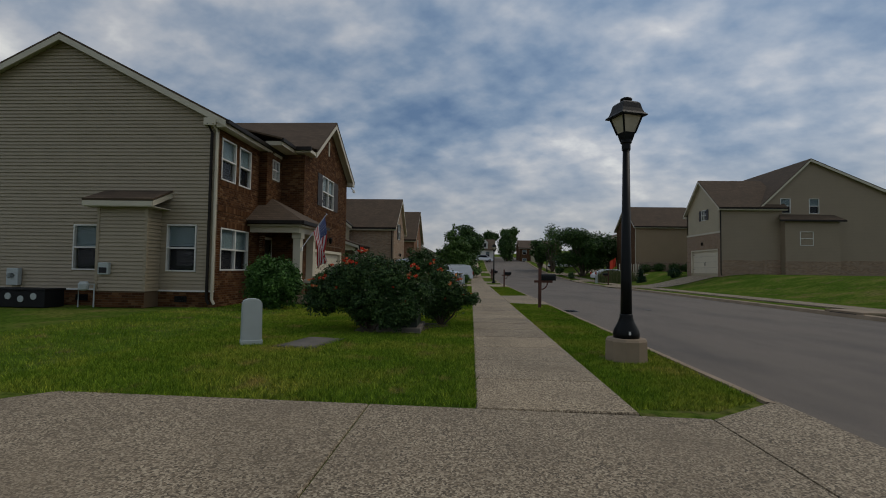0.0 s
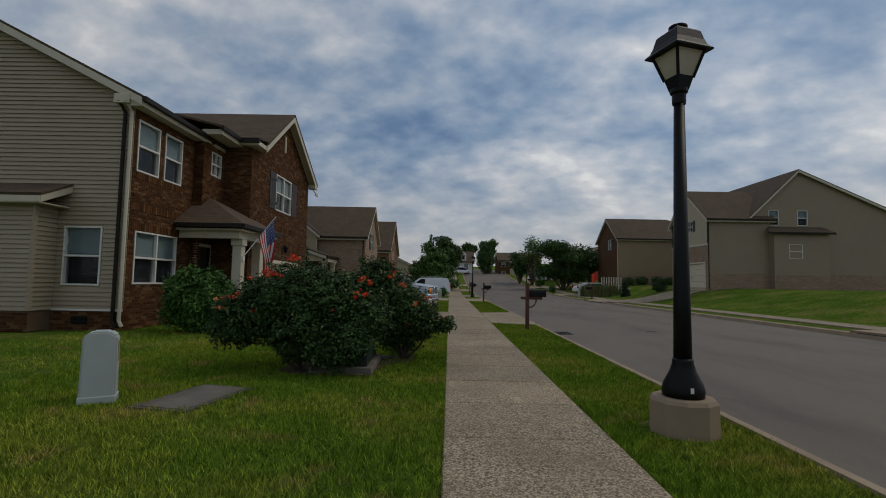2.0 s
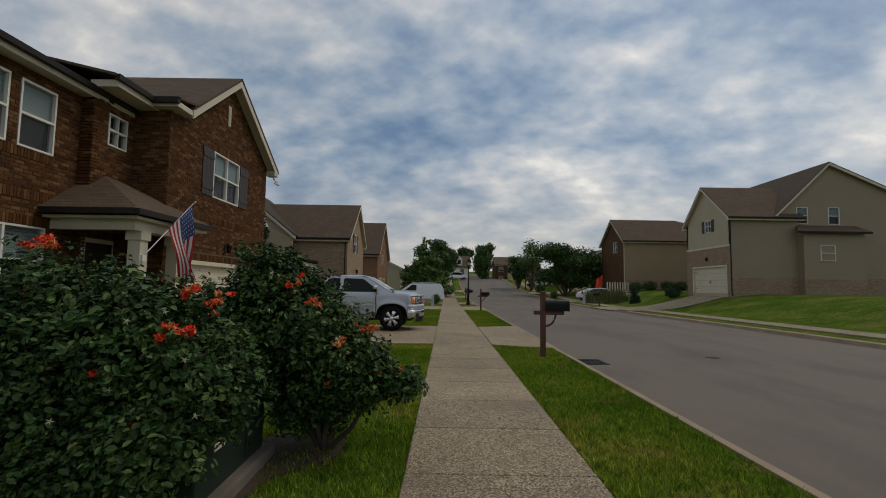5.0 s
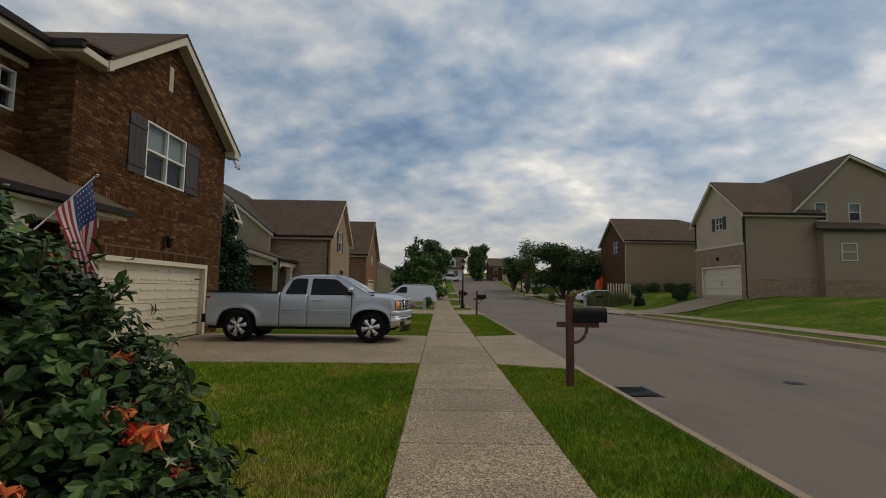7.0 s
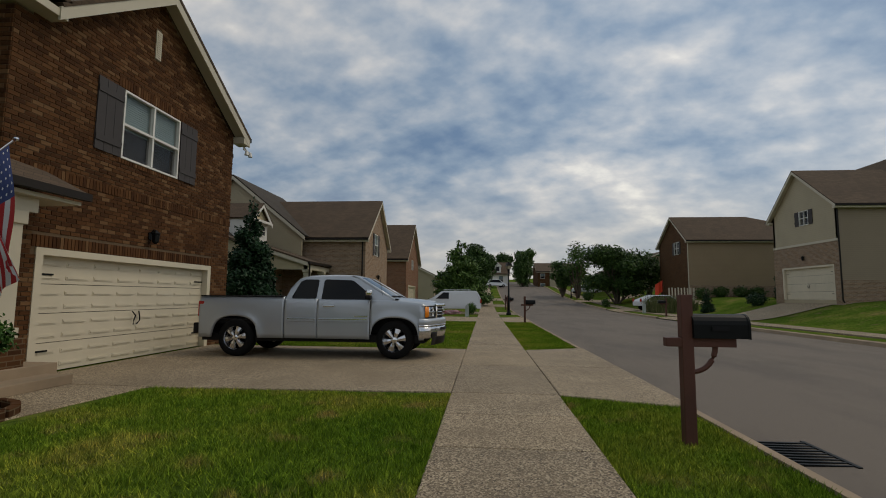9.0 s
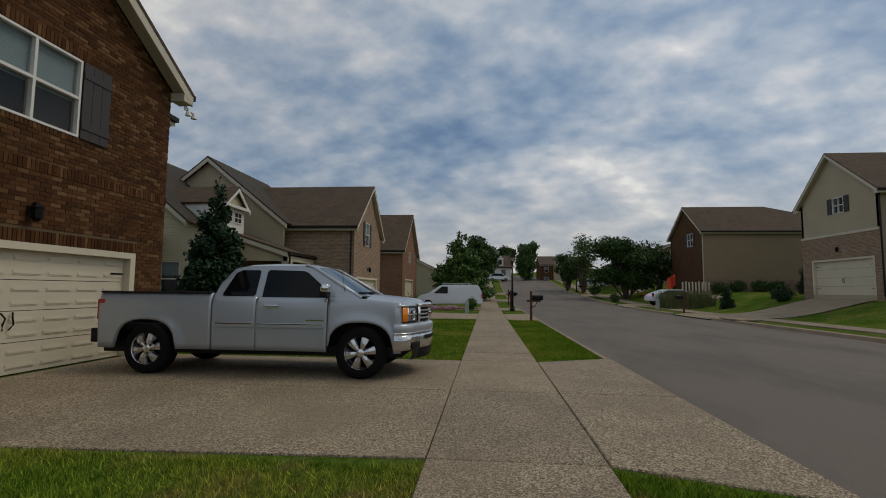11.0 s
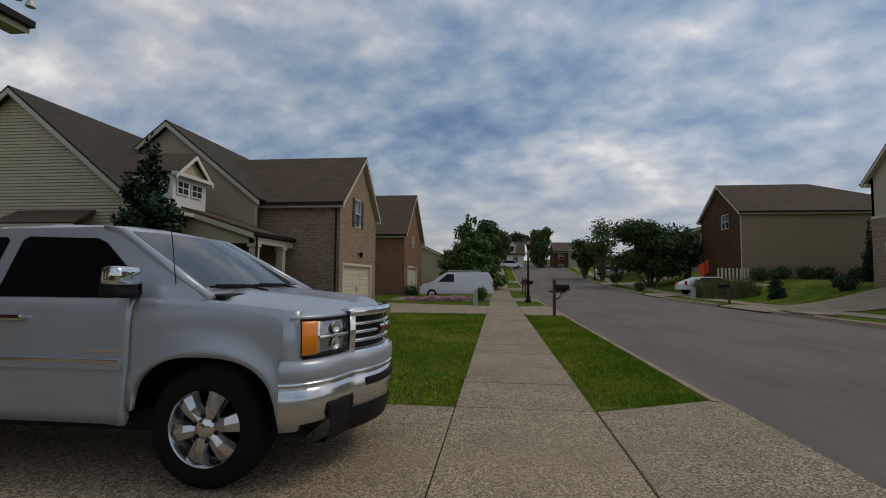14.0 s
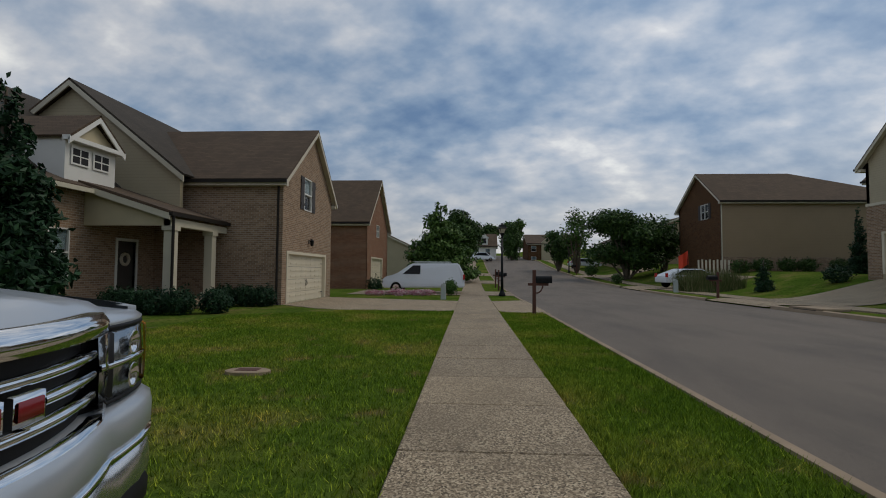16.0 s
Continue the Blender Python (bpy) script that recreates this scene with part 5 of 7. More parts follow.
        part("mirror_cap", box(1.13, 1.265, a - 0.004, b + 0.004, 1.46, 1.58, bevel=0.035), CHROME, m, "chrome mirror cap", smooth=True)
        c, d = sorted((s * 0.9, s * 1.05))
        part("mirror_arm", box(1.14, 1.2, c, d, 1.37, 1.42), BPLAST, m)
        # mouldings and handles
        for x0, x1 in ((-3.88, -3.225), (-3.17, -2.05)):
            y0, y1 = sorted((s * 1.0, s * 1.028))
            mo = part("door_moulding", box(x0 - off.x, x1 - off.x, y0, y1, 0.82, 0.91, bevel=0.012), PAINT, t)
            y0, y1 = sorted((s * 1.02, s * 1.034))
            part("chrome_strip", box(x0 - off.x + 0.02, x1 - off.x - 0.02, y0, y1, 0.878, 0.903, bevel=0.004), CHROME, mo)
        y0, y1 = sorted((s * 1.0, s * 1.05))
        part("door_handle", box(-3.06 - off.x, -2.8 - off.x, y0, y1, 1.19, 1.235, bevel=0.015), CHROME, t, "chrome door handle")
        y0, y1 = sorted((s * 1.0, s * 1.012))
        part("badge", box(-2.36 - off.x, -2.06 - off.x, y0, y1, 0.955, 0.975), CHROME, t)
    for s in (-1, 1):
        bm = add_tube(bmesh.new(), [loc(-2.5, s * 0.685, 1.862), loc(-2.33, s * 0.7, 1.825), loc(-1.94, s * 0.8, 1.612), loc(-1.5, s * 0.9, 1.365)], [0.03, 0.036, 0.04, 0.04], 10)
        part("pillar", bm, PAINT, t, smooth=True)
    # windscreen over the cab's slope
    bm = bmesh.new()
    w = []
    for x, z, hwid in ((-2.30, 1.845, 0.63), (-1.95, 1.66, 0.725), (-1.58, 1.45, 0.82)):
        w.append([bm.verts.new(loc(x - 0.05 * abs(y) ** 2 + 0.02, y * hwid, z + 0.012 * (1 - y * y))) for y in (-1, -0.6, 0, 0.6, 1)])
    for a, b in zip(w, w[1:]):
        for i in range(4):
            bm.faces.new((a[i], a[i + 1], b[i + 1], b[i]))
    part("windscreen", bm, SCREEN, t, "sky-reflecting windscreen", smooth=True)
    part("cowl", box(1.58, 1.78, -0.86, 0.86, 1.36, 1.40, bevel=0.015), BPLAST, t)
    for y in (-0.1, 0.55):
        bm = bmesh.new()
        add_tube(bm, [(1.72, y, 1.41), (1.66, y - 0.25, 1.455), (1.63, y - 0.62, 1.46)], 0.011, 5)
        add_box(bm, 1.615, 1.635, y - 0.68, y - 0.1, 1.442, 1.458)
        part("wiper", bm, BPLAST, t)
    part("antenna", add_tube(bmesh.new(), [(1.45, -0.9, 1.36), (1.37, -0.88, 1.85)], 0.004, 4), BPLAST, t)
    # hood
    bm = bmesh.new()
    g = []
    for i in range(15):
        k = i / 14
        x = -1.62 + k * 1.13
        row = []
        for j in range(17):
            y = -1 + j / 8
            wid = 0.9 - 0.12 * k
            xx = x - 0.19 * abs(y) ** 1.8 * k
            z = ftop(min(xx, -0.56)) + 0.03 + 0.035 * (1 - abs(y) ** 3) + 0.022 * math.exp(-((abs(y) - 0.45) / 0.14) ** 2)
            if k > 0.85:
                z -= 0.07 * ((k - 0.85) / 0.15) ** 2
            if abs(y) > 0.99:
                z -= 0.035
            row.append(bm.verts.new(loc(xx, y * wid, z)))
        g.append(row)
    for a, b in zip(g, g[1:]):
        for j in range(16):
            bm.faces.new((a[j], a[j + 1], b[j + 1], b[j]))
    part("hood", bm, PAINT, t, smooth=True)

    # swept pieces round the nose
    def nose(s):
        """Plan of the nose: s from -1 (near fender) to 1."""
        q = abs(s)
        if q < 0.6:
            return (-0.40 - 0.19 * (q / 0.6) ** 2, math.copysign(q / 0.6 * 0.53, s))
        k = (q - 0.6) / 0.4
        a = k * math.pi / 2
        return (-0.59 - 0.17 * (1 - math.cos(a)) - 0.15 * k ** 1.3, math.copysign(0.53 + 0.465 * math.sin(a), s))

    def sweep(name, s0, s1, profile, material, label="", n=28, parent=None):
        bm = bmesh.new()
        rings = []
        for i in range(n + 1):
            s = s0 + (s1 - s0) * i / n
            x, y = nose(s)
            x2, y2 = nose(min(1, s + 0.01))
            x1_, y1_ = nose(max(-1, s - 0.01))
            d = Vector((x2 - x1_, y2 - y1_, 0)).normalized()
            o = Vector((d.y, -d.x, 0))
            rings.append([bm.verts.new(loc(x, y, z) + o * n_) for n_, z in profile])
        for a, b in zip(rings, rings[1:]):
            for k in range(len(profile) - 1):
                bm.faces.new((a[k], a[k + 1], b[k + 1], b[k]))
        return part(name, bm, material, parent or t, label, smooth=True)
    sweep("bumper_top", -1, 1, [(-0.06, 0.935), (0.03, 0.925), (0.062, 0.9), (0.072, 0.85), (0.07, 0.79), (0.045, 0.755), (-0.02, 0.75)], PAINT, "silver upper bumper")
    sweep("bumper_strip", -1, 1, [(0.03, 0.77), (0.072, 0.765), (0.072, 0.742), (0.03, 0.736)], CHROME)
    sweep("bumper", -1, 1, [(0.0, 0.745), (0.055, 0.735), (0.068, 0.62), (0.05, 0.47), (-0.05, 0.44)], ALLOY, "silver front bumper")
    sweep("valance", -0.74, 0.74, [(0.04, 0.5), (0.05, 0.42), (0.01, 0.3), (-0.15, 0.26)], BPLAST, "black lower air dam")
    sweep("air_intake", -0.42, 0.42, [(0.068, 0.69), (0.074, 0.68), (0.076, 0.63), (0.07, 0.62)], BPLAST)
    for s in (-1, 1):
        sweep("fog_recess", s * 0.56, s * 0.76, [(0.06, 0.6), (0.075, 0.57), (0.072, 0.5), (0.04, 0.46)], BPLAST, n=8)
        a, b = s * 0.6, s * 0.895
        hl = sweep("headlight", a, b, [(-0.05, 1.22), (0.016, 1.21), (0.024, 1.08), (0.024, 0.96), (-0.05, 0.95)], CLEAR, "clear headlight", n=16)
        sweep("bezel", a, b, [(-0.05, 1.232), (0.018, 1.23), (0.022, 1.214), (0.0, 1.208)], BPLAST, parent=hl, n=16)
        sweep("bezel", a, b, [(0.0, 0.958), (0.026, 0.955), (0.026, 0.942), (-0.05, 0.938)], BPLAST, parent=hl, n=16)
        sweep("divider", a, s * 0.805, [(0.02, 1.097), (0.033, 1.092), (0.033, 1.072), (0.02, 1.067)], CHROME, parent=hl, n=8)
        sweep("divider", s * 0.798, s * 0.81, [(0.018, 1.208), (0.034, 1.2), (0.036, 1.08), (0.034, 0.97), (0.018, 0.96)], CHROME, parent=hl, n=3)
        sweep("divider", s * 0.62, s * 0.635, [(0.018, 1.208), (0.03, 1.2), (0.032, 1.08), (0.03, 0.97), (0.018, 0.96)], BPLAST, parent=hl, n=3)
        for z in (1.148, 1.018):
            x, y = nose(s * 0.705)
            x2, y2 = nose(s * 0.715)
            d = Vector((x2 - x, y2 - y, 0)).normalized() * s
            o = Vector((d.y, -d.x, 0))
            M = Matrix.Translation(loc(x, y, z) + o * 0.012) @ o.to_track_quat("Z", "Y").to_matrix().to_4x4()
            part("reflector_bowl", lathe([(0.05, 0.026), (0.044, 0.03), (0.036, 0.022), (0.02, 0.012), (0.004, 0.01)], 18, M, cap=False), CHROME, hl, smooth=True)
        sweep("indicator", s * 0.81, s * 0.89, [(0.02, 1.21), (0.034, 1.2), (0.04, 1.08), (0.034, 0.965), (0.02, 0.955)], AMBER, "amber turn indicator", parent=hl, n=8)
        sweep("nose_panel", s * 0.885, s * 1.0, [(-0.05, 1.25), (0.004, 1.24), (0.02, 1.06), (0.02, 0.9)], PAINT, n=8)
        sweep("nose_panel", s * 0.57, s * 0.95, [(-0.26, 1.3), (-0.09, 1.27), (0.0, 1.256), (0.02, 1.24), (0.012, 1.222)], PAINT, n=14)
    gr = sweep("grille", -0.58, 0.58, [(-0.03, 1.26), (-0.03, 0.88)], BPLAST, "black grille with chrome bars")
    sweep("surround", -0.6, 0.6, [(-0.04, 1.285), (0.03, 1.285), (0.055, 1.255), (0.05, 1.215), (-0.01, 1.205)], CHROME, parent=gr)
    sweep("surround", -0.6, 0.6, [(-0.02, 0.93), (0.04, 0.925), (0.06, 0.885), (0.0, 0.875)], CHROME, parent=gr)
    for s in (-1, 1):
        sweep("surround", s * 0.535, s * 0.6, [(-0.03, 1.265), (0.045, 1.255), (0.052, 1.08), (0.045, 0.9), (-0.03, 0.89)], CHROME, parent=gr, n=6)
    for z in (1.145, 1.075, 1.005):
        for p, q in ((-0.54, -0.21), (0.21, 0.54)) if z == 1.075 else ((-0.54, 0.54),):
            sweep("grille_bar", p, q, [(-0.03, z + 0.016), (0.022, z + 0.012), (0.026, z), (0.022, z - 0.012), (-0.03, z - 0.016)], CHROME, parent=gr)
    for k in (-0.13, 0.0, 0.13):
        sweep("emblem", k - 0.052, k + 0.052, [(0.02, 1.118), (0.038, 1.115), (0.038, 1.037), (0.02, 1.035)], CHROME, parent=gr, n=3)
        sweep("emblem", k - 0.042, k + 0.042, [(0.036, 1.103), (0.043, 1.1), (0.043, 1.052), (0.036, 1.05)], DKRED, "red emblem block", parent=gr, n=3)
    # wheels
    for cx in WX:
        for s in (-1, 1):
            M = pose(cx - off.x, s * 0.955, 0.41, 90 if s < 0 else -90, 0, 0)
            ty = [(0.255, 0.02), (0.30, 0.03), (0.375, 0.02), (0.405, -0.02), (0.41, -0.08), (0.41, -0.2), (0.395, -0.25), (0.3, -0.27)]
            tyre = part("wheel", lathe(ty, 40, M, cap=False), RUBBER, t, smooth=True)
            bm = lathe([(0.10, -0.14), (0.235, -0.15), (0.245, -0.02), (0.258, 0.012), (0.265, 0.02), (0.268, 0.0)], 32, M, cap=False)
            part("rim", bm, ALLOY, tyre, "polished alloy rim", smooth=True)
            part("brake", lathe([(0.02, -0.12), (0.2, -0.12)], 24, M), BPLAST, tyre)
            for i in range(6):
                bm = bmesh.new()
                A = M @ Matrix.Rotation(i * math.pi / 3 + 0.2, 4, "Z")
                sec = [(0.045, 0.04, 0.0), (0.15, 0.06, 0.01), (0.25, 0.085, -0.01)]
                rows = [[bm.verts.new(A @ Vector((r, y, z))) for y, z in ((-w_, d_ - 0.05), (-w_ * 0.75, d_), (0, d_ + 0.012), (w_ * 0.75, d_), (w_, d_ - 0.05))] for r, w_, d_ in sec]
                for a, b in zip(rows, rows[1:]):
                    for k in range(4):
                        bm.faces.new((a[k], a[k + 1], b[k + 1], b[k]))
                part("spoke", bm, ALLOY, tyre)
            part("hub_cap", lathe([(0.075, -0.02), (0.07, 0.012), (0.04, 0.024), (0.0, 0.026)], 16, M, cap=False), CHROME, tyre, smooth=True)
            for i in range(6):
                a = i * math.pi / 3 + 0.72
                part("wheel_nut", lathe([(0.012, 0.0), (0.012, 0.022)], 6, M @ Matrix.Translation((0.085 * math.cos(a), 0.085 * math.sin(a), -0.008))), BPLAST, tyre)

    # the body sits lower than its wheels' tops suggest, and the nose is short
    for o in t.children:
        if o.name.startswith("wheel") and not o.name.startswith("wheel_well"):
            continue
        for q in (o, *o.children):
            for v in q.data.vertices:
                z = v.co.z
                if z > 0.5:
                    v.co.z = 0.5 + (min(z, 1.42) - 0.5) * 0.89 + max(0, z - 1.42) * 1.06
                if v.co.x > 2.2:
                    v.co.x = 2.2 + (v.co.x - 2.2) * 0.84


build_truck()


# ---- plants ----
def leaves(name, blobs, n, size, material, parent, seed=1, up=0.0, shell=0.55, label="", fold=0.25):
    """Many small folded leaves scattered through ellipsoids (x, y, z, rx, ry, rz)."""
    r = np.random.RandomState(seed)
    B = np.array(blobs, float)
    vol = (B[:, 3] * B[:, 4] * B[:, 5]) ** 0.75
    idx = r.choice(len(B), n, p=vol / vol.sum())
    d = r.normal(size=(n, 3))
    d /= np.linalg.norm(d, axis=1)[:, None]
    rad = shell + (1 - shell) * r.rand(n) ** 0.7
    rad *= 1 + 0.22 * np.sin(d[:, 0] * 7 + idx) * np.cos(d[:, 1] * 6 + d[:, 2] * 5) + 0.1 * r.normal(size=n)
    P = B[idx, :3] + d * B[idx, 3:] * rad[:, None]
    nrm = d * 0.7 + r.normal(size=(n, 3)) * 0.6 + np.array([0, 0, up])
    nrm /= np.linalg.norm(nrm, axis=1)[:, None]
    t = np.cross(nrm, r.normal(size=(n, 3)))
    t /= np.linalg.norm(t, axis=1)[:, None]
    b = np.cross(nrm, t)
    s = (size * r.uniform(0.6, 1.35, n))[:, None]
    V = np.stack([P - t * s, P + b * s * 0.5 - nrm * s * fold, P + t * s, P - b * s * 0.5 - nrm * s * fold], 1).reshape(-1, 3)
    k = np.arange(n) * 4
    F = np.concatenate([np.stack([k, k + 1, k + 2], 1), np.stack([k, k + 2, k + 3], 1)])
    return link_mesh(name, V.tolist(), F.tolist(), material, parent, label)


def limbs(parent, base, tips, r0, material=BARK, name="trunk", seed=2):
    rg = random.Random(seed)
    bm = bmesh.new()
    for tip in tips:
        a, b = Vector(base), Vector(tip)
        pts = [a.lerp(b, k / 5) + Vector((rg.uniform(-1, 1), rg.uniform(-1, 1), 0)) * (b - a).length * 0.04 * (1 if 0 < k < 5 else 0) for k in range(6)]
        add_tube(bm, pts, [r0 * (1 - 0.16 * k) for k in range(6)], 7)
    return part(name, bm, material, parent, smooth=True)


def round_leaves(name, P, nrm, size, material, parent, r, label=""):
    """Oval leaflets, folded along the midrib, at points P facing nrm."""
    n = len(P)
    nrm = nrm / np.linalg.norm(nrm, axis=1)[:, None]
    t = np.cross(nrm, r.normal(size=(n, 3)))
    t /= np.linalg.norm(t, axis=1)[:, None]
    b = np.cross(nrm, t)
    s = (size * r.uniform(0.6, 1.3, n))[:, None]
    rim = [(-1.0, 0.0, 0.0), (-0.45, 0.52, 0.16), (0.35, 0.5, 0.16), (1.0, 0.0, -0.15), (0.35, -0.5, 0.16), (-0.45, -0.52, 0.16)]
    V = np.stack([P + t * s * u + b * s * v + nrm * s * w for u, v, w in rim], 1).reshape(-1, 3)
    k = np.arange(n) * 6
    F = np.concatenate([np.stack([k, k + 3, k + 2, k + 1], 1), np.stack([k, k + 5, k + 4, k + 3], 1)])
    return link_mesh(name, V.tolist(), F.tolist(), material, parent, label)


def star_mesh(rng):
    """Five pale sepals left when the petals have dropped."""
    bm = bmesh.new()
    c = bm.verts.new((0, 0, 0.004))
    for i in range(5):
        a = i * 1.2566 + rng.uniform(-0.15, 0.15)
        k = rng.uniform(0.02, 0.03)
        tip = bm.verts.new((k * math.cos(a), k * math.sin(a), rng.uniform(-0.006, 0.008)))
        l, q = (bm.verts.new((0.007 * math.cos(a + d), 0.007 * math.sin(a + d), 0)) for d in (-0.6, 0.6))
        bm.faces.new((c, l, tip, q))
    me = bpy.data.meshes.new("spent_bloom")
    bm.to_mesh(me)
    bm.free()
    me.materials.append(SEPAL)
    return me


def rose_bush(x, y, blobs, n, seed, flowers, spent):
    e = thing("rose_bush", "dense dark green rose bush with red blooms", "bush", (x, y, 0), group="rose bushes on the lawn")
    limbs(e, (0, 0, -0.05), [(b[0] * 0.85, b[1] * 0.85, b[2]) for b in blobs], 0.03, seed=seed, name="stems")
    r = np.random.RandomState(seed)
    B = np.array(blobs, float)
    area = (B[:, 3] * B[:, 4] * B[:, 5]) ** (2 / 3)
    # sprigs of five to nine leaflets round short shoots
    m = n // 7
    idx = r.choice(len(B), m, p=area / area.sum())
    d = r.normal(size=(m, 3))
    d /= np.linalg.norm(d, axis=1)[:, None]
    rad = 0.45 + 0.58 * r.rand(m) ** 0.55
    rad *= 1 + 0.2 * np.sin(d[:, 0] * 6 + idx * 2) * np.cos(d[:, 1] * 5 + d[:, 2] * 4) + 0.09 * r.normal(size=m)
    C = B[idx, :3] + d * B[idx, 3:] * rad[:, None]
    C[:, 2] = np.maximum(C[:, 2], 0.08)
    P = np.repeat(C, 7, 0) + r.normal(size=(m * 7, 3)) * np.array([0.035, 0.035, 0.02])
    nrm = np.repeat(d * 0.5 + np.array([0, 0, 0.55]), 7, 0) + r.normal(size=(m * 7, 3)) * 0.38
    round_leaves("foliage", P, nrm, 0.025, ROSE, e, r)
    # a few shoots of new growth that stand out of the crown
    shoots = [b for b in blobs for _ in range(6)]
    bm, Q, N = bmesh.new(), [], []
    for b in shoots:
        a = r.uniform(0, 6.28)
        p0 = np.array([b[0] + 0.6 * b[3] * math.cos(a), b[1] + 0.6 * b[4] * math.sin(a), b[2] + 0.55 * b[5]])
        p1 = p0 + np.array([0.16 * math.cos(a), 0.16 * math.sin(a), r.uniform(0.16, 0.3)]) * min(1, b[5] * 2)
        add_tube(bm, [p0, (p0 + p1) / 2, p1], [0.006, 0.004, 0.003], 5)
        for k in range(26):
            Q.append(p0 + (p1 - p0) * (0.3 + 0.7 * r.rand()) + r.normal(size=3) * 0.025)
            N.append(r.normal(size=3) * 0.5 + np.array([0, 0, 0.8]))
    part("shoots", bm, BARK, e)["kind"] = "stuff"
    round_leaves("new_foliage", np.array(Q), np.array(N), 0.024, ROSE_NEW, e, r)

    def surface(up, k):
        b = blobs[r.choice(len(B), p=area / area.sum())]
        d = r.normal(size=3)
        d[2] = abs(d[2]) * 0.6 + up
        d /= np.linalg.norm(d)
        return np.array([b[j] + d[j] * b[3 + j] * k for j in range(3)]), d
    done = 0
    while done < flowers:
        p, d = surface(0.75, 1.18)
        for _ in range(r.randint(1, 5)):
            q = p + r.normal(size=3) * np.array([0.06, 0.06, 0.025])
            size = 0.026 + 0.014 * r.rand()
            leaves("bloom", [(*q, size, size, size * 0.7)], 22, 0.022, PETAL if r.rand() < 0.7 else PETAL_OLD, e, seed + done, label="open red rose")
            done += 1
    stars = [star_mesh(random.Random(seed + i)) for i in range(4)]
    for i in range(spent):
        p, d = surface(0.1, 1.1 + 0.08 * r.rand())
        ob = new("spent_bloom", stars[i % 4])
        ob.parent = e
        face = Vector(d + r.normal(size=3) * 0.4)
        ob.matrix_local = Matrix.Translation(Vector(p)) @ face.to_track_quat("Z", "Y").to_matrix().to_4x4()


rose_bush(-2.2, 9.85, [(-0.1, 0.05, 1.12, 0.6, 0.6, 0.5), (-0.6, 0.05, 0.92, 0.6, 0.58, 0.44), (-1.0, 0.0, 0.7, 0.4, 0.45, 0.34), (0.5, -0.05, 1.05, 0.5, 0.5, 0.42), (0.95, -0.1, 0.82, 0.38, 0.42, 0.34), (0.1, -0.15, 0.66, 0.7, 0.5, 0.36), (0.8, -0.4, 0.55, 0.36, 0.26, 0.28), (0.55, -0.5, 0.36, 0.42, 0.22, 0.26), (-0.1, 0.1, 0.34, 0.34, 0.3, 0.24)], 62000, 11, 80, 60)
rose_bush(-0.75, 11.05, [(-0.5, -0.05, 1.42, 0.32, 0.34, 0.34), (-0.3, 0.0, 1.05, 0.52, 0.5, 0.46), (0.02, -0.1, 0.82, 0.42, 0.42, 0.4), (0.36, -0.2, 0.68, 0.26, 0.28, 0.24), (0.72, -0.33, 0.64, 0.13, 0.15, 0.12), (-0.1, 0.1, 0.5, 0.5, 0.4, 0.36), (-0.8, 0.05, 1.1, 0.35, 0.4, 0.4)], 52000, 12, 66, 110)
part("mulch_bed", add_prism(bmesh.new(), [(-2.5, 9.65), (-1.9, 9.4), (-1.15, 9.45), (-1.0, 10.4), (-0.6, 10.85), (-0.6, 11.3), (-1.3, 11.4), (-2.5, 10.3)], -0.05, 0.012, lambda u, v, a: Vector((u, v, a))), MULCH)
tagged(bpy.data.objects["mulch_bed"], "dark mulch bed under the rose bushes", "ground", kind="structure")


def small_shrub(label, x, y, z, blobs, n, size, mat, seed, stems=True, group=""):
    e = thing("shrub", label, "shrub", (x, y, z), group=group)
    if stems:
        limbs(e, (0, 0, -0.05), [(b[0], b[1], b[2]) for b in blobs], 0.02, seed=seed, name="stems")
    leaves("foliage", blobs, n, size, mat, e, seed, up=0.3)
    return e


small_shrub("feathery bright green shrub beside the porch", -6.35, 14.7, 0, [(0, 0, 0.75, 0.85, 0.7, 0.75), (-0.3, 0, 1.0, 0.5, 0.5, 0.6), (0.35, 0.1, 0.95, 0.45, 0.5, 0.55)], 14000, 0.06, SHRUB, 21)
small_shrub("spindly green shrub in a ring of edging stones", -5.35, 17.2, 0, [(0, 0, 0.95, 0.42, 0.4, 0.22), (0.25, 0.05, 0.85, 0.3, 0.3, 0.25), (-0.3, 0.0, 0.8, 0.3, 0.3, 0.22)], 2600, 0.045, SHRUB, 22)
rg = random.Random(4)
ring = thing("edging_ring", "low ring of brown edging stones round a shrub", "edging", (-5.35, 17.15, 0))
for i in range(16):
    a = i * math.pi / 8
    part("edging_stone", box(-0.11, 0.11, -0.05, 0.05, -0.03, 0.1, bevel=0.015, M=pose(0.62 * math.cos(a), 0.62 * math.sin(a), 0, 0, 0, math.degrees(a) + 90)), BRICK_FAR, ring)
for i, (x, y) in enumerate(((-10.2, 37.0), (-9.6, 36.9), (-8.9, 36.9), (-8.2, 37.0), (-7.4, 37.6), (-8.7, 40.6), (-7.9, 40.6), (-7.2, 40.7))):
    small_shrub("low clipped dark green foundation shrub", x, y, 0, [(0, 0, 0.35, 0.48, 0.45, 0.42)], 1800, 0.05, CEDAR, 40 + i, False, "foundation shrubs")


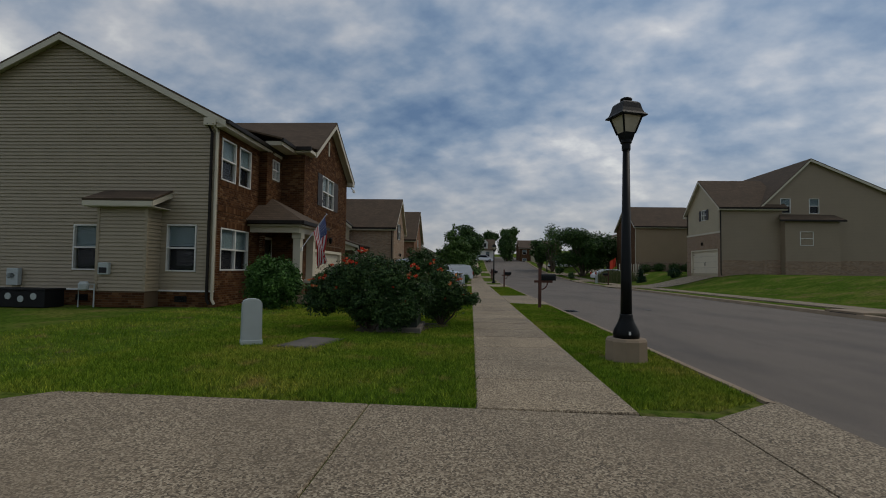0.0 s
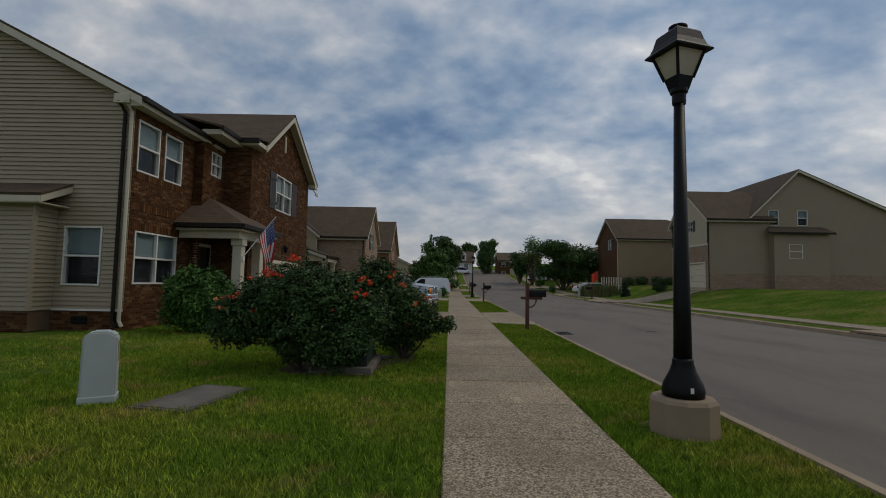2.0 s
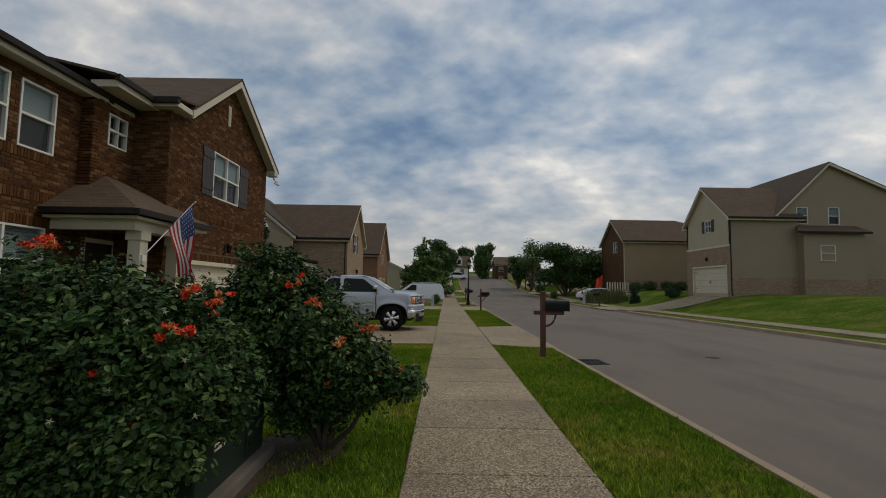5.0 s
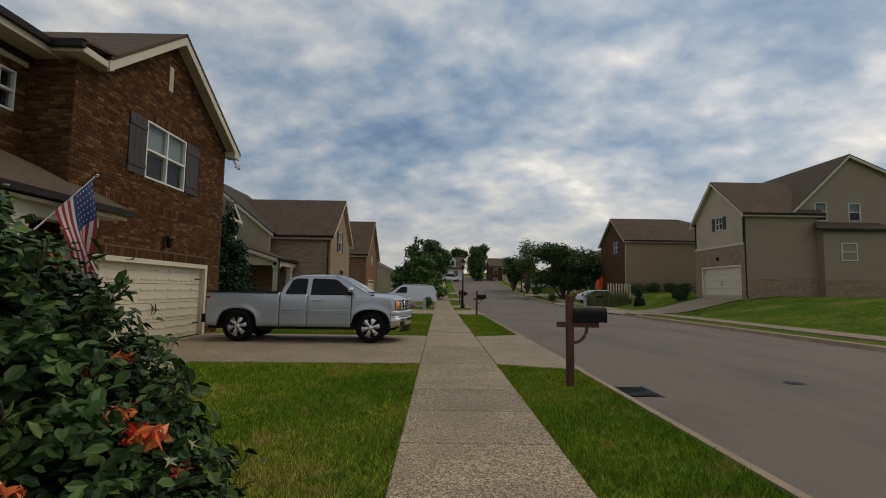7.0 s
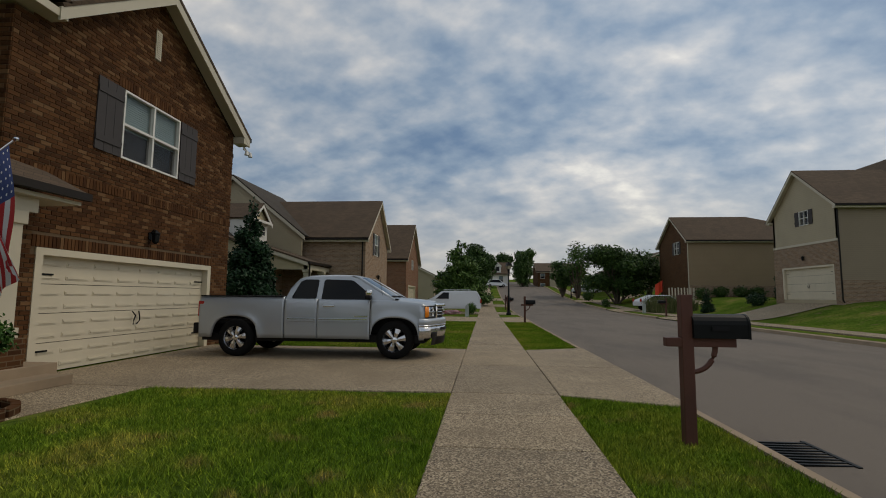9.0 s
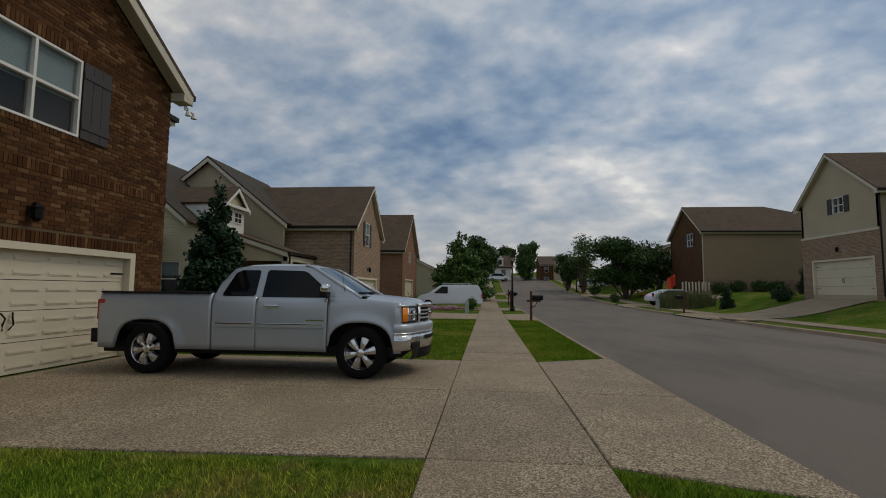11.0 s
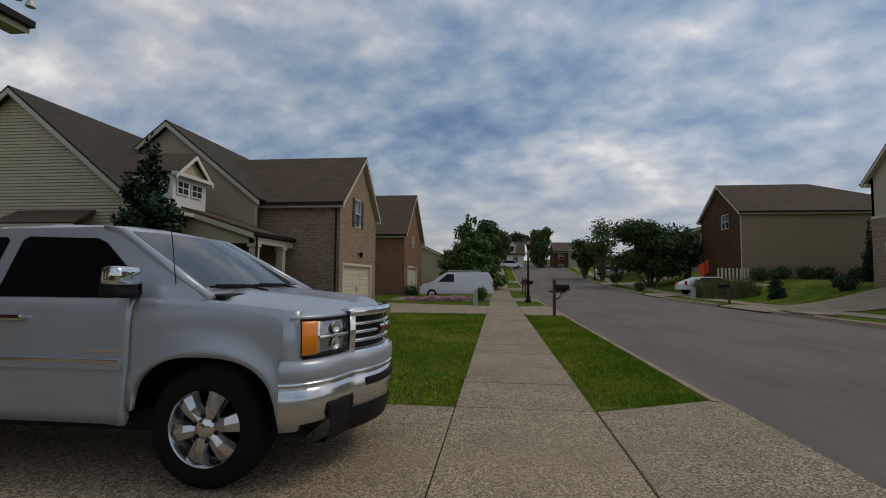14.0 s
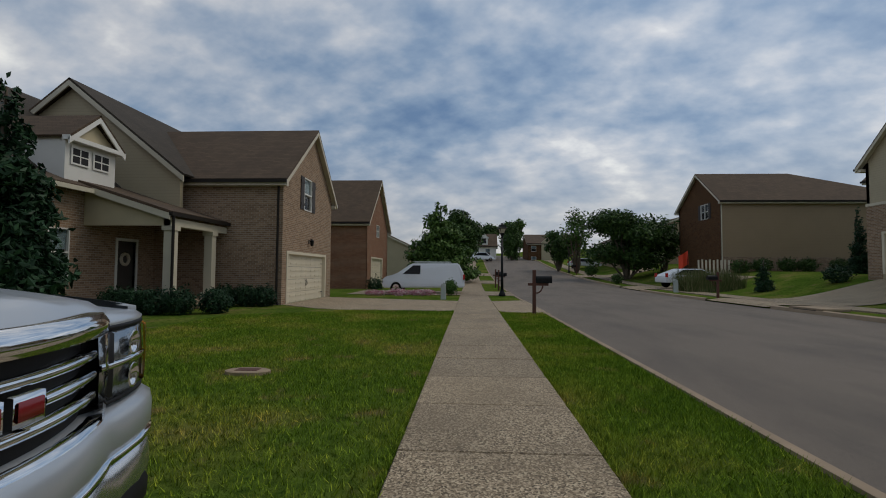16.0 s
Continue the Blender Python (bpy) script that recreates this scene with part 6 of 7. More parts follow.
def conifer(label, x, y, h, r, n, mat, seed, z=0.0, size=0.1, low=0.3, name="conifer_tree"):
    e = thing(name, label, "tree", (x, y, z))
    limbs(e, (0, 0, -0.1), [(0, 0, h * 0.95)], 0.09 + r * 0.03, seed=seed)
    rr = random.Random(seed)
    bl = []
    k = 16
    for i in range(k):
        f = i / k
        zz = low + (h - low) * f
        w = r * (1 - f) ** 0.8 + 0.06
        for j in range(max(1, int(7 * (1 - f)))):
            a = rr.uniform(0, 6.28)
            d = w * rr.uniform(0.25, 0.7)
            bl.append((d * math.cos(a), d * math.sin(a), zz + rr.uniform(-0.1, 0.1), w * 0.6, w * 0.6, h / k * 1.2))
    leaves("crown", bl, n, size, mat, e, seed, up=0.2, shell=0.3)
    return e


conifer("narrow dark green cedar beside the house", -9.9, 33.0, 5.7, 1.35, 24000, CEDAR, 31, size=0.11)


def tree(label, x, y, z, h, crown_z, rx, rz, n, mat, seed, size=0.16, sparse=False):
    e = thing("tree", label, "tree", (x, y, z))
    rr = random.Random(seed)
    bl = []
    for i in range(16):
        a, f = rr.uniform(0, 6.28), rr.uniform(0, 0.75)
        zz = rr.uniform(-0.75, 0.8)
        k = math.sqrt(max(0.1, 1 - zz * zz))
        s = rr.uniform(0.34, 0.52)
        bl.append((rx * f * k * math.cos(a), rx * f * k * math.sin(a), crown_z + rz * zz, rx * s, rx * s, rz * s))
    limbs(e, (0, 0, -0.2), [(b[0], b[1], b[2]) for b in bl[:9]], 0.05 + h * 0.018, seed=seed)
    leaves("crown", bl, n, size, mat, e, seed, up=0.2, shell=0.35)
    return e


def zt(x, y):
    return lawn(x, y)


tree("broad dark green street tree", 17.0, 75, zt(17, 75), 6.5, 4.0, 4.6, 2.7, 16000, TREE, 51, 0.2)
tree("smaller dark green tree beside a drive", 21.0, 76, zt(20, 76), 4.5, 3.2, 2.4, 1.8, 4000, TREE, 52, 0.2)
tree("thinly leaved tall tree across the street", 14.6, 88, zt(14.6, 88), 8, 5.3, 2.9, 3.2, 1700, TREE2, 53, 0.2)
tree("rounded green tree across the street", 13.0, 92, zt(13, 92), 6, 3.6, 2.2, 2.0, 3000, TREE, 54, 0.25)
conifer("loose-limbed bright green pine by the pavement", -2.3, 68, 7.6, 3.3, 16000, TREE2, 55, zt(-2.3, 68), 0.22, 0.8)
tree("large dark green tree behind the pine", -0.6, 84, zt(-0.6, 84), 8, 5.0, 3.4, 3.0, 12000, TREE, 56, 0.22)
tree("dense green tree near the street's end", 8.6, 118, zt(8, 118), 7, 3.4, 2.3, 3.0, 6000, TREE, 57, 0.24)
tree("tall willow-like tree at the street's end", 10.2, 134, zt(9, 134), 9, 6.0, 3.2, 3.0, 6000, TREE2, 58, 0.3)
tree("dark tree beside the white house", 4.5, 133, zt(4, 133), 7, 4.2, 3.8, 3.0, 6000, TREE, 59, 0.3)
tree("dark tree top behind the brick house", -24, 62, 0, 12, 9.0, 3.5, 2.2, 3000, TREE, 60, 0.3)
conifer("small pointed cypress on the lawn", 18.4, 53.5, 2.0, 0.5, 2500, CEDAR, 61, zt(18.4, 53.5), 0.07, 0.1)
conifer("slim tall cypress by the beige house", 24.8, 54.5, 4.2, 0.55, 2500, CEDAR, 62, zt(24.8, 54.5), 0.1, 0.1)
for i, x in enumerate((22.3, 24.0, 26.0, 27.5, 30.0)):
    small_shrub("rounded shrub along the tan side wall", x, 63.3, zt(x, 63.3), [(0, 0, 0.5, 0.8, 0.5, 0.55)], 900, 0.09, TREE, 70 + i, False, "side wall shrubs")
small_shrub("clipped round shrub beside the garage", 20.9, 51.0, zt(20.9, 51), [(0, 0, 0.45, 0.7, 0.6, 0.5)], 1200, 0.07, CEDAR, 80, False)
small_shrub("dark rounded bush at the kerb", 13.9, 68.0, zt(13.9, 68), [(0, 0, 0.45, 0.5, 0.5, 0.5)], 900, 0.07, TREE, 81, False)
small_shrub("round yellow-green bush across the street", 14.0, 78.0, zt(14, 78), [(0, 0, 0.8, 0.7, 0.7, 0.6)], 900, 0.09, SHRUB, 82)
small_shrub("clipped yellow-green bush beside the van", 0.0 - 0.55, 50.0, 0, [(0, 0, 0.45, 0.38, 0.38, 0.45)], 1200, 0.05, SHRUB, 83, False)
small_shrub("dark shrub before the brick garage", -6.2, 57.0, 0, [(0, 0, 0.4, 0.6, 0.5, 0.5)], 900, 0.07, CEDAR, 84, False)
fb = thing("flower_bed", "row of pink and white bedding flowers", "flowers", (-2.6, 49.3, 0), kind="stuff")
leaves("blossoms", [(-2.0, 0, 0.15, 0.7, 0.25, 0.15), (-0.8, 0, 0.18, 0.7, 0.25, 0.18), (0.5, 0, 0.18, 0.8, 0.25, 0.18)], 2200, 0.05, PINK, fb, 85)


def reeds():
    e = thing("ornamental_grass", "tall clump of pale ornamental grass with plumes", "grass", (16.9, 57.3, zt(16.9, 57.3)))
    r = np.random.RandomState(9)
    n = 2600
    x, y = r.uniform(-1.9, 1.9, n), r.uniform(-1.2, 1.2, n)
    h = r.uniform(0.8, 1.7, n)
    dx, dy = r.normal(0, 0.28, n), r.normal(0, 0.28, n)
    V = np.stack([np.stack([x - 0.02, y, 0 * x], 1), np.stack([x + 0.02, y, 0 * x], 1), np.stack([x + dx, y + dy, h], 1)], 1).reshape(-1, 3)
    F = np.arange(3 * n).reshape(-1, 3)
    link_mesh("blades", V.tolist(), F.tolist(), REED, e)


reeds()


# ---- street furniture ----
def street_lamp(x, y, z=0.0, base=True):
    e = thing("street_lamp", "black cast iron street lamp with a four-sided lantern, unlit", "street lamp", (x, y, z), group="street lamps")
    if base:
        part("footing", lathe([(0.315, -0.1), (0.31, 0.28), (0.285, 0.315), (0.1, 0.325)], 10), KERB, e, "round weathered concrete footing")
    b = 0.32 if base else 0.0
    part("base", lathe([(0.19, b), (0.195, b + 0.06), (0.18, b + 0.12), (0.12, b + 0.24), (0.095, b + 0.32), (0.1, b + 0.345), (0.088, b + 0.36)], 20), BLACK, e, smooth=True)
    part("post", lathe([(0.085, b + 0.35), (0.078, b + 0.9), (0.05, 3.28)], 20), BLACK, e, smooth=True)
    part("collar", lathe([(0.062, 3.2), (0.066, 3.22), (0.066, 3.3), (0.085, 3.32), (0.085, 3.36)], 16), BLACK, e)
    H = 1.1
    M = Matrix.Rotation(H, 4, "Z")
    part("lantern_cup", lathe([(0.09, 3.34), (0.135, 3.47), (0.13, 3.475)], 4, M), BLACK, e)
    part("lantern_glass", lathe([(0.125, 3.47), (0.235, 3.74)], 4, M), FROST, e, "yellowed translucent lantern glass")
    for i in range(4):
        a = i * math.pi / 2 + H
        part("lantern_bar", add_tube(bmesh.new(), [(0.132 * math.cos(a), 0.132 * math.sin(a), 3.46), (0.245 * math.cos(a), 0.245 * math.sin(a), 3.74)], 0.016, 5), BLACK, e)
    part("lantern_roof", lathe([(0.315, 3.715), (0.32, 3.73), (0.265, 3.77), (0.235, 3.83), (0.205, 3.92), (0.17, 3.945)], 4, M), BLACK, e)
    part("finial", lathe([(0.06, 3.94), (0.06, 3.97), (0.09, 3.985), (0.09, 4.01), (0.05, 4.03)], 16), BLACK, e, smooth=True)
    if base:
        part("number_tag", box(-0.02, 0.01, -0.194, -0.188, b + 0.06, b + 0.11), WHITE, e)
    return e


street_lamp(2.31, 7.13)
street_lamp(2.3, 49.8, 0.0, False)
street_lamp(13.6, 88, rise(88), False)


def mailbox(x, y, z=0.0, mir=1):
    e = thing("mailbox", "black metal mailbox on a red-brown wooden post", "mailbox", (x, y, z), group="kerbside mailboxes")
    part("post", box(-0.055, 0.055, -0.055, 0.055, -0.1, 1.40, bevel=0.01), CEDARW, e)
    part("arm", box(min(-0.2 * mir, 0.45 * mir), max(-0.2 * mir, 0.45 * mir), -0.045, 0.045, 0.90, 0.985, bevel=0.008), CEDARW, e)
    bm = bmesh.new()
    pts = [Vector((mir * (0.05 + 0.22 * math.sin(a)), 0, 0.66 + 0.25 * (1 - math.cos(a)))) for a in [k * math.pi / 16 for k in range(9)]]
    add_tube(bm, pts, 0.025, 6)
    part("brace", bm, CEDARW, e)
    bm = bmesh.new()
    prof = [(-0.1, 0.0), (0.1, 0.0), (0.1, 0.13)] + [(0.1 * math.cos(a), 0.13 + 0.1 * math.sin(a)) for a in [k * math.pi / 8 for k in range(1, 8)]] + [(-0.1, 0.13)]
    add_prism(bm, prof, 0.04 * mir, 0.54 * mir, lambda u, v, a: Vector((a, u, 0.985 + v)))
    bx = part("box", bm, BLACK, e)
    bm = bmesh.new()
    add_prism(bm, [(u * 1.06, v * 1.03) for u, v in prof], 0.535 * mir, 0.555 * mir, lambda u, v, a: Vector((a, u, 0.982 + v)))
    part("box_door", bm, BLACK, bx)
    part("flag", box(0.2, 0.36, -0.118, -0.11, 1.06, 1.1), BPLAST, bx)
    return e


mb = mailbox(2.42, 17.24)
for x, y in ((2.6, 38.6), (2.5, 56.5), (2.5, 60.5)):
    copy_thing(mb, pose(x, y, rise(y)))
for x, y in ((13.9, 49.9), (13.7, 84)):
    copy_thing(mb, pose(x, y, zt(x, y), 0, 0, 180))


def utility_pedestal(x, y, rz, label, w=0.34, d=0.26, h=0.76, mat=None):
    e = thing("utility_pedestal", label, "utility box", (x, y, 0), rz=rz)
    bm = bmesh.new()
    add_prism(bm, [(-w / 2, -0.02), (w / 2, -0.02), (w / 2 * 0.94, h * 0.93), (w / 4, h), (-w / 4, h), (-w / 2 * 0.94, h * 0.93)], -d / 2, d / 2, lambda u, v, a: Vector((u, a, v)))
    bmesh.ops.bevel(bm, geom=list(bm.edges), offset=0.02, segments=2, affect="EDGES")
    part("body", bm, mat or GREYBOX, e)
    part("vent_strip", box(w / 2 - 0.012, w / 2 - 0.002, -0.03, 0.03, h * 0.55, h * 0.85), KERB, e)
    part("skirt", box(-w / 2 - 0.005, w / 2 + 0.01, -d / 2 - 0.01, d / 2 + 0.01, -0.02, 0.06, bevel=0.01), mat or GREYBOX, e)


utility_pedestal(-3.84, 7.75, 28, "grey plastic utility pedestal standing in the lawn")
utility_pedestal(-0.75, 46.4, 0, "small grey utility pedestal by the pavement", 0.25, 0.25, 0.75)
utility_pedestal(14.4, 56.5, 0, "small white utility pedestal by the kerb", 0.25, 0.25, 0.9)
e = thing("transformer_box", "dark green electrical cabinet on a concrete pad", "utility box", (-1.55, 10.2, 0), rz=2)
part("cabinet", box(-0.4, 0.36, -0.6, 0.6, 0.1, 0.8, bevel=0.02), GREENBOX, e)
part("pad", box(-0.48, 0.44, -0.7, 0.7, -0.05, 0.1, bevel=0.02), STONE, e)
lb = part("warning_label", box(0.36, 0.364, -0.36, -0.2, 0.36, 0.58), WHITE, e, "white warning label")
part("label_stripe", box(0.364, 0.366, -0.35, -0.21, 0.51, 0.565), AMBER, lb, "orange heading bar")
for k in range(4):
    part("text_bar", box(0.364, 0.366, -0.345, -0.25 + 0.02 * (k % 2), 0.385 + k * 0.028, 0.395 + k * 0.028), BLACK, lb)
part("door_seam", box(0.36, 0.363, 0.19, 0.2, 0.14, 0.76), BLACK, e)
part("hinge", box(0.36, 0.375, 0.5, 0.56, 0.6, 0.68), GREENBOX, e)
e = thing("utility_cover", "flat grey concrete utility cover sunk in grass", "cover", (-2.88, 8.0, 0), rz=-12)
part("lid", box(-0.3, 0.3, -0.54, 0.54, -0.05, 0.01, bevel=0.008), STONE, e)
part("rim", box(-0.36, 0.36, -0.6, 0.6, -0.05, 0.002, bevel=0.002), JOINT, e)
e = thing("meter_cover", "oval concrete meter cover with an iron lid", "cover", (-2.37, 29.1, 0))
part("collar", lathe([(0.3, -0.05), (0.3, 0.02), (0.27, 0.03), (0.19, 0.03)], 20, Matrix.Diagonal((1, 0.6, 1, 1))), KERB, e)
part("lid", box(-0.15, 0.15, -0.08, 0.08, 0.0, 0.036, bevel=0.01), CEDARW, e)
e = thing("storm_drain", "iron storm drain grate set in the gutter", "drain", (3.42, 17.4, -0.125))
# shallow sheet under the bars, coloured near black for the shade of the pit
part("pit", box(-0.2, 0.32, -0.36, 0.36, -0.02, 0.006), DARK, e)
for i in range(9):
    part("grate_bar", box(-0.2, 0.32, -0.36 + i * 0.085, -0.33 + i * 0.085, 0.004, 0.022), BLACK, e)
part("frame", box(-0.24, -0.2, -0.4, 0.4, 0, 0.025), BLACK, e)
part("frame", box(0.32, 0.36, -0.4, 0.4, 0, 0.025), BLACK, e)
e = thing("manhole_cover", "round iron manhole cover in the asphalt", "cover", (6.5, 18.05, -0.075))
part("lid", lathe([(0.16, 0.0), (0.16, 0.014), (0.13, 0.018), (0, 0.016)], 20, cap=False), BLACK, e)
for y0 in (41.8, 17.5):
    e = thing("kerb_inlet", "concrete kerb inlet with a dark slot", "drain", (13.15, y0, 0))
    part("top_slab", box(-0.1, 0.9, -0.9, 0.9, 0.0, 0.09, bevel=0.02), KERB, e)
    # the slot's shade is a near-black strip on the front, not an opening
    part("slot", box(-0.13, -0.1, -0.6, 0.6, -0.1, 0.02), DARK, e)
# things on the first house's side wall
e = thing("gas_meter", "blue-grey gas meter with pipes on the house wall", "meter", (-11.85, 13.72, 0.2))
part("meter", lathe([(0.05, 0), (0.14, 0.04), (0.15, 0.2), (0.1, 0.28)], 14, pose(0, 0, 0.3)), GREYBOX, e)
part("pipe", add_tube(bmesh.new(), [(-0.2, 0.05, -0.2), (-0.2, 0.05, 0.5), (0.3, 0.05, 0.5), (0.3, 0.05, -0.2)], 0.022, 6), GREYBOX, e)
e = thing("exterior_vent_box", "small grey metal box on the bay wall", "vent", (-11.3, 13.86, 1.17))
part("hood", box(-0.17, 0.17, -0.1, 0.02, -0.17, 0.2, bevel=0.02), GREYBOX, e)
part("louvre", box(-0.12, 0.12, -0.11, -0.1, -0.12, 0.05), DARK, e)
e = thing("electric_meter", "grey electric meter box on siding", "meter", (-14.85, 14.5, 0.85))
part("case", box(-0.2, 0.2, -0.1, 0.05, -0.25, 0.3, bevel=0.02), GREYBOX, e)
part("dial", lathe([(0.09, 0), (0.09, 0.1), (0.05, 0.13)], 14, pose(0, -0.1, 0.05, 90)), GLASS, e)
e = thing("storage_box", "black patterned outdoor storage box beside the house", "storage box", (-13.6, 13.6, 0))
part("body", box(-0.95, 0.95, -0.35, 0.35, 0, 0.5, bevel=0.02), BPLAST, e)
part("lid", box(-0.98, 0.98, -0.38, 0.38, 0.5, 0.56, bevel=0.015), BPLAST, e)
for i in range(4):
    part("spot", lathe([(0.1, 0), (0.1, 0.012)], 12, pose(-0.6 + 0.4 * i, -0.35, 0.25 + 0.08 * (i % 2), 90)), GREYBOX, e)


# ---- flags ----
def stripes_flag():
    e = thing("wall_flag", "red, white and blue striped flag on a slanted pole", "flag", (-6.43, 17.28, 2.02))
    part("pole", add_tube(bmesh.new(), [(0.05, -0.05, -0.02), (0.72, 0.72, 1.33)], 0.014, 8), CHROME, e)
    part("bracket", box(0.05, 0.1, -0.1, 0.02, -0.1, 0.04), WHITE, e)
    part("finial", lathe([(0.0, -0.035), (0.03, -0.015), (0.035, 0.0), (0.03, 0.02), (0.0, 0.035)], 10, pose(0.735, 0.74, 1.36), cap=False), CHROME, e)
    fr, fw, fb_ = (plain("flag_red", (0.42, 0.02, 0.025), 0.7), plain("flag_white", (0.62, 0.62, 0.64), 0.7), plain("flag_blue", (0.03, 0.05, 0.16), 0.7))
    A, B = Vector((0.7, 0.69, 1.28)), Vector((0.39, 0.31, 0.66))
    down = Vector((0.02, 0.12, -1.0))

    def pt(u, v, lift=0.0):
        """u along the pole from its tip, v down the fly."""
        sag = 0.10 * math.sin(v * 5 + u * 7) * v
        drift = Vector((0.0, 0.55 * (u) * v ** 1.1, 0)) * 1.1
        p = A.lerp(B, u) + down * v * 1.6 * (1 - 0.12 * u) + drift
        return p + Vector((sag + 0.04 * math.sin(u * 13 + v * 3) * v + lift, 0, 0))
    for i in range(13):
        bm = bmesh.new()
        v0 = 0.42 if i < 7 else 0.0
        g = [[bm.verts.new(pt((i + k) / 13, v0 + (1 - v0) * j / 12)) for j in range(13)] for k in (0, 1)]
        for j in range(12):
            bm.faces.new((g[0][j], g[1][j], g[1][j + 1], g[0][j + 1]))
        part("stripe", bm, fr if i % 2 == 0 else fw, e)
    bm = bmesh.new()
    g = [[bm.verts.new(pt(7 / 13 * k / 7, 0.42 * j / 6)) for j in range(7)] for k in range(8)]
    for a, b in zip(g, g[1:]):
        for j in range(6):
            bm.faces.new((a[j], b[j], b[j + 1], a[j + 1]))
    can = part("canton", bm, fb_, e)
    V, Q = [], []
    for i in range(6):
        for j in range(6):
            u, v = (i + 0.6 + 0.25 * (j % 2)) / 7 * 7 / 13, (j + 0.6) / 6.4 * 0.42
            for sg in (-1, 1):
                k = len(V)
                for du, dv in ((0.014, 0), (0, 0.012), (-0.014, 0), (0, -0.012)):
                    V.append(pt(u + du, v + dv, 0.006 * sg))
                Q.append((k, k + 1, k + 2, k + 3))
    link_mesh("stars", V, Q, fw, can)["kind"] = "stuff"


stripes_flag()
e = thing("garden_flag", "small orange-red flag on a thin pole", "flag", (19.2, 66.0, zt(19.2, 66)))
part("pole", add_tube(bmesh.new(), [(0, 0, 0), (0.2, 0, 2.6)], 0.02, 6), BLACK, e)
bm = bmesh.new()
g = [[bm.verts.new((0.2 - 0.8 * k / 5, 0.08 * math.sin(k * 1.5), 2.6 - 1.2 * j / 3 - 0.1 * k)) for j in range(4)] for k in range(6)]
for a, b in zip(g, g[1:]):
    for j in range(3):
        bm.faces.new((a[j], b[j], b[j + 1], a[j + 1]))
part("cloth", bm, plain("orange_cloth", (0.7, 0.06, 0.02), 0.7), e)
pf = thing("picket_fence", "short run of weathered picket fence", "fence", (20.3, 63.4, zt(20.3, 63.4)))
for i in range(9):
    part("picket", box(-1.3 + i * 0.3, -1.16 + i * 0.3, -0.015, 0.015, 0, 1.5 + 0.05 * (i % 2), bevel=0.01), TRIM, pf)
part("rail", box(-1.35, 1.4, 0.015, 0.05, 0.4, 0.5), TRIM, pf)


# ---- far vehicles ----
def car(name, label, x, y, z, rz, L, W, H, van=False, mat=None):
    e = thing(name, label, "van" if van else "car", (x, y, z), rz=rz)
    if van:
        pr = [(-L / 2, 0.35), (L / 2 - 0.05, 0.3), (L / 2, 0.75), (L / 2 - 0.25, 0.98), (L / 2 - 0.95, 1.12), (L / 2 - 1.75, H), (-L / 2 + 0.35, H + 0.02), (-L / 2 + 0.02, 1.1)]
        wn = [(L / 2 - 1.25, 1.12), (L / 2 - 1.85, H - 0.12), (L / 2 - 2.3, H - 0.12), (L / 2 - 2.3, 1.12)]
    else:
        pr = [(-L / 2, 0.4), (L / 2 - 0.05, 0.3), (L / 2, 0.65), (L / 2 - 0.9, 0.95), (L / 2 - 1.7, H), (-L / 2 + 1.4, H), (-L / 2 + 0.25, 1.0), (-L / 2, 0.85)]
        wn = [(L / 2 - 1.1, 0.97), (L / 2 - 1.75, H - 0.08), (-L / 2 + 1.4, H - 0.08), (-L / 2 + 0.6, 1.0)]
    bm = bmesh.new()
    add_prism(bm, pr, -W / 2, W / 2, lambda u, v, a: Vector((u, a * (1 - 0.18 * max(0, (v - 0.95)) / (H - 0.95)), v)))
    bmesh.ops.bevel(bm, geom=list(bm.edges), offset=0.06, segments=2, affect="EDGES")
    part("body", bm, mat or WCAR, e, smooth=False)
    for s in (-1, 1):
        bm = bmesh.new()
        add_prism(bm, wn, 0.0, 0.012, lambda u, v, a: Vector((u, s * (W / 2 * (1 - 0.18 * max(0, v - 0.95) / (H - 0.95)) + a - 0.002), v)))
        part("side_window", bm, TINT, e)
        for cx in (-L / 2 + 0.85, L / 2 - 0.85):
            M = pose(cx, s * (W / 2 - 0.1), 0.33, 90 if s < 0 else -90)
            w = part("wheel", lathe([(0.2, 0.1), (0.31, 0.11), (0.335, 0.06), (0.335, -0.1)], 20, M), RUBBER, e)
            part("rim", lathe([(0.2, 0.1), (0.19, 0.118), (0.05, 0.112)], 14, M), CHROME, w)
        a, b = sorted((s * (W / 2 - 0.25), s * (W / 2 - 0.02)))
        part("tail_light", box(-L / 2 - 0.015, -L / 2 + 0.08, a, b, 0.8, 1.1), REDLENS, e)
        part("headlight", box(L / 2 - 0.12, L / 2 - 0.005, a, b, 0.6, 0.74), CLEAR, e)
    if van:
        for yy in (-0.6, 0.6):
            part("roof_rail", add_tube(bmesh.new(), [(-1.6, yy, H + 0.1), (0.6, yy, H + 0.1)], 0.025, 6), GREYBOX, e)
        for xx in (-1.4, -0.3, 0.5):
            part("ladder_bar", add_tube(bmesh.new(), [(xx, -0.7, H + 0.0), (xx, -0.7, H + 0.12), (xx, 0.7, H + 0.12), (xx, 0.7, H)], 0.02, 6), GREYBOX, e)
        part("stripe", box(-1.6, 1.3, -W / 2 - 0.012, -W / 2 + 0.01, 0.62, 0.66), GREYBOX, e)


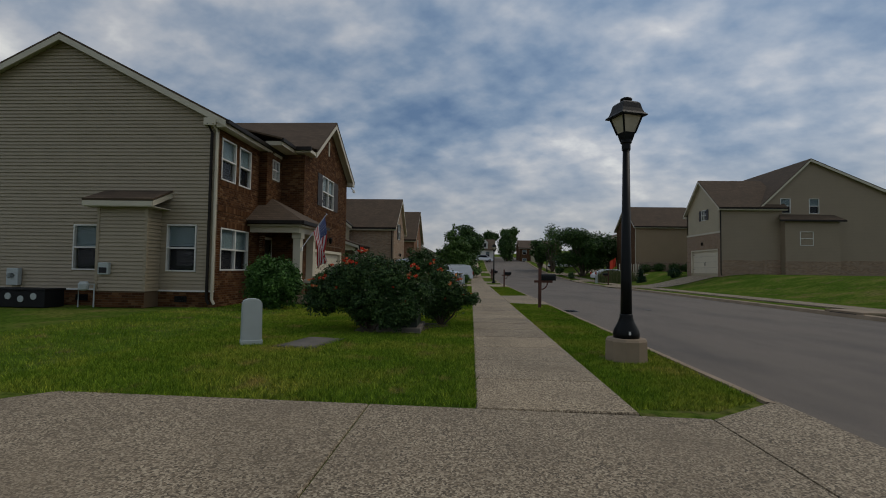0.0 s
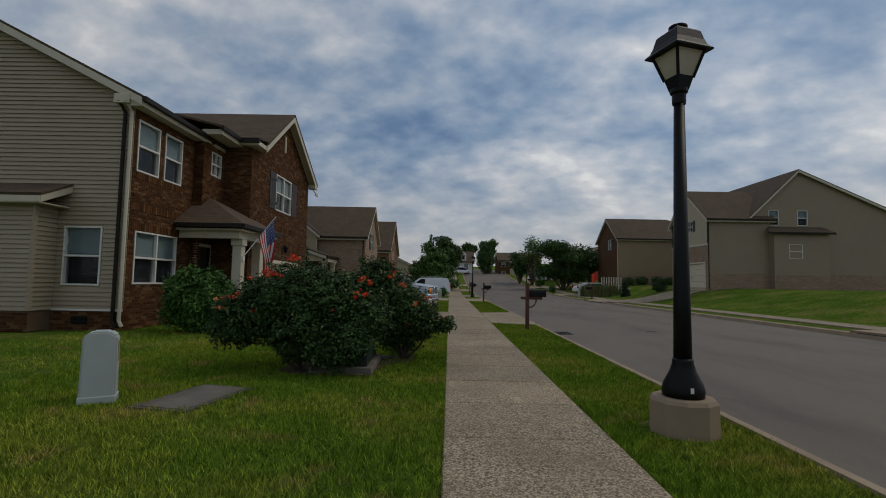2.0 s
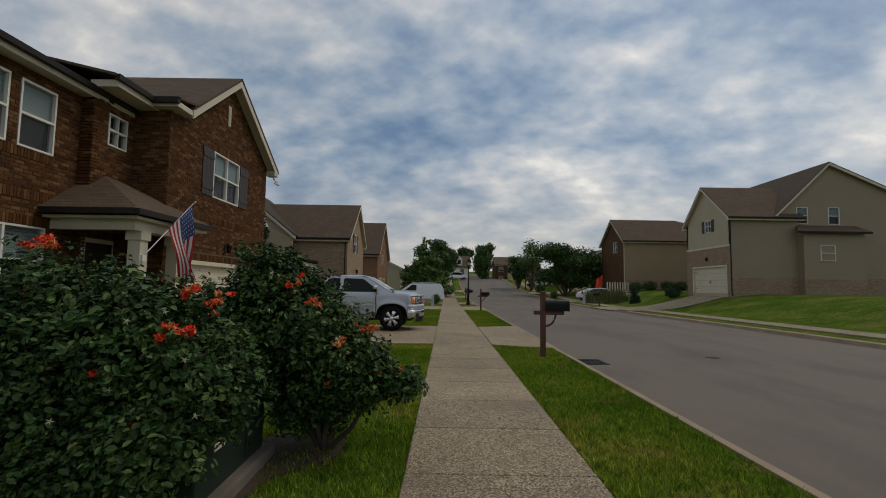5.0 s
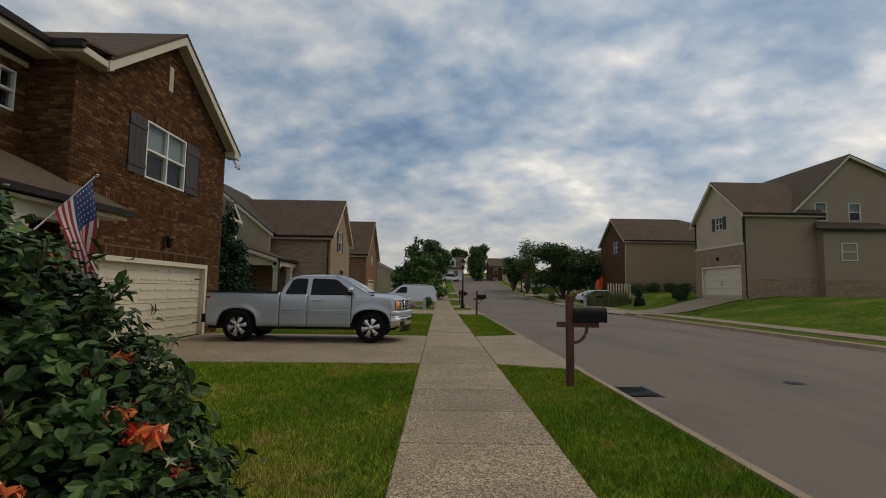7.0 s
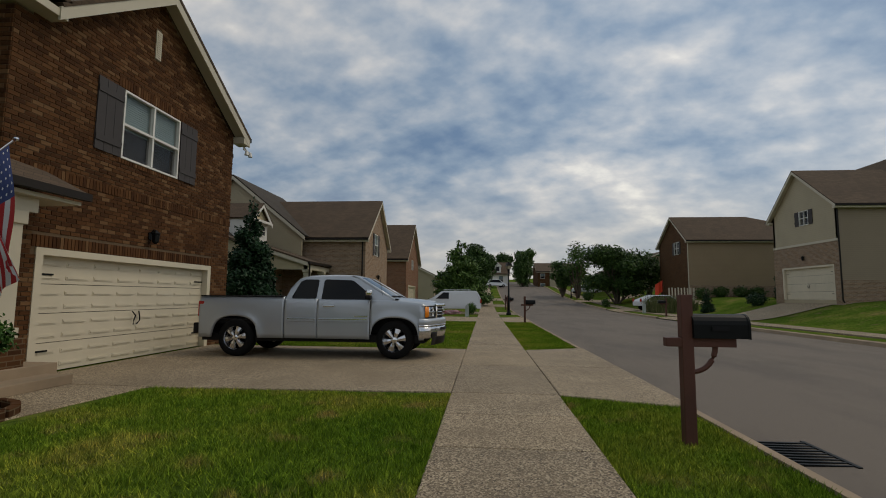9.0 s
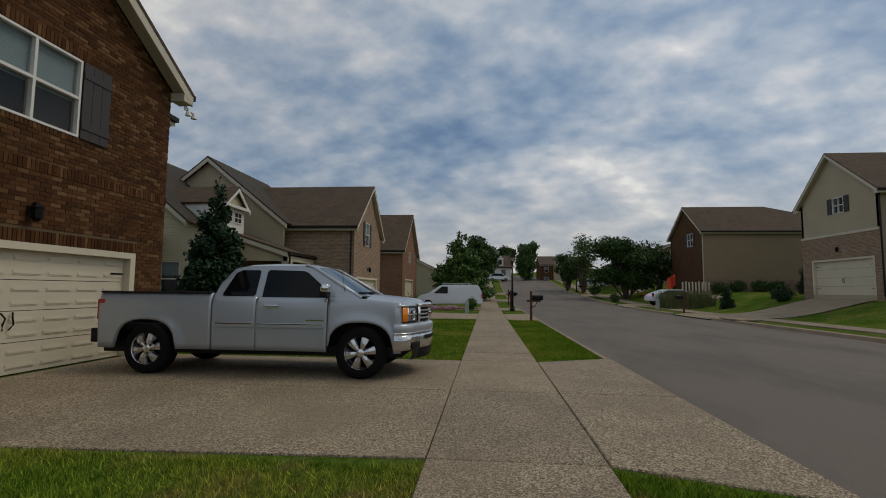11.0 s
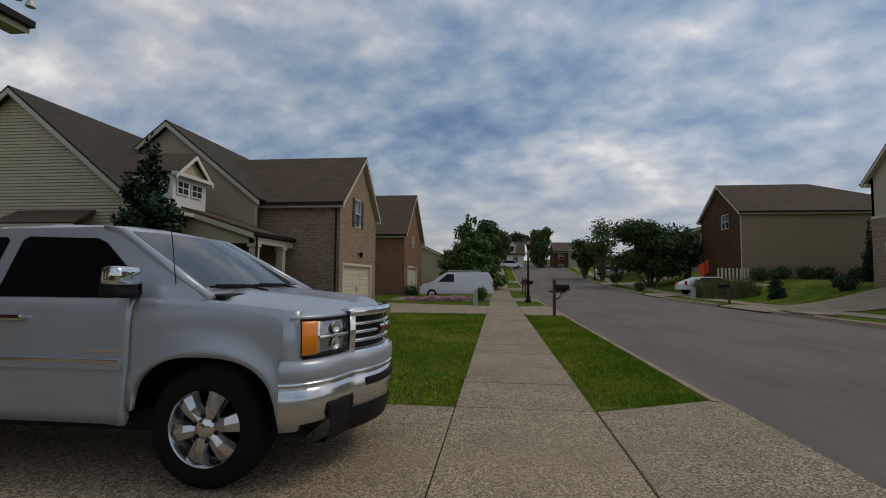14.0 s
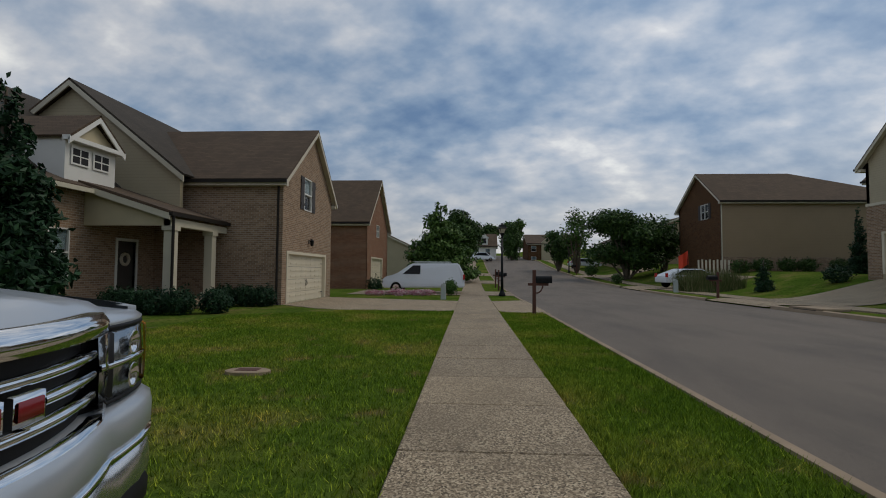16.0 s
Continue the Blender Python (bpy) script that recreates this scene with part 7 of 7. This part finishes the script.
car("van", "white cargo minivan with a roof rack on a driveway", -2.25, 52.4, 0.05, 180, 4.9, 1.95, 1.75, True)
car("car", "white sedan parked on the drive across the street", 17.4, 61.3, zt(17.4, 61.3), 8, 4.6, 1.85, 1.45)
car("car", "white car parked beyond the trees", 17.5, 96, zt(17.5, 96), 5, 4.6, 1.85, 1.5)
car("car", "white car parked at the end of the street", 2.6, 112, rise(112), 20, 4.6, 1.85, 1.6)
car("car", "light grey car parked on a drive", -2.2, 83, rise(83), 180, 4.5, 1.85, 1.5)


# ---- grass blades ----
def grass_blades():
    r = np.random.RandomState(17)
    spans = [(-5.5, -0.01, 4.3, 19.2, 260000), (-9, -5.5, 4.5, 16.5, 30000), (1.54, 2.95, 4.4, 19.2, 95000), (-6.7, -0.01, 25.2, 39.4, 130000), (1.54, 2.95, 25.5, 39.0, 60000), (-0.06, 0.0, 4.3, 19.3, 2600), (1.52, 1.57, 4.3, 19.3, 2600), (-0.06, 0.0, 25.2, 39.4, 2600), (1.52, 1.57, 25.2, 39.4, 2600)]
    for x0, x1, y0, y1, n in spans:
        x, y = r.uniform(x0, x1, n), r.uniform(y0, y1, n)
        keep = np.ones(n, bool)
        keep &= ~((np.hypot(x - 2.27, y - 7.15) < 0.38))
        keep &= ~((np.abs(x + 2.88) < 0.3 + 0.06 * np.sin(y * 23)) & (np.abs(y - 8.0) < 0.55 + 0.07 * np.sin(x * 19)))
        keep &= ~((np.abs(x + 2.37) < 0.27) & (np.abs(y - 29.1) < 0.17))
        keep &= ~((x < -4.4) & (y > 16.6) & (y < 19.4))
        keep &= ~((x > -2.3) & (x < -1.1) & (y > 9.55) & (y < 11.2) & (r.rand(n) < 0.85))
        keep &= ~((x > 1.5) & (y < 4.2 + (x - 2.13) * 0.75 + 0.05) & (x > 2.1))
        keep &= ~((x > 1.5) & (y > 19.35 - (x - 1.5) * 0.4) & (y < 22))
        keep &= ~((x > 1.5) & (y < 25.2 + (x - 1.5) * 0.5) & (y > 22))
        keep &= ~((x < -4) & (y > 38.6 + (x + 4) * 0.6))
        x, y = x[keep], y[keep]
        n = len(x)
        h = r.uniform(0.012, 0.042, n) * (0.75 + 0.5 * np.sin(x * 2.1 + np.cos(y * 1.3) * 2) ** 2)
        a = r.uniform(0, 6.28, n)
        w = r.uniform(0.003, 0.006, n)
        lx, ly = r.normal(0, 0.026, n), r.normal(0, 0.026, n)
        z = np.full(n, -0.022)
        V = np.stack([np.stack([x - w * np.cos(a), y - w * np.sin(a), z], 1), np.stack([x + w * np.cos(a), y + w * np.sin(a), z], 1), np.stack([x + lx, y + ly, h], 1)], 1).reshape(-1, 3)
        F = np.arange(3 * n).reshape(-1, 3)
        tagged(link_mesh("grass", V.tolist(), F.tolist(), BLADES), "short mown lawn grass with dry blades", "grass", kind="stuff")


grass_blades()
